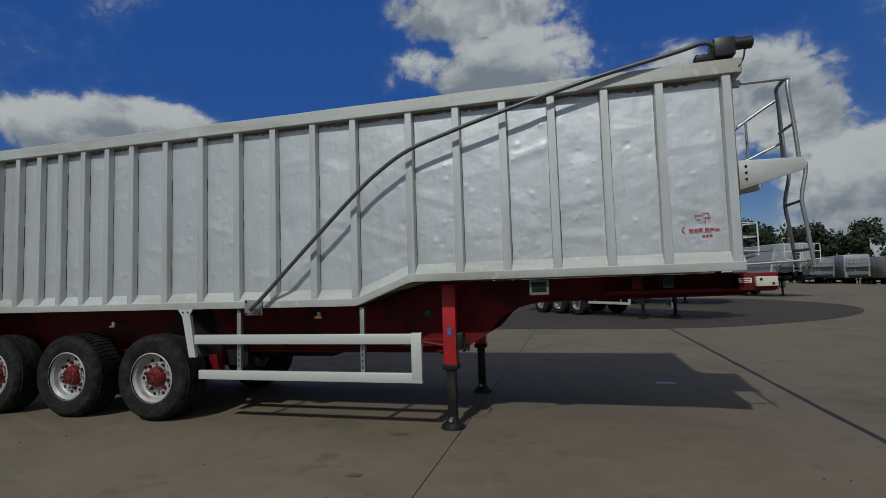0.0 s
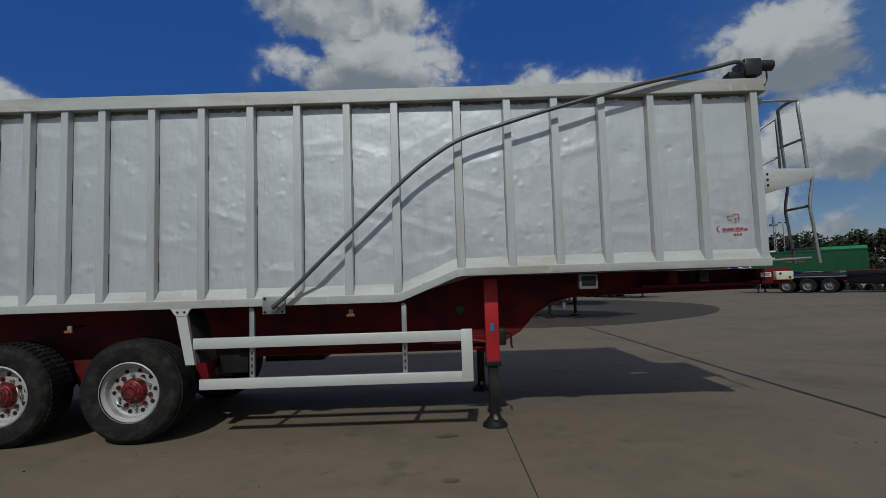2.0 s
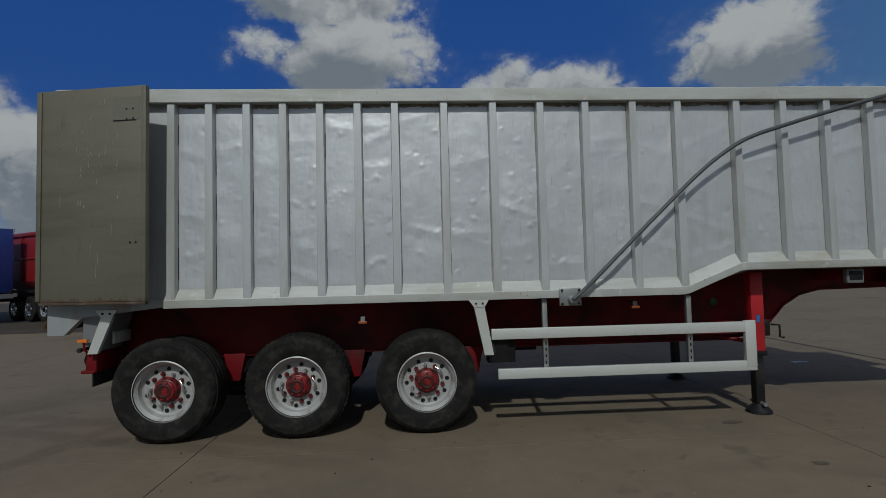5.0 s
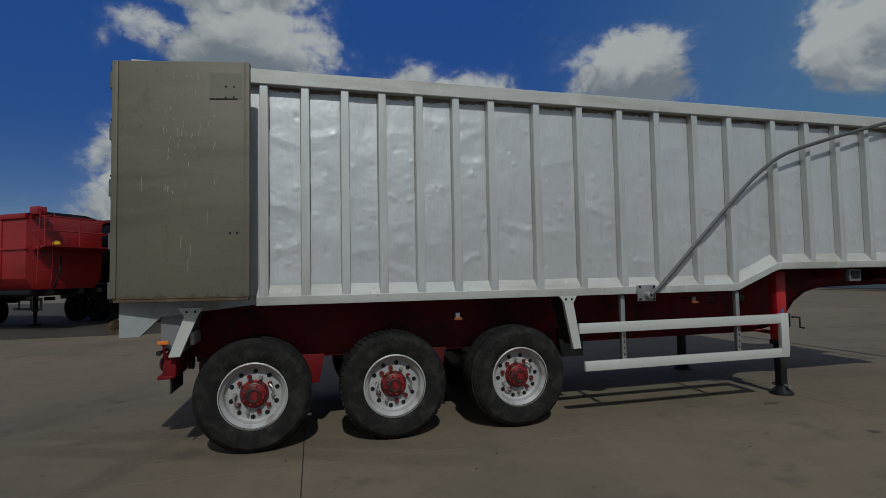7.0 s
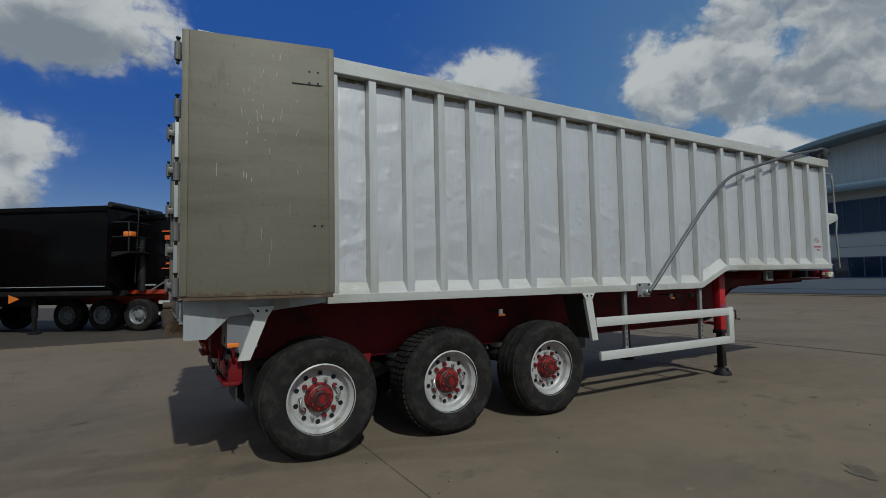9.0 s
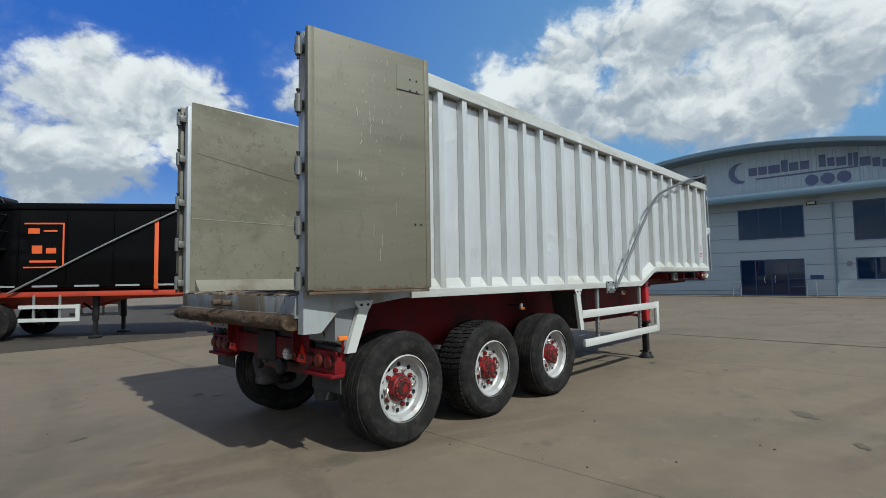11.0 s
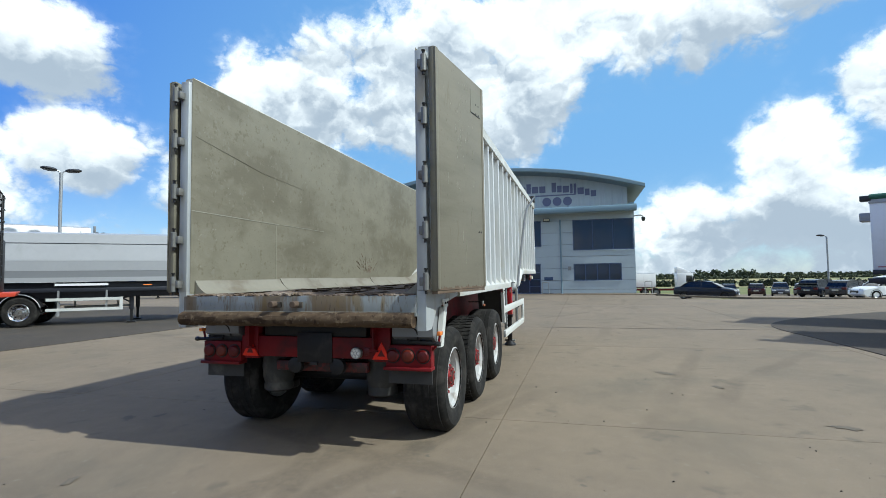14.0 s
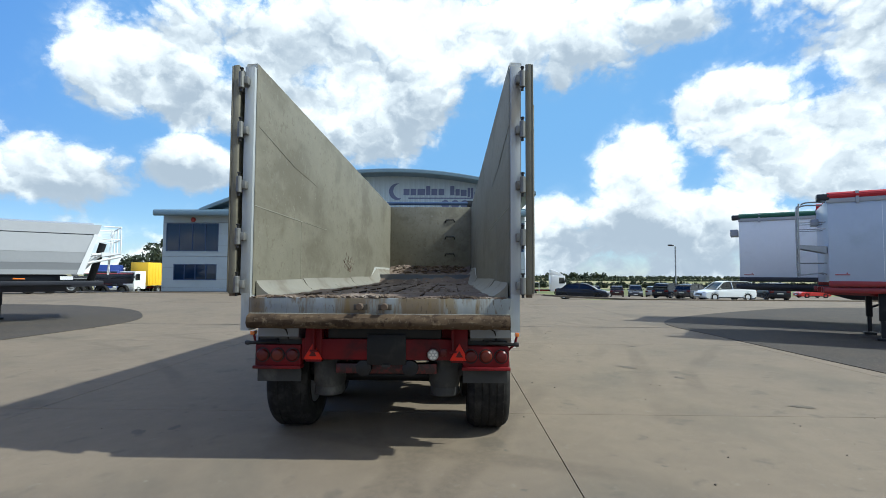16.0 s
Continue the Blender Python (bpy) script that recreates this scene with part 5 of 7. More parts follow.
# decals on the last panel by the headboard; lettering as plain bars
y = SY + 0.078
bm = bmesh.new()
for k in range(14):
    a0, a1 = math.pi * (0.55 + 0.9 * k / 14), math.pi * (0.55 + 0.9 * (k + 1) / 14)
    t0, t1 = 0.010 * math.sin(math.pi * k / 14), 0.010 * math.sin(math.pi * (k + 1) / 14)
    q = [(0.93 + (0.026 + t) * math.cos(a) , 2.045 + (0.026 + t) * math.sin(a)) for a, t in ((a0, 0), (a1, 0), (a1, t1), (a0, t0))]
    bm.faces.new([bm.verts.new((0.98 + (u - 1.03) * 1.25, y, 2.045 + (v - 2.06) * 1.25)) for u, v in q])
for u0, u1, v0, v1 in ((0.945, 0.975, 2.036, 2.052), (0.98, 1.005, 2.034, 2.050), (1.01, 1.04, 2.034, 2.054), (1.055, 1.085, 2.034, 2.054), (1.09, 1.12, 2.033, 2.053), (1.125, 1.155, 2.028, 2.046), (0.94, 1.10, 2.022, 2.026)):
    bm_box(bm, 0.98 + (u0 - 1.03) * 1.25, 0.98 + (u1 - 1.03) * 1.25, y - 0.0015, y, 2.045 + (v0 - 2.06) * 1.25, 2.045 + (v1 - 2.06) * 1.25)
for u in (1.045, 1.070, 1.095):
    bm_lathe(bm, [(0.0135, -0.0015), (0.0135, 0.0)], (0.98 + (u - 1.03) * 1.25, y, 1.963), "y", 12)
for u0, u1, v0, v1 in ((0.99, 1.05, 2.15, 2.155), (1.04, 1.09, 2.165, 2.17), (1.0, 1.03, 2.12, 2.125), (1.05, 1.10, 2.13, 2.135), (1.06, 1.065, 2.09, 2.13), (1.02, 1.06, 2.10, 2.104), (1.085, 1.09, 2.10, 2.16), (0.995, 1.0, 2.13, 2.16)):
    bm_box(bm, 0.98 + (u0 - 1.03) * 1.25, 0.98 + (u1 - 1.03) * 1.25, y - 0.0015, y, 2.045 + (v0 - 2.06) * 1.25, 2.045 + (v1 - 2.06) * 1.25)
tp("maker_decal", bm, DECAL_RED, None, "small worn red maker's decal")

# ---- parked trailers ----
TYRE_S = mesh_of("tyre", lathe([(0.30, 0.03), (0.34, 0.0), (0.47, 0.0), (0.515, 0.03), (0.525, 0.08), (0.525, 0.31), (0.515, 0.36), (0.47, 0.39), (0.30, 0.36), (0.30, 0.03)], (0, 0, 0), "y", 32, False), RUBBER)
RIM_S = {k: mesh_of("rim", lathe([(0.305, 0.0), (0.305, 0.02), (0.28, 0.04), (0.27, 0.10), (0.25, 0.13), (0.16, 0.12), (0.15, 0.06), (0.11, 0.05), (0.10, 0.02), (0.01, 0.02)], (0, 0, 0), "y", 28, False), m) for k, m in (("white", RIM), ("bright", CHROME), ("grey", GREYPAINT), ("dark", BLACK))}
HOLE_S = mesh_of("hand_hole", lathe([(0.025, 0.112), (0.025, 0.128)], (0, 0, 0), "y", 10), BLACK)


def small_wheel(parent, x, y, flip, rim="bright", scale=1.0):
    w = part("wheel", TYRE_S, None, parent)
    w.matrix_basis = pose(x, y, 0.525 * scale, 0, 17 * x, 0 if flip > 0 else 180) @ Matrix.Scale(scale, 4)
    part("rim", RIM_S[rim], None, w)
    for k in range(8):
        h = part("hand_hole", HOLE_S, None, w)
        h.location = (0.205 * math.cos(k * math.pi / 4), 0, 0.205 * math.sin(k * math.pi / 4))


def running_gear(t, length, frame_mat, wheels=(-5.2, -6.5, -7.8), legs=-2.7, rim="bright", guards=False, skirt=True, leg_mat=None):
    """Chassis, axles, landing legs and side guards under a parked trailer; the front is at x = 0."""
    leg_mat = leg_mat or frame_mat
    for y in (-0.5, 0.5):
        part("chassis_beam", prism([(-length + 0.2, 1.30), (-length + 0.2, 0.85), (-3.2, 0.85), (-2.4, 1.08), (-0.1, 1.14), (0.1, 1.20), (0.1, 1.34), (-length, 1.34)], "y", y - 0.05, y + 0.05), frame_mat, t)
    part("side_rail", boxes((-length + 0.1, 0.12, -1.2, -1.1, 1.20, 1.34), bevel=0.01), frame_mat, t)
    part("side_rail", boxes((-length + 0.1, 0.12, 1.1, 1.2, 1.20, 1.34), bevel=0.01), frame_mat, t)
    for x in wheels:
        small_wheel(t, x, -1.24, 1, rim)
        small_wheel(t, x, 1.24, -1, rim)
        part("axle", tube([(x, -1.0, 0.525), (x, 1.0, 0.525)], 0.07, 10), BLACK, t)
        if guards:
            for y0, y1 in ((-1.25, -0.85), (0.85, 1.25)):
                bm = bmesh.new()
                ring = []
                for k in range(11):
                    a = math.radians(15 + 15 * k)
                    c, s = math.cos(a), math.sin(a)
                    ring.append([(x + 0.60 * c, y0, 0.525 + 0.60 * s), (x + 0.60 * c, y1, 0.525 + 0.60 * s), (x + 0.63 * c, y1, 0.525 + 0.63 * s), (x + 0.63 * c, y0, 0.525 + 0.63 * s)])
                bm_rings(bm, ring)
                mg = part("mudguard", bm, BLACK, t)
                bm = bmesh.new()
                yy = y0 - 0.008 if y0 < 0 else y1 + 0.008
                bm_tube(bm, [(x + 0.615 * math.cos(math.radians(15 + 15 * k)), yy, 0.525 + 0.615 * math.sin(math.radians(15 + 15 * k))) for k in range(11)], 0.014, 6)
                part("guard_edge", bm, LIGHTGREY, mg)
    for y in (-0.85, 0.85):
        leg = part("landing_leg", boxes((legs - 0.07, legs + 0.07, y - 0.06, y + 0.06, 0.5, 1.3), bevel=0.01), leg_mat, t)
        part("inner_leg", boxes((legs - 0.045, legs + 0.045, y - 0.045, y + 0.045, 0.08, 0.55)), BLACK, leg)
        part("foot", boxes((legs - 0.14, legs + 0.14, y - 0.12, y + 0.12, 0.012, 0.07), bevel=0.01), BLACK, leg)
    part("leg_brace", tube([(legs, -0.85, 0.75), (legs - 0.6, -0.45, 1.05)], 0.03, 8), BLACK, t)
    if skirt:
        for y in (-1.23, 1.23):
            g = part("side_guard", boxes((max(wheels) + 0.75, legs - 0.25, y - 0.02, y + 0.02, 0.88, 0.98), (max(wheels) + 0.75, legs - 0.25, y - 0.02, y + 0.02, 0.52, 0.62), (legs - 0.33, legs - 0.23, y - 0.024, y + 0.024, 0.52, 0.99)), GUARD, t, "pale side guard bars")
            for x in (max(wheels) + 1.1, legs - 0.75):
                part("guard_post", boxes((x - 0.03, x + 0.03, y - 0.05 if y > 0 else y + 0.02, y - 0.02 if y > 0 else y + 0.05, 0.55, 1.25)), GALV, g)
    part("rear_lamp", boxes((-length + 0.12, -length + 0.2, -1.15, -0.75, 0.8, 0.95), bevel=0.01), RED_LAMP, t)
    part("rear_lamp", boxes((-length + 0.12, -length + 0.2, 0.75, 1.15, 0.8, 0.95), bevel=0.01), RED_LAMP, t)


def headboard_ladder(t, z0, z1, mat, y=-0.2, deck=True):
    for dy in (-0.22, 0.22):
        part("ladder_rail", tube([(0.32, y + dy, 1.55), (0.36, y + dy, z0), (0.42, y + dy, z1 + 0.1), (0.36, y + dy, z1 + 0.2)], 0.018, 6), mat, t)
    for k in range(7):
        z = 1.65 + (z1 - 1.65) * k / 6
        part("ladder_rung", tube([(0.36, y - 0.22, z), (0.36, y + 0.22, z)], 0.014, 6), mat, t)
    if deck:
        part("platform", prism([(0.04, z0 - 0.12), (0.04, z0 + 0.04), (0.62, z0 + 0.04), (0.62, z0)], "y", -1.1, 1.1), mat, t)
        for yy in (-1.1, 0.0, 1.1):
            part("handrail_post", tube([(0.6, yy, z0 + 0.04), (0.6, yy, z0 + 0.95)], 0.024, 6), mat, t)
        part("handrail", tube([(0.06, -1.1, z0 + 0.95), (0.6, -1.1, z0 + 0.95), (0.6, 1.1, z0 + 0.95), (0.06, 1.1, z0 + 0.95)], 0.024, 6), mat, t)
        part("midrail", tube([(0.06, -1.1, z0 + 0.5), (0.6, -1.1, z0 + 0.5), (0.6, 1.1, z0 + 0.5), (0.06, 1.1, z0 + 0.5)], 0.022, 6), mat, t)


def row_place(x, y, turn):
    return Matrix.Translation((x, y, 0.012 if x < 20 else land(x))) @ pose(0, 0, 0, 0, 0, turn)


ROW = "trailers parked on the gravel"


def black_tipper(x, y, label, straps, frame):
    t = thing("parked_tipper", label, "trailer", ROW)
    L, z0, z1 = 9.8, 1.36, (3.78 if straps else 3.93)
    part("body", prism([(-1.25, z0 + 0.1), (-1.1, z0), (1.1, z0), (1.25, z0 + 0.1), (1.25, z1), (-1.25, z1)], "x", -L, 0.0, 0.02), BLACKPAINT, t, "gloss black insulated tipping body")
    for y0 in (-1.262, 1.262):
        for k in range(8 if straps else 0):
            xx = -0.9 - k * 1.2
            part("body_rib", boxes((xx - 0.02, xx + 0.02, y0 - 0.018, y0 + 0.018, z0 + 0.2, z1 - 0.2), bevel=0.006), BLACKPAINT, t)
        part("top_rail", boxes((-L, 0.02, y0 - 0.03, y0 + 0.03, z1 - 0.16, z1 + 0.02), bevel=0.012), BLACKPAINT, t)
        for k in range(9 if straps else 0):
            xx = -0.35 - k * 1.05
            part("reflective_strip", boxes((xx - 0.62, xx, y0 - 0.008, y0 + 0.008, z0 + 0.11, z0 + 0.16)), LIGHTGREY, t)
        if straps:
            part("front_strip", boxes((-0.10, -0.03, y0 - 0.008, y0 + 0.008, z0 + 0.15, z0 + 0.8)), LIGHTGREY, t)
        else:
            part("bottom_strip", boxes((-L, -0.03, y0 - 0.008, y0 + 0.008, z0 + 0.11, z0 + 0.13)), LIGHTGREY, t)
        if straps:
            s = part("ratchet_strap", boxes((-1.02, -0.91, y0 - 0.02, y0 + 0.02, z0 + 0.02, z1 - 0.42), bevel=0.004), ORANGE, t, "orange ratchet strap")
            f = -3.35
            part("sign_frame", prism([(f - 1.0, 3.25), (f, 3.25), (f, 2.0), (f - 1.0, 2.0), (f - 1.0, 2.035), (f - 0.04, 2.035), (f - 0.04, 3.21), (f - 1.0, 3.21)], "y", y0 - 0.008, y0 + 0.008), ORANGE, t)
            for a, b, c, d in ((-0.9, -0.62, 2.95, 3.10), (-0.52, -0.18, 3.0, 3.05), (-0.8, -0.55, 2.40, 2.62), (-0.45, -0.2, 2.40, 2.55), (-0.85, -0.2, 2.15, 2.21)):
                part("sign_bar", boxes((f + a, f + b, y0 - 0.008, y0 + 0.008, c, d)), ORANGE, t, "orange lettering as a plain bar")
        if straps:
            part("sheet_arm", tube([(-4.7, y0 * 1.03, z0 - 0.05), (-3.4, y0 * 1.04, 2.02), (-2.1, y0 * 1.04, 2.74), (-0.9, y0 * 1.04, 3.36), (0.05, y0 * 1.03, z1 + 0.06)], 0.028, 8, 5), GALV, t)
    running_gear(t, L, frame, leg_mat=BLACK, rim="grey" if straps else "dark", skirt=straps)
    if straps:
        headboard_ladder(t, 2.9, 3.8, BLACK)
        for yy in (-0.95, -0.55):
            part("ladder_rail", tube([(0.80, yy, 1.6), (0.80, yy, 3.6), (0.62, yy, 3.8)], 0.018, 6), BLACK, t)
        for k in range(8):
            part("ladder_rung", tube([(0.80, -0.95, 1.7 + 0.26 * k), (0.80, -0.55, 1.7 + 0.26 * k)], 0.014, 6), BLACK, t)
        ram = part("tipping_ram", tube([(0.35, -0.1, 1.3), (0.30, -0.1, 3.0)], 0.13, 16), BLACK, t, "black tipping ram at the headboard")
        part("ram_collar", tube([(0.34, -0.1, 1.75), (0.335, -0.1, 1.9)], 0.16, 16), LIGHTGREY, ram)
        part("headboard_box", boxes((0.04, 0.4, 0.4, 0.9, 1.7, 2.2), bevel=0.02), BLACK, t)
        part("ram_housing", boxes((0.06, 0.80, -0.62, 0.30, 1.34, 2.62), bevel=0.06), BLACK, t)
        part("hose_reel", lathe([(0.10, 0.0), (0.16, 0.02), (0.16, 0.12), (0.10, 0.14)], (0.5, -0.78, 2.1), "y", 18), PLASTIC, t)
        part("nose_beam", prism([(0.0, 1.18), (1.05, 1.24), (1.1, 1.34), (0.0, 1.34)], "y", -0.62, 0.62, 0.01), frame, t)
        for zz in (3.12, 3.42, 3.72):
            part("cage_ring", tube([(0.06, -1.15, zz), (0.62, -1.12, zz), (0.72, -0.9, zz), (0.72, 0.9, zz), (0.62, 1.12, zz), (0.06, 1.15, zz)], 0.02, 6), BLACK, t)
        part("marker_lamp", boxes((0.02, 0.14, -1.24, -1.0, 1.42, 1.62), bevel=0.01), CREAM, t)
    else:
        headboard_ladder(t, 2.5, 3.75, BLACK)
        part("beacon", boxes((0.42, 0.68, -1.12, -0.86, 3.0, 3.16), bevel=0.03), AMBER, t, "yellow marker cap on the headboard rail")
        part("tipping_ram", tube([(0.35, -0.1, 1.3), (0.30, -0.1, 3.0)], 0.13, 16), BLACK, t)
        part("reflector_flag", prism([(-3.2, 1.25), (-2.85, 1.12), (-3.2, 0.98)], "y", -1.26, -1.235), AMBER, t, "yellow triangular flag under the body")
    part("sheet_roll", tube([(0.05, -1.2, z1 + 0.06), (0.05, 1.2, z1 + 0.06)], 0.09, 12), BLACK, t)
    t.matrix_world = row_place(x, y, -37.6 if straps else -35)
    return t


black_tipper(-4.84, 18.48, "gloss black tipping trailer with an orange strap on gravel", True, ORANGE_FRAME)
black_tipper(-9.82, 20.85, "plain gloss black tipping trailer on a black chassis", False, BLACK)


def red_tipper(x, y):
    t = thing("parked_tipper", "red steel tipping trailer with a tubular ladder", "trailer", ROW)
    L = 9.5
    part("body", prism([(-1.0, 1.35), (1.0, 1.35), (1.25, 1.7), (1.25, 3.7), (-1.25, 3.7), (-1.25, 1.7)], "x", -L, 0.0, 0.02), REDPAINT, t, "red half-pipe tipping body")
    for y0 in (-1.265, 1.265):
        part("top_rail", boxes((-L, 0.02, y0 - 0.05, y0 + 0.05, 3.58, 3.74), bevel=0.015), REDPAINT, t)
        part("waist_rail", boxes((-L, 0.05, y0 - 0.03, y0 + 0.03, 2.6, 2.68), bevel=0.01), REDPAINT, t)
        for k in range(5):
            part("body_rib", boxes((-1.2 - 2 * k, -1.06 - 2 * k, y0 - 0.02, y0 + 0.02, 1.7, 3.6), bevel=0.01), REDPAINT, t)
    part("tarpaulin", prism([(-1.24, 3.74), (1.24, 3.74), (0.7, 3.86), (-0.7, 3.86)], "x", -L, -0.1), BLACK, t)
    running_gear(t, L, BLACK, rim="bright")
    headboard_ladder(t, 2.7, 3.6, REDPAINT, y=-0.9)
    bec = part("beacon", lathe([(0.10, 0), (0.12, 0.02), (0.11, 0.10), (0.05, 0.14)], (0.4, -0.6, 2.76), "z", 16), YELLOW, t, "yellow cap on the platform")
    part("sheet_motor", boxes((0.05, 0.4, -1.2, -0.9, 3.7, 3.95), bevel=0.02), REDPAINT, t)
    part("hose", tube([(0.2, -0.5, 1.4), (0.35, -0.45, 2.0), (0.2, -0.3, 2.4)], 0.03, 8, 5), BLACK, t)
    t.matrix_world = row_place(x, y, -32)


red_tipper(-15.45, 20.2)


def blue_trailer(x, y):
    t = thing("curtain_trailer", "blue curtain-sided trailer parked on the gravel", "trailer", ROW)
    part("body", boxes((-10, 0, -1.25, 1.25, 1.25, 3.85), bevel=0.02), BLUEPAINT, t)
    for y0 in (-1.26, 1.26):
        for k in range(9):
            part("curtain_buckle", boxes((-0.6 - 1.1 * k, -0.55 - 1.1 * k, y0 - 0.01, y0 + 0.01, 1.2, 1.5)), BLACK, t)
        part("top_rail", boxes((-10, 0.02, y0 - 0.03, y0 + 0.03, 3.72, 3.88), bevel=0.01), LIGHTGREY, t)
    part("corner_casting", boxes((-0.06, 0.03, -1.28, -1.2, 3.72, 3.9)), GALV, t)
    running_gear(t, 10, BLACK, rim="grey")
    t.matrix_world = row_place(x, y, -32)


blue_trailer(-22.5, 21.0)


def white_tipper(x, y, turn, label, group=ROW):
    t = thing("parked_tipper", label, "trailer", group)
    L, z0, z1 = 10.2, 1.56, 3.28
    # smooth body with a sloping front, banded in white and greys
    def band(a, b, mat, name, w=1.25):
        f0, f1 = -0.5 + 0.5 * (a - z0) / (z1 - z0), -0.5 + 0.5 * (b - z0) / (z1 - z0)
        part(name, prism([(-L, a), (f0, a), (f1, b), (-L, b)], "y", -w, w), mat, t)
    band(z0, z0 + 0.16, LIGHTGREY, "bottom_band")
    band(z0 + 0.16, z0 + 0.40, GREYPAINT, "lower_band", 1.24)
    band(z0 + 0.40, z0 + 0.76, LIGHTGREY, "middle_band", 1.245)
    band(z0 + 0.76, z1 - 0.36, TIPPER_WHITE, "upper_band")
    band(z1 - 0.36, z1 - 0.33, GREYPAINT, "groove", 1.235)
    band(z1 - 0.33, z1, TIPPER_WHITE, "top_band", 1.27)
    for y0 in (-1.262, 1.262):
        part("front_edge", prism([(-0.66, z0), (-0.47, z0), (-0.08, z1 - 0.33), (-0.2, z1 - 0.33)], "y", y0 - 0.012, y0 + 0.012), WHITE, t)
    for yy in (-1.05, 1.05):
        part("platform_brace", tube([(-0.35, yy, 1.95), (0.62, yy, 2.2)], 0.04, 8), WHITE, t)
        part("platform_brace", tube([(-0.25, yy, 2.25), (0.62, yy, 2.3)], 0.04, 8), WHITE, t)
    part("tarpaulin", prism([(-1.2, z1), (1.2, z1), (0.6, z1 + 0.1), (-0.6, z1 + 0.1)], "x", -L, -0.2), LIGHTGREY, t)
    running_gear(t, L, NAVYFRAME, rim="bright", guards=True, wheels=(-6.0, -7.31, -8.62), legs=-2.7)
    headboard_ladder(t, 2.3, 3.0, WHITE)
    for yy in (-1.0, 0.9):
        part("chassis_side", boxes((-L + 0.3, -0.9, yy, yy + 0.1, 0.98, 1.55), bevel=0.01), NAVYFRAME, t)
    part("slope_brace", tube([(-0.7, -0.9, 1.5), (0.05, -0.9, 2.3)], 0.06, 8), WHITE, t)
    part("slope_brace", tube([(-0.7, 0.9, 1.5), (0.05, 0.9, 2.3)], 0.06, 8), WHITE, t)
    part("tipping_ram", tube([(-0.2, 0, 1.3), (0.15, 0, 2.7)], 0.12, 14), BLACK, t)
    part("tool_rail", boxes((-5.0, -3.4, -1.262, -1.202, 1.42, 1.50)), WHITE, t)
    part("marker_box", boxes((-1.1, -0.75, -1.225, -1.202, 1.38, 1.50)), WHITE, t)
    part("marker_box", boxes((-2.3, -2.0, -1.225, -1.202, 1.40, 1.44)), AMBER, t)
    t.matrix_world = row_place(x, y, turn)


NAVYFRAME = material("dark_navy_steel", (0.018, 0.02, 0.028), 0.4, 0.0, 0.15, 10.0)
white_tipper(4.62, 19.47, -50.5, "white and grey smooth-sided tipper on a dark chassis")
white_tipper(13.2, 36.5, -75, "white smooth-sided tipper parked at the island edge")


def box_trailer(x, y, turn, label, mat, L=11.0, z1=4.05, stripe=None, frame=None, group="box trailers parked in the yard"):
    t = thing("box_trailer", label, "trailer", group)
    part("body", boxes((-L, 0, -1.25, 1.25, 1.2, z1), bevel=0.03), mat, t)
    bm = prism([(-1.25, z1), (1.25, z1), (0.9, z1 + 0.08), (0, z1 + 0.12), (-0.9, z1 + 0.08)], "x", -L + 0.05, -0.05)
    part("roof", bm, LIGHTGREY, t)
    for xx in [-0.4 - 1.2 * k for k in range(int(L / 1.2))]:
        for y0 in (-1.258, 1.258):
            part("body_rib", boxes((xx - 0.03, xx + 0.03, y0 - 0.012, y0 + 0.012, 1.3, z1 - 0.1)), mat, t)
    if stripe:
        part("stripe", boxes((-L + 0.3, -0.3, -1.272, -1.268, z1 - 0.42, z1 - 0.33), (0.0, 0.006, -1.1, 1.1, z1 - 0.42, z1 - 0.33)), stripe, t)
    for y0 in (-0.62, 0.62):
        d = part("rear_door", boxes((-L - 0.03, -L - 0.002, y0 - 0.60, y0 + 0.60, 1.3, z1 - 0.08), bevel=0.008), mat, t)
        part("lock_rod", tube([(-L - 0.05, y0 * 0.5, 1.3), (-L - 0.05, y0 * 0.5, z1 - 0.1)], 0.015, 6), GALV, d)
    running_gear(t, L, frame or BLACK, rim="grey", skirt=False)
    if stripe is None and frame is None:
        headboard_ladder(t, 2.5, z1 - 0.2, LIGHTGREY, y=-0.5)
        part("headboard_panel", boxes((0.002, 0.05, -1.05, 1.05, 1.5, z1 - 0.35), bevel=0.01), GREYPAINT, t)
        part("lower_box", boxes((0.02, 0.5, -0.9, 0.9, 1.22, 1.55), bevel=0.02), BLACK, t)
    t.matrix_world = row_place(x, y, turn)


box_trailer(7.7, 29.9, -32, "white box trailer with a red stripe", WHITE, z1=4.3, stripe=DECAL_RED)
for k, (mat, word) in enumerate(((GREYPAINT, "grey"), (LIGHTGREY, "pale grey"), (LIGHTGREY, "pale grey"), (BLUEPAINT, "blue"), (GREYPAINT, "grey"), (BLUEPAINT, "blue"), (GREYPAINT, "grey"))):
    box_trailer(29.0 + 3.5 * k, 72.0 - 1.2 * k + (0.5 if k % 2 else -0.4), -100 + 2 * (k % 3), word + " box trailer in the far row before trees", mat, 10.0, 3.45 + 0.22 * ((k * 5) % 3))


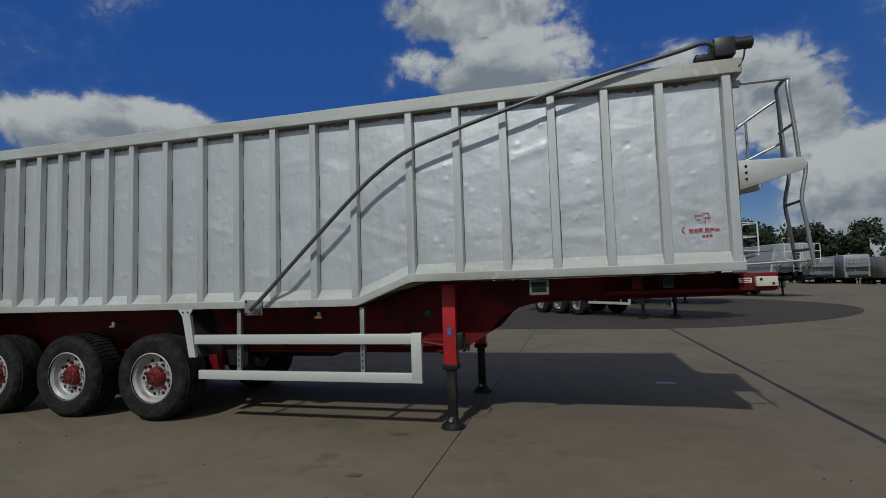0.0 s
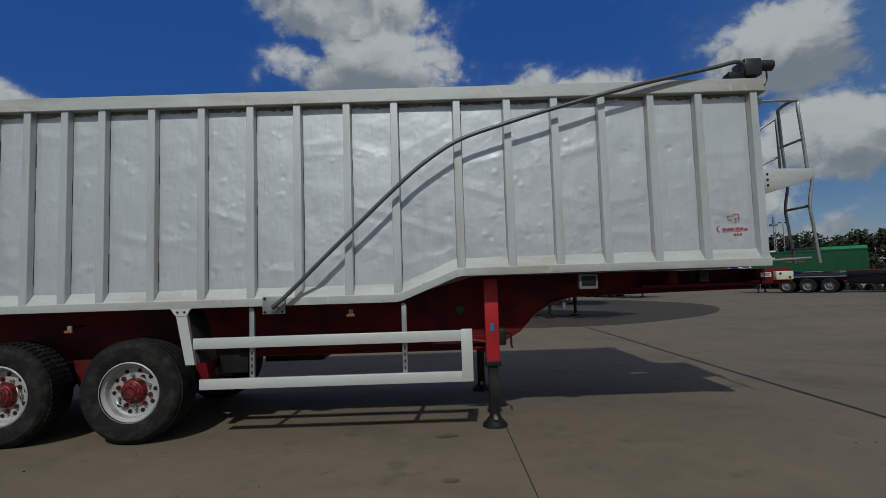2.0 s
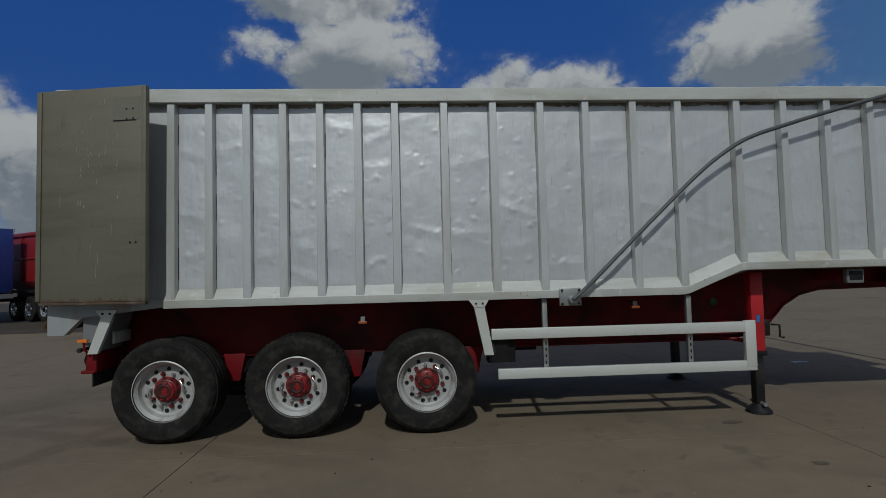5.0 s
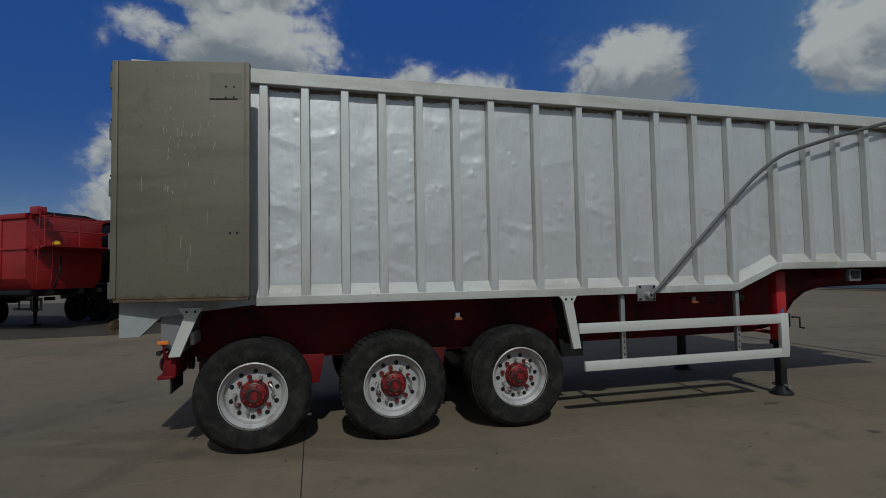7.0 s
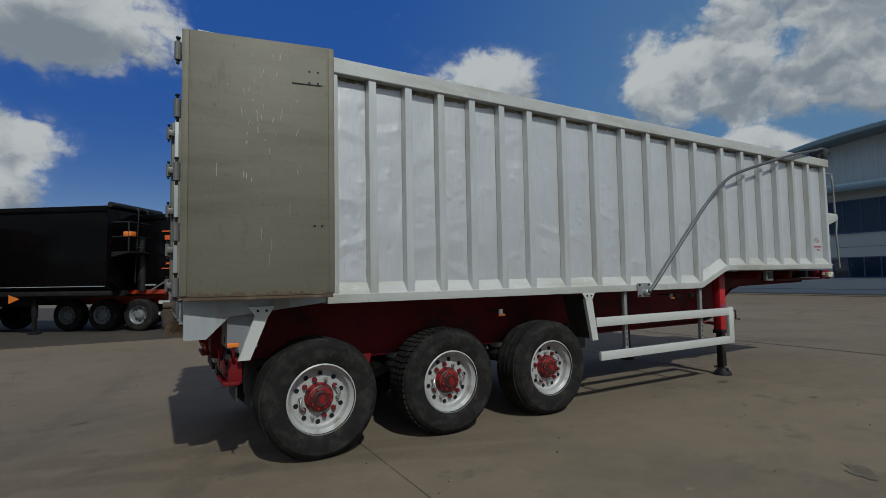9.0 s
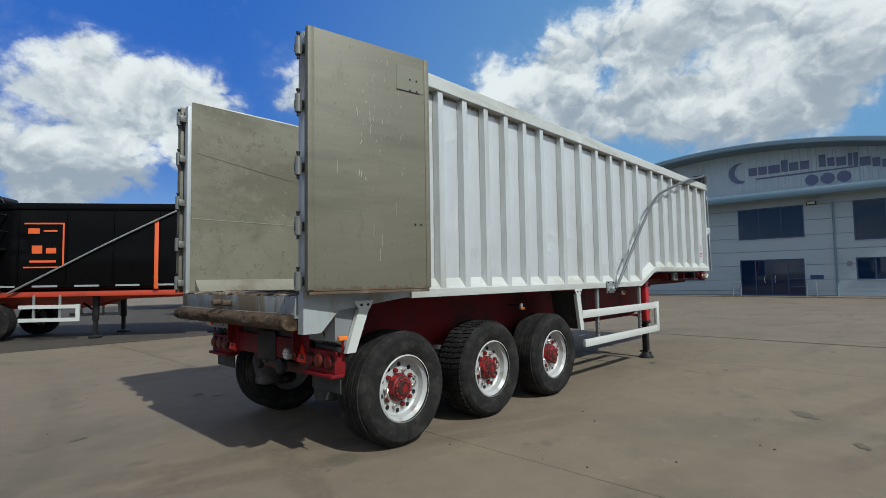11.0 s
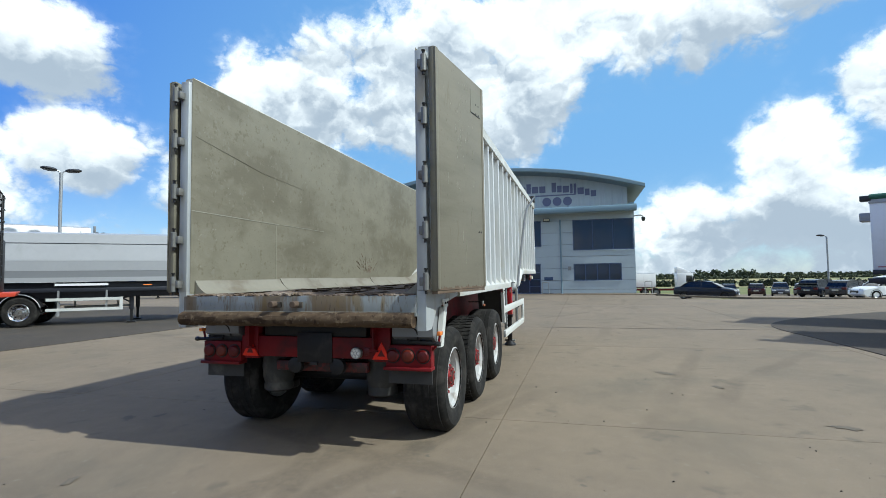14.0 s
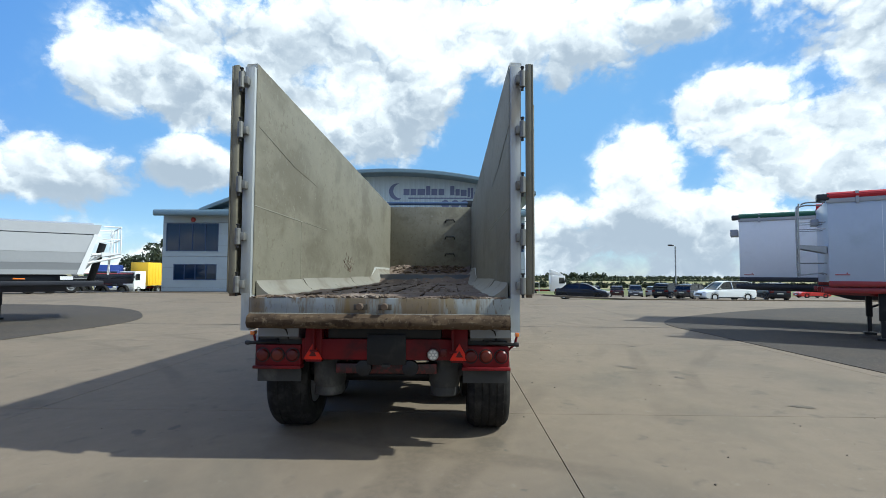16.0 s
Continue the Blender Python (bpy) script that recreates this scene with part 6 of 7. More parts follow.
def green_tipper(x, y, turn):
    t = thing("parked_tipper", "dark green tipping trailer with pale lettering bars", "trailer")
    L, z0, z1 = 9.6, 1.55, 3.55
    part("body", prism([(-L, z0), (-0.4, z0), (0, z1), (-L, z1)], "y", -1.25, 1.25), GREENPAINT, t)
    for y0 in (-1.26, 1.26):
        part("top_rail", boxes((-L, 0, y0 - 0.03, y0 + 0.03, z1 - 0.15, z1 + 0.03), bevel=0.01), GREENPAINT, t)
        for k in range(6):
            part("body_rib", boxes((-L + 0.3 + 1.0 * k, -L + 0.4 + 1.0 * k, y0 - 0.02, y0 + 0.02, z0, z1)), GREENPAINT, t)
        part("sign_bar", boxes(*[(-0.95 - 0.34 * k - 0.24, -0.95 - 0.34 * k, y0 - 0.006, y0 + 0.006, 2.72, 3.02) for k in range(5)]), WHITE, t, "pale lettering as plain bars")
        part("sign_bar", boxes((-5.4, -3.0, y0 - 0.006, y0 + 0.006, 2.8, 2.98), (-4.9, -3.4, y0 - 0.006, y0 + 0.006, 2.5, 2.58)), DECAL_RED, t, "red lettering as plain bars")
    for y0 in (-1.262, 1.262):
        part("front_edge", prism([(-0.66, z0), (-0.47, z0), (-0.08, z1 - 0.33), (-0.2, z1 - 0.33)], "y", y0 - 0.012, y0 + 0.012), WHITE, t)
    for yy in (-1.05, 1.05):
        part("platform_brace", tube([(-0.35, yy, 1.95), (0.62, yy, 2.2)], 0.04, 8), WHITE, t)
        part("platform_brace", tube([(-0.25, yy, 2.25), (0.62, yy, 2.3)], 0.04, 8), WHITE, t)
    part("tarpaulin", prism([(-1.2, z1), (1.2, z1), (0.6, z1 + 0.28), (-0.6, z1 + 0.28)], "x", -L, -6.2), BRIGHT_GREEN, t)
    part("cover", prism([(-0.8, z1), (0.8, z1), (0.4, z1 + 0.2), (-0.4, z1 + 0.2)], "x", -2.6, -0.9), WHITE, t)
    running_gear(t, L, BLACK, rim="grey", wheels=(-4.0, -5.3, -6.6), legs=-1.9)
    t.matrix_world = Matrix.Translation((x, y, 0)) @ pose(0, 0, 0, 0, 0, turn)


green_tipper(29.5, 52.5, 144)


# white paint with the blue shade of the trailer's side put into its colour
SHADE_BLUE = material("shaded_white_paint", (0.42, 0.48, 0.56), 0.3, 0.0, 0.06, 3.0, (0.36, 0.41, 0.47), 0.8, 0.5, 0.7)


def walking_floor(x, y, tarp, label, frame):
    t = thing("walking_floor_trailer", label, "trailer", "white trailers with rolled sheets")
    L, z0, z1 = 12.0, (1.55 if tarp is GREENTARP else 1.47), 3.64
    paint = SHADE_BLUE if tarp is REDTARP else WHITE
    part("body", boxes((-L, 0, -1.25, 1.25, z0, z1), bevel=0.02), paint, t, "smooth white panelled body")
    for y0 in (-1.258, 1.258):
        for k in range(10):
            part("panel_joint", boxes((-1.1 - 1.1 * k, -1.092 - 1.1 * k, y0 - 0.003, y0 + 0.003, z0 + 0.1, z1 - 0.08)), WHITE, t)
        part("top_rail", boxes((-L, 0.02, y0 - 0.02, y0 + 0.02, z1 - 0.10, z1 + 0.02), bevel=0.008), LIGHTGREY, t)
        part("bottom_rail", boxes((-L, 0.01, y0 - 0.02, y0 + 0.02, z0 - 0.10, z0 + 0.04), bevel=0.008), frame, t)
        part("maker_decal", boxes((-0.42, -0.12, y0 - 0.006, y0 + 0.006, 1.66, 1.685), (-0.38, -0.35, y0 - 0.007, y0 + 0.007, 1.70, 1.73)), DECAL_RED, t)
        for k in range(4):
            part("sheet_strap", boxes((-0.65 - 2.6 * k, -0.58 - 2.6 * k, y0 - 0.04, y0 + 0.04, z1 - 0.14, z1 + 0.18)), LIGHTGREY, t)
        part("rolled_sheet", tube([(-L, y0 * 0.96, z1 + 0.08), (0.0, y0 * 0.96, z1 + 0.08)], 0.10, 12), tarp, t, "rolled tarpaulin along the top edge")
    part("sheet", boxes((-L, -0.02, -1.1, 1.1, z1, z1 + 0.05)), tarp, t)
    running_gear(t, L, frame, wheels=(-8.0, -9.3, -10.6), legs=-1.1 if tarp is REDTARP else -4.6, rim="white", leg_mat=BLACK, skirt=False)
    if tarp is REDTARP:
        part("platform", prism([(0.03, 2.24), (0.03, 2.42), (0.62, 2.47), (0.62, 2.38)], "y", 0.45, 1.15), GALV, t)
        for yy in (0.45, 1.12):
            part("handrail", tube([(0.03, yy, 3.58), (0.40, yy, 3.60), (0.56, yy, 3.55), (0.62, yy, 3.40), (0.62, yy, 1.62)], 0.022, 8, 2), GALV, t)
            for z in (3.06, 2.88, 1.98):
                part("side_rail", tube([(0.03, yy, z), (0.62, yy, z)], 0.014, 6), GALV, t)
            part("bracket", tube([(0.03, yy, 1.68), (0.12, yy, 1.72), (0.62, yy, 1.66)], 0.02, 6), GALV, t)
        for z in (1.72, 1.98, 2.2):
            part("step", tube([(0.62, 0.45, z), (0.62, 1.12, z)], 0.016, 6), GALV, t)
    part("sheet_gear", boxes((0.02, 0.28, 0.4, 0.95, 3.05, 3.3) if tarp is GREENTARP else (0.02, 0.2, -0.9, -0.5, 3.1, 3.3), bevel=0.02), LIGHTGREY, t)
    part("gear_head", boxes((-0.05, 0.22, 1.0, 1.3, 3.62, 3.78), bevel=0.02), PLASTIC, t)
    t.matrix_world = row_place(x, y, 60)


walking_floor(5.5, -4.35, GREENTARP, "white walking-floor trailer with a rolled green sheet", NAVYFRAME)
walking_floor(0.75, -3.98, REDTARP, "white walking-floor trailer with a rolled red sheet", REDPAINT)


# ---- cars and lorries ----
def car(label, paint, x, y, turn, kind="saloon", group="cars parked by the office"):
    """The nose points along +x before turning."""
    t = thing("car", label, "car", group)
    L, W, H = {"saloon": (4.6, 1.8, 1.44), "hatch": (4.1, 1.75, 1.50), "estate": (4.5, 1.82, 1.62)}[kind]
    h = L / 2
    deck = 1.0 if kind == "saloon" else 0.97
    top = smooth_path([(-h, 0, 0.55), (-h + 0.03, 0, 0.86), (-h + 0.22, 0, deck - 0.02), (-h + 0.9, 0, deck), (0.2, 0, 0.965), (h * 0.42, 0, 0.935), (h - 0.55, 0, 0.84), (h - 0.12, 0, 0.70), (h, 0, 0.52)], 3)
    low = [(p.x, p.z) for p in top] + [(h - 0.01, 0.34), (h - 0.18, 0.21), (-h + 0.2, 0.23), (-h + 0.02, 0.36)]
    bm = bmesh.new()
    rings = []
    for yy, s, dz in ((-W / 2, 0.95, 0.10), (-W / 2 + 0.03, 0.975, 0.045), (-W / 2 + 0.13, 0.995, 0.0), (0, 1.01, 0.0), (W / 2 - 0.13, 0.995, 0.0), (W / 2 - 0.03, 0.975, 0.045), (W / 2, 0.95, 0.10)):
        rings.append([(a * s, yy, b - dz * max(0.0, min(1.0, (b - 0.6) / 0.3))) for a, b in low])
    bm_rings(bm, rings)
    part("body", bm, paint, t)
    tail = {"saloon": (-h + 0.55, -h + 1.15), "hatch": (-h + 0.12, -h + 0.5), "estate": (-h + 0.08, -h + 0.35)}[kind]
    def cabin(inset, z1, grow):
        line = smooth_path([(tail[0] - grow, 0, 0.95), ((tail[0] + tail[1]) / 2 - 0.03, 0, (0.95 + z1) / 2 + 0.03), (tail[1], 0, z1 - 0.055), (tail[1] + 0.5, 0, z1 - 0.004), (0.0, 0, z1), (0.45, 0, z1 - 0.075), (h * 0.40, 0, 1.16), (h * 0.55 + grow, 0, 0.94)], 3)
        a = [(p.x, p.z) for p in line]
        b = bmesh.new()
        bm_rings(b, [[(p, -W / 2 + inset + (q - 0.94) * 0.32, q) for p, q in a], [(p, W / 2 - inset - (q - 0.94) * 0.32, q) for p, q in a]])
        return b
    part("glasshouse", cabin(0.07, H - 0.02, -0.02), CARGLASS, t, "dark tinted windows")
    over = smooth_path([(tail[1] - 0.06, 0, H - 0.09), (tail[1] + 0.5, 0, H - 0.002), (0.0, 0, H + 0.004), (0.50, 0, H - 0.085)], 4)
    roof = [(p.x, p.z) for p in over] + [(p.x, p.z - 0.05) for p in over[::-1]]
    w2 = W / 2 - 0.07 - (H - 1.0) * 0.32 + 0.012
    part("roof", prism(roof, "y", -w2, w2), paint, t)
    for yy in (-1, 1):
        for p0, p1 in (((0.52, H - 0.09), (h * 0.55, 0.94)), ((tail[1] + 0.02, H - 0.07), (tail[0], 0.95)), ((-0.15, H - 0.05), (-0.2, 0.95))):
            a = Vector((p0[0], yy * (W / 2 - 0.06 - (p0[1] - 0.94) * 0.32), p0[1]))
            b = Vector((p1[0], yy * (W / 2 - 0.06), p1[1]))
            part("pillar", tube([a, b], 0.035, 6), paint, t)
        for xx in (h - 0.85, -h + 0.82):
            w = part("wheel", TYRE_S, None, t)
            w.matrix_basis = Matrix.Translation((xx, yy * (W / 2 + 0.01), 0.315)) @ pose(0, 0, 0, 0, 0, 0 if yy < 0 else 180) @ Matrix.Diagonal((0.6, 0.55, 0.6, 1))
            part("rim", RIM_S["bright"], None, w)
            part("wheel_arch", lathe([(0.36, -0.02), (0.36, 0.02), (0.33, 0.02), (0.33, -0.02)], (xx, yy * (W / 2 - 0.012), 0.33), "y", 24, False), PLASTIC, t)
        part("headlamp", boxes((h - 0.28, h - 0.06, yy * 0.62 - 0.18, yy * 0.62 + 0.18, 0.60, 0.74), bevel=0.03), LAMP_WHITE, t)
        part("tail_lamp", boxes((-h - 0.015, -h + 0.12, yy * 0.68 - 0.17, yy * 0.68 + 0.17, 0.70, 0.90), bevel=0.03), RED_LAMP, t)
        part("mirror", boxes((h * 0.42, h * 0.42 + 0.12, yy * (W / 2 + 0.08) - 0.08, yy * (W / 2 + 0.08) + 0.08, 0.96, 1.08), bevel=0.03), paint, t)
        part("sill", boxes((-h + 1.2, h - 1.2, yy * (W / 2 - 0.02) - 0.03, yy * (W / 2 - 0.02) + 0.03, 0.22, 0.32), bevel=0.01), PLASTIC, t)
    part("grille", boxes((h - 0.02, h + 0.03, -0.45, 0.45, 0.42, 0.60), bevel=0.01), PLASTIC, t)
    part("number_plate", boxes((-h - 0.04, -h - 0.02, -0.26, 0.26, 0.60, 0.71)), CREAM, t)
    part("number_plate", boxes((h + 0.03, h + 0.045, -0.26, 0.26, 0.36, 0.47)), WHITE, t)
    t.matrix_world = Matrix.Translation((x, y, land(x) + 0.02 if x > 20 else 0.0)) @ pose(0, 0, 0, 0, 0, turn)
    return t


car("dark navy saloon parked beside the verge", NAVY, 32.0, -5.2, -113, "saloon")
car("dark blue hatchback facing the yard in the car park", NAVY, 58.8, -13.6, 172, "hatch")
car("dark red hatchback seen from its tail", BROWNCAR, 56.4, -16.1, -19, "hatch")
car("dark grey estate car facing the yard", GREYCAR, 56.4, -18.6, 162, "estate")
car("silver hatchback in the car park", SILVER, 58.4, -21.9, -28, "hatch")
car("black estate car angled across the car park", NAVY, 41.4, -16.9, -48, "estate")
car("dark grey hatchback angled across the car park", GREYCAR, 38.4, -18.0, -55, "hatch")
car("white estate car standing along the grass verge", WHITE, 29.4, -16.4, 95, "estate")
car("black estate car behind the verge", NAVY, 34.4, -23.2, -10, "estate")
car("red hatchback far behind the verge", REDCAR, 56.4, -42.5, 88, "hatch")


def lorry(label, x, y, turn, cab, load, load_z=3.4):
    t = thing("lorry", label, "lorry")
    part("cab", prism([(0.0, 0.7), (2.1, 0.7), (2.2, 1.2), (2.12, 1.9), (1.95, 3.0), (0.0, 3.0)], "y", -1.22, 1.22, 0.04), cab, t)
    part("windscreen", prism([(2.155, 1.75), (1.985, 2.85), (1.95, 2.85), (2.12, 1.75)], "y", -1.1, 1.1), CARGLASS, t)
    for y0 in (-1.225, 1.225):
        part("side_window", prism([(1.1, 1.85), (1.95, 1.85), (1.85, 2.7), (1.1, 2.7)], "y", y0 - 0.01, y0 + 0.01), CARGLASS, t)
        part("headlamp", boxes((2.12, 2.24, y0 * 0.75 - 0.2, y0 * 0.75 + 0.2, 0.85, 1.02), bevel=0.02), LAMP_WHITE, t)
        part("mirror", boxes((1.9, 2.05, y0 * 1.1 - 0.06, y0 * 1.1 + 0.06, 2.0, 2.6), bevel=0.02), PLASTIC, t)
    if not load:
        part("fairing", prism([(0.0, 3.0), (1.8, 3.0), (0.9, 3.6), (0.1, 3.85), (0.0, 3.85)], "y", -1.1, 1.1, 0.04), cab, t)
    part("bumper", boxes((1.9, 2.3, -1.2, 1.2, 0.4, 0.8), bevel=0.05), GREYPAINT, t)
    part("chassis_frame", boxes((-5.5, 1.0, -0.45, 0.45, 0.7, 0.95), bevel=0.02), RED_SHADE, t)
    for xx in (1.3, -2.6, -4.0):
        small_wheel(t, xx, -1.22, 1, "grey")
        small_wheel(t, xx, 1.22, -1, "grey")
    if load:
        part("container", boxes((-5.8, -0.4, -1.25, 1.25, 1.1, load_z), bevel=0.03), load, t)
        for k in range(9):
            for y0 in (-1.26, 1.26):
                part("container_rib", boxes((-5.6 + 0.6 * k, -5.5 + 0.6 * k, y0 - 0.02, y0 + 0.02, 1.15, load_z - 0.05)), load, t)
    t.matrix_world = Matrix.Translation((x, y, land(x) + 0.02)) @ pose(0, 0, 0, 0, 0, turn)



def skeletal_trailer(x, y, turn, label):
    """A low bare chassis: two beams, cross members, bolsters and three axles."""
    t = thing("skeletal_trailer", label, "trailer")
    L = 8.6
    for yy in (-0.5, 0.4):
        part("main_beam", prism([(0, 1.05), (-L, 0.95), (-L, 1.18), (-2.2, 1.22), (0, 1.22)], "y", yy, yy + 0.1, 0.006), NAVYFRAME, t)
    for k in range(5):
        part("bolster", boxes((-0.25 - 2.0 * k, -0.05 - 2.0 * k, -1.2, 1.2, 1.20, 1.34), bevel=0.01), REDPAINT if k % 2 else NAVYFRAME, t)
    for yy in (-1.2, 1.16):
        part("side_rail", boxes((-L, -0.1, yy, yy + 0.05, 1.16, 1.26), bevel=0.006), REDPAINT, t)
        part("mudguard", tube([(-2.4, yy * 0.9, 1.02), (-3.0, yy * 0.9, 1.12), (-5.6, yy * 0.9, 1.12), (-6.3, yy * 0.9, 1.0)], 0.03, 6), BLACK, t)
    for xx in (-3.0, -4.4, -5.8, -0.7, -8.0):
        part("axle", tube([(xx, -0.9, 0.52), (xx, 0.9, 0.52)], 0.07, 10), BLACK, t)
        for yy, flip in ((-1.2, False), (1.2, True)):
            small_wheel(t, xx, yy, flip, "grey")
    t.matrix_world = row_place(x, y, turn)


skeletal_trailer(33.6, 46.6, 90, "low bare chassis trailer in navy and red beside the yard")
lorry("white lorry tractor unit with a roof fairing", 61.0, -7.8, -92, WHITE, None)
box_trailer(63.0, -5.4, -90, "long white box trailer behind the office", WHITE, 11.0, 3.1, frame=RED_SHADE)
lorry("white lorry carrying a yellow container body", 52.6, 48.4, 176, WHITE, YELLOW, 4.2)
lorry("dark blue lorry with a blue body", 49.5, 50.2, -150, BLUEPAINT, BLUEPAINT, 3.7)
flat = thing("flat_trailer", "low dark flat trailer with a raised neck", "trailer")
part("deck", boxes((-9.6, -0.1, -1.2, 1.2, 1.08, 1.25), bevel=0.02), NAVYFRAME, flat)
part("deck_edge", boxes((-9.6, -3.2, -1.225, -1.2, 1.15, 1.2)), LIGHTGREY, flat)
part("raised_neck", boxes((-3.2, 0.0, -1.2, 1.2, 0.72, 1.52), bevel=0.03), NAVY, flat)
part("neck_edge", boxes((-3.3, 0.0, -1.22, 1.22, 1.52, 1.57), bevel=0.01), REDPAINT, flat)
running_gear(flat, 9.6, NAVYFRAME, rim="grey", wheels=(-4.2, -5.5, -6.8), legs=-8.8, skirt=False)
flat.matrix_world = Matrix.Translation((29.3, 34.2, 0)) @ pose(0, 0, 0, 0, 0, -48)


# ---- the office ----
def office():
    X, y0, y1 = 29.0, 0.40, 31.3
    holes = [(0.47, 5.10, 3.53, 6.00), (1.42, 5.10, 1.08, 2.45), (7.72, 11.45, 0.06, 2.50), (7.62, 11.45, 3.90, 6.03), (26.5, 31.05, 3.49, 5.90), (26.6, 30.34, 1.03, 2.41), (19.5, 23.5, 3.9, 6.03), (19.7, 23.4, 1.1, 2.42), (13.6, 17.4, 3.9, 6.03), (13.8, 17.2, 1.1, 2.42)]
    bands = [0.0, 0.38, 1.12, 2.08, 3.05, 4.02, 5.0, 5.97, 6.6]
    ys = sorted({y0, y1, *[v for h in holes for v in h[:2]]})
    cells = []
    for za, zb in zip(bands, bands[1:]):
        zs = sorted({za + 0.012, zb - 0.012, *[v for h in holes for v in h[2:] if za + 0.012 < v < zb - 0.012]})
        for a, b in zip(zs, zs[1:]):
            for c, d in zip(ys, ys[1:]):
                m, k = (c + d) / 2, (a + b) / 2
                if not any(h[0] < m < h[1] and h[2] < k < h[3] for h in holes):
                    cells.append((X, X + 0.12, c, d, a, b))
    house = thing("office_building", "two-storey grey clad office with a curved blue-grey roof", "building", at=(X, 17, 0))
    move = Matrix.Translation((-X, -17, 0))

    def hp(name, b, mat, parent=None, label=""):
        ob = part(name, b, mat, parent or house, label)
        if parent is None:
            ob.matrix_parent_inverse = move
        return ob
    for c in cells:
        hp("cladding_panel", boxes(c), CLAD)
    b2 = bmesh.new()
    for c, d in zip(ys, ys[1:]):
        zs = sorted({0.0, 6.6, *[v for h in holes for v in h[2:]]})
        for a, b in zip(zs, zs[1:]):
            m, k = (c + d) / 2, (a + b) / 2
            if not any(h[0] < m < h[1] and h[2] < k < h[3] for h in holes):
                bm_box(b2, X + 0.11, X + 0.3, c, d, a, b)
    hp("inner_wall", b2, GREYPAINT)
    hp("side_wall", boxes((X + 0.003, 60, y0 - 0.02, y0 - 0.004, 0, 6.6)), CLAD)
    hp("inner_side", boxes((X + 0.32, 59.8, y0 + 0.02, y0 + 0.2, 0, 6.5)), DARK_ROOM)
    hp("side_wall", boxes((X + 0.003, 60, y1 + 0.004, y1 + 0.02, 0, 6.6)), CLAD)
    hp("inner_side", boxes((X + 0.32, 59.8, y1 - 0.2, y1 - 0.02, 0, 6.5)), DARK_ROOM)
    hp("back_wall", boxes((59.8, 60, y0, y1, 0, 6.6)), CLAD)
    hp("inner_floor", boxes((X + 0.3, 59, y0 + 0.3, y1 - 0.3, 2.8, 3.05)), DARK_ROOM)
    hp("partition", boxes((X + 5, X + 5.1, y0 + 0.3, y1 - 0.3, 0.0, 6.5)), DARK_ROOM)
    # windows
    for i, (a, b, c, d) in enumerate(holes):
        w = 0.07
        f = bmesh.new()
        rect = [[(xx, p, q) for p, q in ((a + e, c + e), (b - e, c + e), (b - e, d - e), (a + e, d - e))] for xx, e in ((X + 0.02, 0.0), (X + 0.02, w), (X + 0.10, w), (X + 0.10, 0.0), (X + 0.02, 0.0))]
        bm_rings(f, rect, True, False)
        n = {0: 3, 1: 4, 2: 4, 3: 3}.get(i, 4)
        win = hp("entrance" if i == 2 else "window", f, FRAME_BLUE, None, "dark blue framed glass doors" if i == 2 else "tinted window in a dark blue frame")
        for k in range(1, n):
            yy = a + (b - a) * k / n
            part("mullion", boxes((X + 0.022, X + 0.098, yy - w / 2, yy + w / 2, c + w, d - w)), FRAME_BLUE, win)
        for k in range(n):
            p = boxes((X + 0.05, X + 0.062, a + (b - a) * k / n + 0.03, a + (b - a) * (k + 1) / n - 0.03, c + 0.06, d - 0.06))
            ob = part("pane", p, WIN, win)
        if i == 2:
            for yy in (9.35, 9.95):
                part("door_handle", tube([(X - 0.02, yy, 0.9), (X - 0.06, yy + 0.05, 1.15), (X - 0.02, yy, 1.4)], 0.02, 8, 4), CHROME, win)
            for zz in (0.65, 1.2, 1.8):
                part("glazing_bar", boxes((X + 0.03, X + 0.09, 7.8, 8.62, zz - 0.03, zz + 0.03)), FRAME_BLUE, win)
        else:
            part("sill", boxes((X - 0.05, X + 0.03, a - 0.05, b + 0.05, c - 0.05, c), bevel=0.008), CLAD, win)
    # canopy
    prof = [(X - 1.3, 6.40), (X - 1.42, 6.48), (X - 1.46, 6.66), (X - 1.42, 6.84), (X - 1.3, 6.93), (X - 1.1, 6.97), (X + 0.5, 6.99), (X + 0.5, 6.58), (X - 1.0, 6.55)]
    hp("canopy", prism(prof, "y", y0 - 0.1, y1 + 0.1), TRIM_BLUE, None, "rounded blue-grey canopy edge")
    # gable under the arched roof
    def arch(y):
        return 10.28 - 0.0132 * (y - 11.6) ** 2
    n = 60
    ys2 = [y0 + 0.4 + 25.9 * k / n for k in range(n + 1)]
    g = bmesh.new()
    line = []
    for a, b in zip(ys2, ys2[1:]):
        e = b - a
        line += [(a, 0.0), (a + 0.55 * e, 0.0), (a + 0.62 * e, 0.03), (a + 0.93 * e, 0.03)]
    bm_rings(g, [[(X + 0.4 + dx, y, 6.95) for y, dx in line], [(X + 0.4 + dx, y, arch(y) - 0.2) for y, dx in line]], False, False)
    hp("gable", g, CLAD_TOP, None, "vertically profiled pale gable cladding")
    hp("gable_backing", prism([(y, arch(y) - 0.25) for y in ys2] + [(y0 + 26.2, 6.75), (y0 + 0.4, 6.75)], "x", X + 0.45, X + 0.6), CLAD)
    r = bmesh.new()
    rings = []
    for x in (X - 1.35, X - 1.3, 61):
        grow = 0.0 if x > X - 1.32 else -0.06
        ys3 = [y0 - 0.75 + 27.95 * k / 48 for k in range(49)]
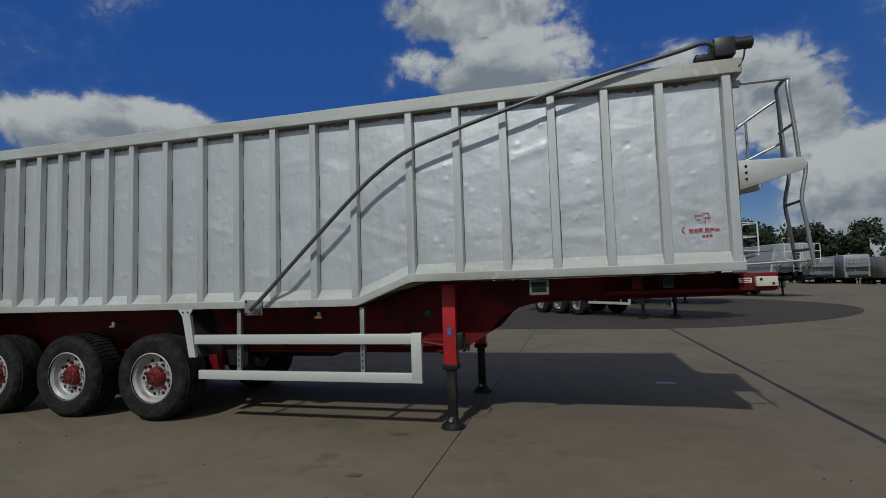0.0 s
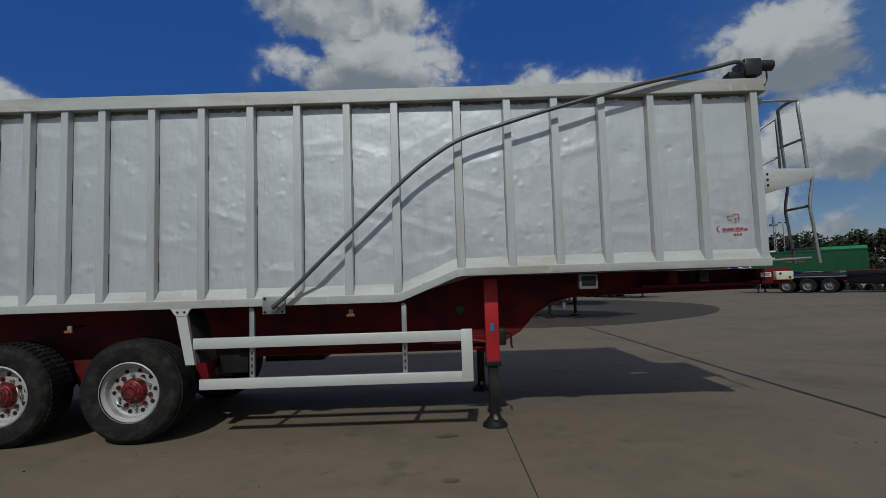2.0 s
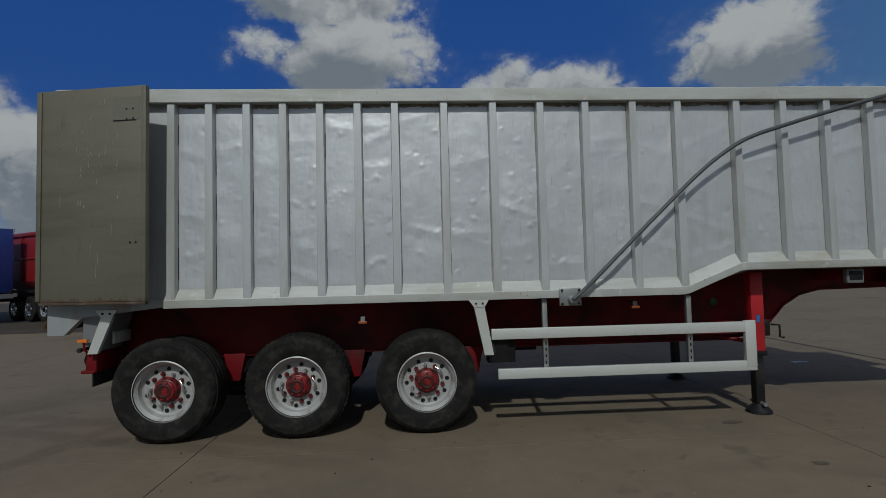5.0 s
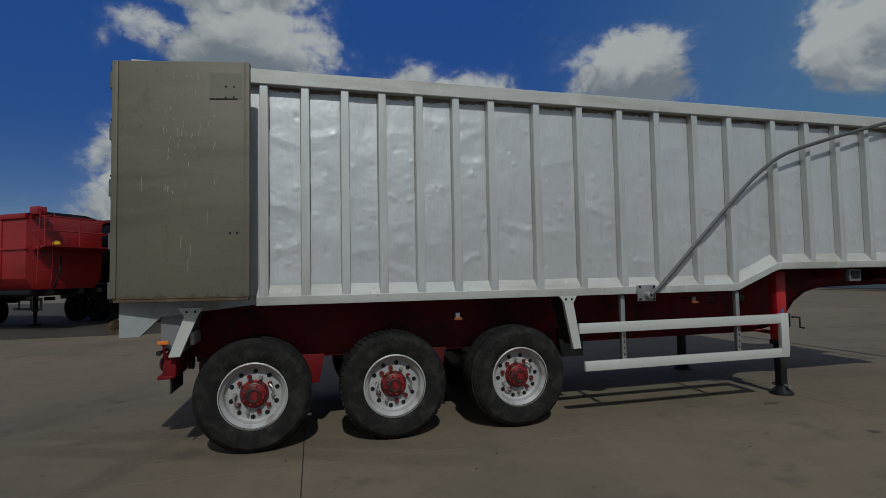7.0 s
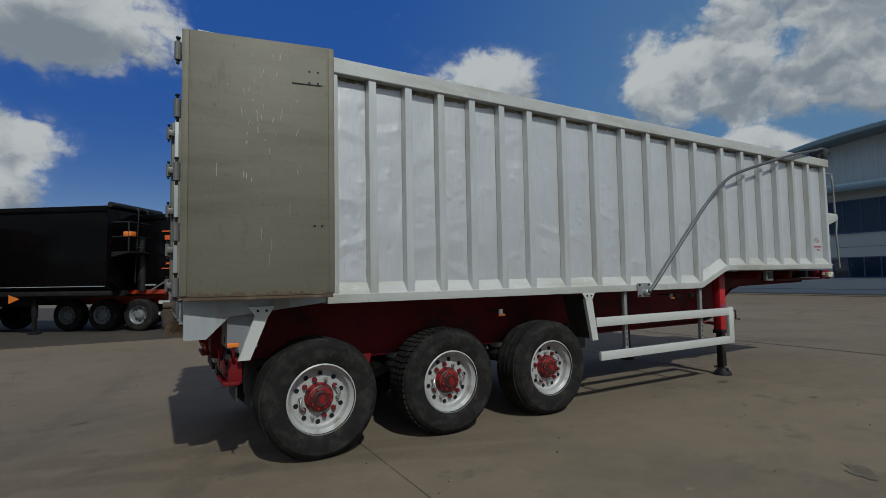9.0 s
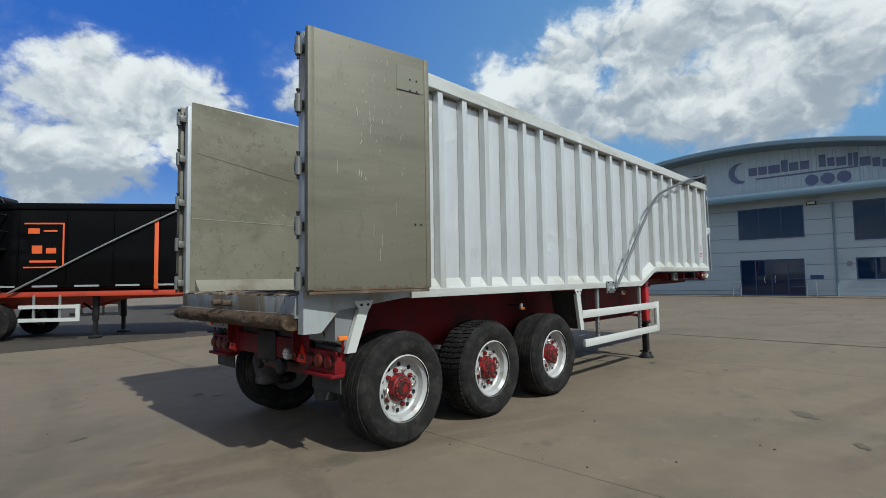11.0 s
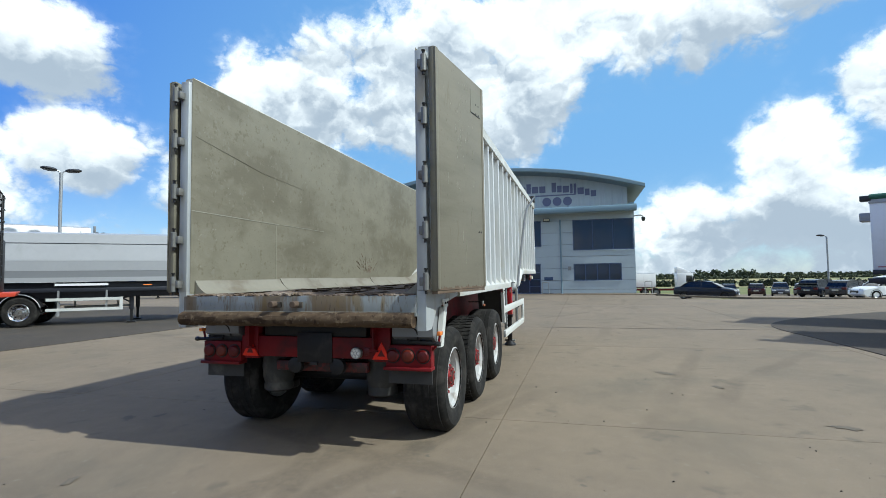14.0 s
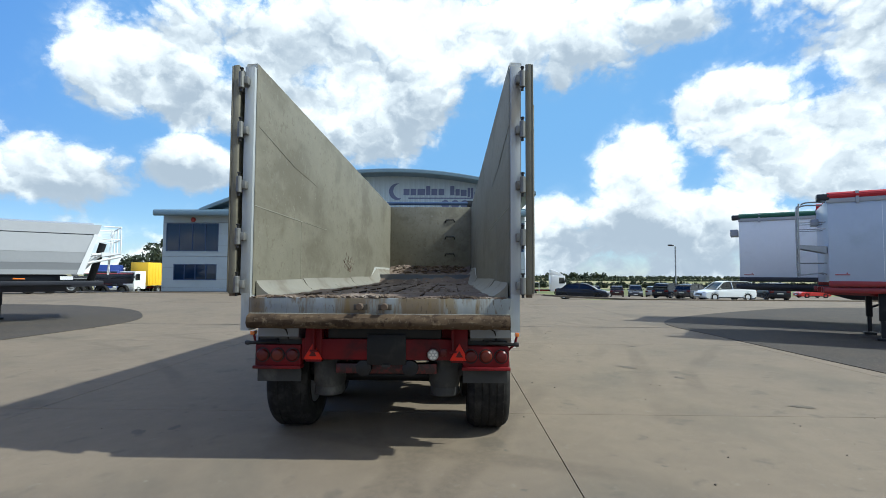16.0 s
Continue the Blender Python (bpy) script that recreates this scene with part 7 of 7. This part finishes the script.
        rings.append([(x, y, arch(y) + 0.12 + grow) for y in ys3] + [(x, y, arch(y) - 0.22 - grow) for y in ys3[::-1]])
    bm_rings(r, rings)
    hp("roof", r, TRIM_BLUE, None, "long curved blue-grey metal roof")
    hp("eaves_post", boxes((X - 0.2, X + 0.5, y0 - 0.05, y0 + 0.35, 6.9, 7.2)), TRIM_BLUE)
    # sign: crescent, bars for the letters, a rule and three discs
    xs = X + 0.36
    s = bmesh.new()
    k = 20
    outer = [(11.25 + 0.72 * math.cos(math.radians(-105 + 200 * i / k)), 8.72 + 0.72 * math.sin(math.radians(-105 + 200 * i / k))) for i in range(k + 1)]
    inner = [(10.98 + 0.62 * math.cos(math.radians(-95 + 180 * i / k)), 8.78 + 0.64 * math.sin(math.radians(-95 + 180 * i / k))) for i in range(k + 1)]
    for i in range(k):
        q = [outer[i], outer[i + 1], inner[i + 1], inner[i]]
        lo, hi = [s.verts.new((xs, y, z)) for y, z in q], [s.verts.new((xs + 0.04, y, z)) for y, z in q]
        for f in ((lo[::-1]), (hi), (lo[0], lo[1], hi[1], hi[0]), (lo[2], lo[3], hi[3], hi[2])):
            s.faces.new(list(f))
    bmesh.ops.remove_doubles(s, verts=s.verts[:], dist=0.0005)
    hp("sign_crescent", s, SIGN, None, "dark blue crescent on the gable")
    y = 10.72
    for i, (w, h) in enumerate(((0.52, 0.55), (0.5, 0.55), (0.66, 0.55), (0.36, 0.8), (0.52, 0.55), (0.5, 0.55), (0, 0), (0.36, 0.8), (0.36, 0.55), (0.5, 0.55), (0.2, 0.8), (0.2, 0.85), (0.5, 0.55), (0.36, 0.55), (0.42, 0.5))):
        if not w:
            y -= 0.42
            continue
        up = 8.42 - 0.55 * max(0.0, (6.6 - y) / 3.2) ** 1.5
        hp("sign_bar", boxes((xs, xs + 0.05, y - w, y, up, up + h), bevel=0.012), SIGN, None, "dark blue sign letter as a plain bar")
        y -= w + 0.09
    hp("sign_rule", prism([(10.3, 8.10), (4.75, 8.12), (4.75, 8.21), (10.3, 8.21)], "x", xs, xs + 0.04), SIGN)
    for yy in (7.12, 6.28, 5.45):
        hp("sign_disc", lathe([(0.36, 0.0), (0.36, 0.05)], (xs, yy, 7.64), "x", 28), SIGN, None, "dark blue disc on the gable")
    hp("down_pipe", tube([(X - 0.06, 6.07, 0.05), (X - 0.06, 6.07, 6.05)], 0.06, 10), TRIM_BLUE)
    fl = hp("flood_lamp", boxes((X - 0.3, X - 0.05, 6.90, 7.42, 5.95, 6.18), bevel=0.03), BLACK, None, "flood lamp above the entrance")
    part("lamp_glass", boxes((X - 0.31, X - 0.295, 6.95, 7.37, 5.99, 6.14)), CREAM, fl)
    hp("wall_plate", boxes((X - 0.02, X, 6.75, 7.45, 1.13, 1.40)), FRAME_BLUE)
    hp("wall_plate", boxes((X - 0.02, X, 5.28, 5.54, 1.92, 2.24)), GREYPAINT)
    hp("plinth", boxes((X - 0.012, X, y0, 7.6, 0.0, 0.1), (X - 0.012, X, 11.6, y1, 0.0, 0.1)), GREYPAINT)
    cam_ = hp("wall_camera", tube([(X + 0.2, y0, 6.15), (X + 0.1, y0 - 0.5, 6.2), (X + 0.1, y0 - 0.72, 6.08)], 0.05, 8), GALV, None, "dome camera on a corner arm")
    part("camera_dome", lathe([(0.02, -0.22), (0.12, -0.18), (0.15, -0.05), (0.15, 0.08), (0.08, 0.12)], (X + 0.1, y0 - 0.72, 5.93), "z", 16), PLASTIC, cam_)
    hp("alarm_box", lathe([(0.2, 0.0), (0.2, -0.1), (0.1, -0.16)], (X, 28.7, 6.2), "x", 16), REDPAINT)
    for yy in (7.3, 11.5, -0.4):
        bol = thing("hoop_barrier", "steel hoop barrier by the entrance", "barrier", "hoop barriers")
        part("hoop", tube([(X - 0.9, yy - 0.25, 0.05), (X - 0.9, yy - 0.25, 0.9), (X - 0.9, yy - 0.2, 1.0), (X - 0.9, yy + 0.2, 1.0), (X - 0.9, yy + 0.25, 0.9), (X - 0.9, yy + 0.25, 0.05)], 0.03, 8), GALV, bol)


office()


# ---- lamp posts ----
def lamp_post(x, y, h, heads, turn, label):
    t = thing("street_lamp", label, "street lamp", "yard lamp posts")
    part("pole", tube([(0, 0, 0), (0, 0, h * 0.5), (0, 0, h)], 0.075, 10, 0), POLE, t)
    for s in ((-1, 1) if heads == 2 else (1,)):
        a = part("arm", tube([(0, 0, h - 0.1), (0.1 * s, 0, h + 0.06), (0.2 * s, 0, h + 0.08)], 0.03, 8), POLE, t)
        bm = bmesh.new()
        rings = [[(s * (0.15 + 0.62 * u), w * math.cos(b) * 0.2, h + 0.10 + 0.06 * u + w * math.sin(b) * 0.10) for b in [2 * math.pi * k / 10 for k in range(10)]] for u, w in ((0, 0.4), (0.2, 0.9), (0.5, 1.0), (0.8, 0.85), (1.0, 0.3))]
        bm_rings(bm, rings)
        part("lantern", bm, PLASTIC, t)
    t.matrix_world = Matrix.Translation((x, y, 0 if x < 20 else land(x))) @ pose(0, 0, 0, 0, 0, turn)


lamp_post(4.4, 27.5, 6.6, 2, -35, "tall grey twin-headed lamp post behind the tippers")
lamp_post(58.0, 88.0, 11.5, 2, -35, "tall grey twin-headed lamp post by the trees")
lamp_post(41.4, -17.6, 5.6, 1, 60, "slim single-headed lamp post beyond the cars")
mast = thing("camera_mast", "steel lattice camera mast by the trees", "mast")
for dx, dy in ((-0.2, -0.2), (0.2, -0.2), (0, 0.22)):
    part("mast_leg", tube([(dx, dy, 0), (dx * 0.7, dy * 0.7, 11.0)], 0.05, 6), POLE, mast)
for k in range(16):
    part("mast_brace", tube([(-0.2, -0.2, 0.6 * k + 0.3), (0.2, -0.2, 0.6 * k + 0.9)], 0.025, 5), POLE, mast)
part("mast_head", boxes((-0.5, 0.5, -0.4, 0.4, 10.6, 11.0), (-0.15, 0.15, -0.15, 0.15, 11.0, 12.2), bevel=0.05), GREYPAINT, mast)
mast.matrix_world = Matrix.Translation((54.0, 84.5, land(54.0)))


# ---- trees, hedges, distance ----
def leaf_cards(bm, r, count, centre, size, rnd):
    for _ in range(count):
        d = Vector((rnd.gauss(0, 1), rnd.gauss(0, 1), rnd.gauss(0, 1))).normalized()
        p = Vector(centre) + d * r * (0.55 + 0.5 * rnd.random())
        a = Vector((rnd.gauss(0, 1), rnd.gauss(0, 1), rnd.gauss(0, 1))).normalized()
        b = a.cross(d)
        if b.length < 0.1:
            continue
        b.normalize()
        s = size * rnd.uniform(0.6, 1.4)
        q = [p + a * s, p + b * s * 0.7, p - a * s, p - b * s * 0.7 + d * s * 0.4]
        bm.faces.new([bm.verts.new(v) for v in q])


def tree(x, y, h, seed, label="broad dark green tree beyond the yard"):
    rnd = random.Random(seed)
    t = thing("tree", label, "tree", "trees beyond the yard")
    bm = bmesh.new()
    bm_tube(bm, [(0, 0, 0), (0.05, 0.02, h * 0.25), (0.1, -0.05, h * 0.55), (0, 0, h * 0.8)], 0.2, 8, True, [0.035 * h, 0.026 * h, 0.017 * h, 0.006 * h])
    part("trunk", bm, BARK, t)
    crown = bmesh.new()
    for k in range(rnd.randint(13, 18)):
        a, u = rnd.uniform(0, 6.28), rnd.random()
        zz = h * (0.28 + 0.62 * u)
        rr = h * 0.36 * (1 - abs(u - 0.35) * 0.95) * rnd.uniform(0.35, 1.0)
        c = (rr * math.cos(a), rr * math.sin(a), zz)
        if k < 6:
            part("limb", tube([(0, 0, h * 0.3 + 0.06 * h * k), ((c[0]) * 0.5, c[1] * 0.5, zz - 0.08 * h), c], 0.01 * h, 5), BARK, t)
        leaf_cards(crown, h * rnd.uniform(0.10, 0.17), 130, c, 0.028 * h, rnd)
    part("crown", crown, LEAF, t)
    t.matrix_world = Matrix.Translation((x, y, land(x) - 0.02))


rt = random.Random(11)
for k in range(17):
    a = radians(47 + 1.75 * k + rt.uniform(-0.5, 0.5))
    d = rt.uniform(104, 126)
    tree(d * math.cos(a) - 4, d * math.sin(a), rt.uniform(8.5, 11.5) + (1.5 if k > 10 else 0), 40 + k)
tree(66.4, 53.8, 9.6, 3, "round dark tree behind the office corner")
tree(76.4, 64.8, 7.0, 4, "round dark tree behind the office corner")
for k in range(6):
    a = radians(76 + 9 * k)
    tree(135 * math.cos(a), 135 * math.sin(a), rt.uniform(8, 11), 70 + k)


def hedge(name, pts, h, w, label, seed, mat=None):
    """A long hedge or wood edge: a ragged bank of leaves."""
    rnd = random.Random(seed)
    bm = bmesh.new()
    for (xa, ya), (xb, yb) in zip(pts, pts[1:]):
        n = max(6, int(math.hypot(xb - xa, yb - ya) / (w * 0.8)))
        for i in range(n):
            u = (i + rnd.random()) / n
            hh = h * rnd.uniform(0.6, 1.15)
            cx, cy = xa + (xb - xa) * u, ya + (yb - ya) * u
            for k in range(3):
                leaf_cards(bm, w * 0.55, 26, (cx + rnd.gauss(0, w * 0.2), cy + rnd.gauss(0, w * 0.2), land(cx) + hh * (0.2 + 0.3 * k)), w * 0.26, rnd)
    ob = part(name, bm, mat or LEAF, None)
    tagged(ob, label, "hedge", kind="stuff")


hedge("hedge", [(150, -180), (165, -60), (170, 30)], 2.0, 1.6, "long dark hedge across the fields", 1)
hedge("hedge", [(330, -420), (360, -140), (350, 60)], 1.5, 2.0, "far hedge line on the horizon", 2, FAR_LEAF)
hedge("far_wood", [(420, -124), (430, -102), (435, -76)], 4.6, 5.0, "low wooded hill on the horizon", 5, FAR_LEAF)
hedge("far_wood", [(640, -520), (680, -250), (700, 40)], 2.6, 4.5, "far belt of trees on the horizon", 6, FAR_LEAF)
hedge("hedge", [(-260, 190), (-60, 210), (60, 200)], 4.0, 5.0, "far hedge line behind the yard", 7)
falling_sheet("meadow", 75, 150, -300, 40, 0.02, GRASS, "green meadow between the car park and the hedge", "field")


# ---- yard details: stains, tyre marks, then the slabs ----
def blotch(name, x, y, rx, ry, turn, seed, mat, label):
    rnd = random.Random(seed)
    bm = bmesh.new()
    n = 18
    v = []
    for k in range(n):
        a = 2 * math.pi * k / n
        r = (1 + rnd.uniform(-0.45, 0.3)) * 0.75
        p = Vector((rx * r * math.cos(a), max(ry, rx * 0.55) * r * math.sin(a), 0))
        p.rotate(Euler((0, 0, radians(turn))))
        v.append(bm.verts.new((x + p.x, y + p.y, 0.0045)))
    bm.faces.new(v)
    structure(name, bm, mat, label, "stain")


for i, (x, y, rx, ry, turn) in enumerate(((-2.10, 5.82, 0.14, 0.07, 10), (-2.08, 4.66, 0.09, 0.06, 0), (-4.46, 3.28, 0.22, 0.07, 50), (-5.35, 2.75, 0.14, 0.05, 20), (-10.0, 8.5, 0.12, 0.06, 35),
                                          (-8.42, 9.62, 0.16, 0.04, 30), (-8.25, 9.35, 0.12, 0.03, -10), (-1.80, 2.25, 0.18, 0.06, 60), (-7.1, 2.0, 0.2, 0.05, 70), (0.9, 9.3, 0.12, 0.10, 0), (3.5, 2.9, 0.14, 0.06, 40), (-11.2, 4.6, 0.08, 0.05, 0), (1.2, 3.6, 0.16, 0.05, 15))):
    blotch("oil_stain", x, y, rx, ry, turn, i, STAINED, "small dark oil stain on the concrete")
blotch("repair_patch", 1.05, 8.85, 0.18, 0.10, 5, 30, CLAD, "small pale spill on the concrete")

# loose grit and small stones swept about the yard
bm = bmesh.new()
rg = random.Random(21)
for _ in range(150):
    x, y = rg.uniform(-13, 8), rg.choice((rg.uniform(1.5, 5.6), rg.uniform(1.5, 5.6), rg.uniform(8.6, 14)))
    r = rg.uniform(0.004, 0.010)
    c = bmesh.ops.create_icosphere(bm, subdivisions=1, radius=r, matrix=Matrix.Translation((x, y, r * 0.4)) @ Matrix.Diagonal((1, rg.uniform(0.7, 1.3), 0.7, 1)))
    for v in c["verts"]:
        v.co += Vector((rg.gauss(0, 0.2), rg.gauss(0, 0.2), rg.gauss(0, 0.1))) * r
grit = part("loose_grit", bm, GRAVEL, None)
tagged(grit, "loose dark grit scattered on the concrete yard", "grit", kind="stuff")

XL = [-43.5, -37.5, -31.5, -25.5, -19.6, -13.6, -7.55, -1.46, 2.5, 8.5, 14.5, 20.1, 26.5, 29.0]
YL = [-48.6, -42.6, -36.6, -30.6, -24.6, -18.6, -12.6, -6.6, -0.6, 5.42, 11.4, 17.4, 23.4, 29.4, 35.4, 41.4, 47.4, 53.4, 59.4, 65.4, 71.4, 77.4, 83.4]
pavement = structure("pavement", boxes((-43.5, 20.1, -48.6, -0.6, -0.028, -0.022), (-43.5, 29.0, -0.6, 83.4, -0.028, -0.022)), SEALANT, "worn concrete yard of large square slabs", "pavement")
SLAB = {}


def slab_mesh(w, d):
    key = (round(w, 2), round(d, 2))
    if key not in SLAB:
        e = 0.0035
        bm = bmesh.new()
        lo = [(e, e, -0.02), (w - e, e, -0.02), (w - e, d - e, -0.02), (e, d - e, -0.02)]
        hi = [(e + 0.002, e + 0.002, 0.0), (w - e - 0.002, e + 0.002, 0.0), (w - e - 0.002, d - e - 0.002, 0.0), (e + 0.002, d - e - 0.002, 0.0)]
        bm_rings(bm, [lo, [(a, b, -0.005) for a, b, _ in lo], hi])
        SLAB[key] = mesh_of("slab", bm, CONCRETE)
    return SLAB[key]


rs = random.Random(5)
for x0, x1 in zip(XL, XL[1:]):
    for y0, y1 in zip(YL, YL[1:]):
        if x0 > 20 and y0 < -1:
            continue
        ob = new("slab", slab_mesh(x1 - x0, y1 - y0))
        ob.parent = pavement
        ob.location = (x0, y0, rs.uniform(-0.001, 0.001))
# the wide tarred joint ahead of the trailer
bm = bmesh.new()
rings = []
for k in range(80):
    y = -0.4 + 17.6 * k / 79
    w = 0.032 + 0.012 * noise.noise((y * 3, 0, 0)) + 0.006 * noise.noise((y * 14, 1, 0))
    c = 2.5 + 0.02 * noise.noise((y * 0.7, 5, 0))
    rings.append([(c - w, y, 0.004), (c + w, y, 0.004)])
bm_rings(bm, rings, False, False)
structure("tar_joint", bm, TAR, "wide black tarred joint in the concrete", "joint")
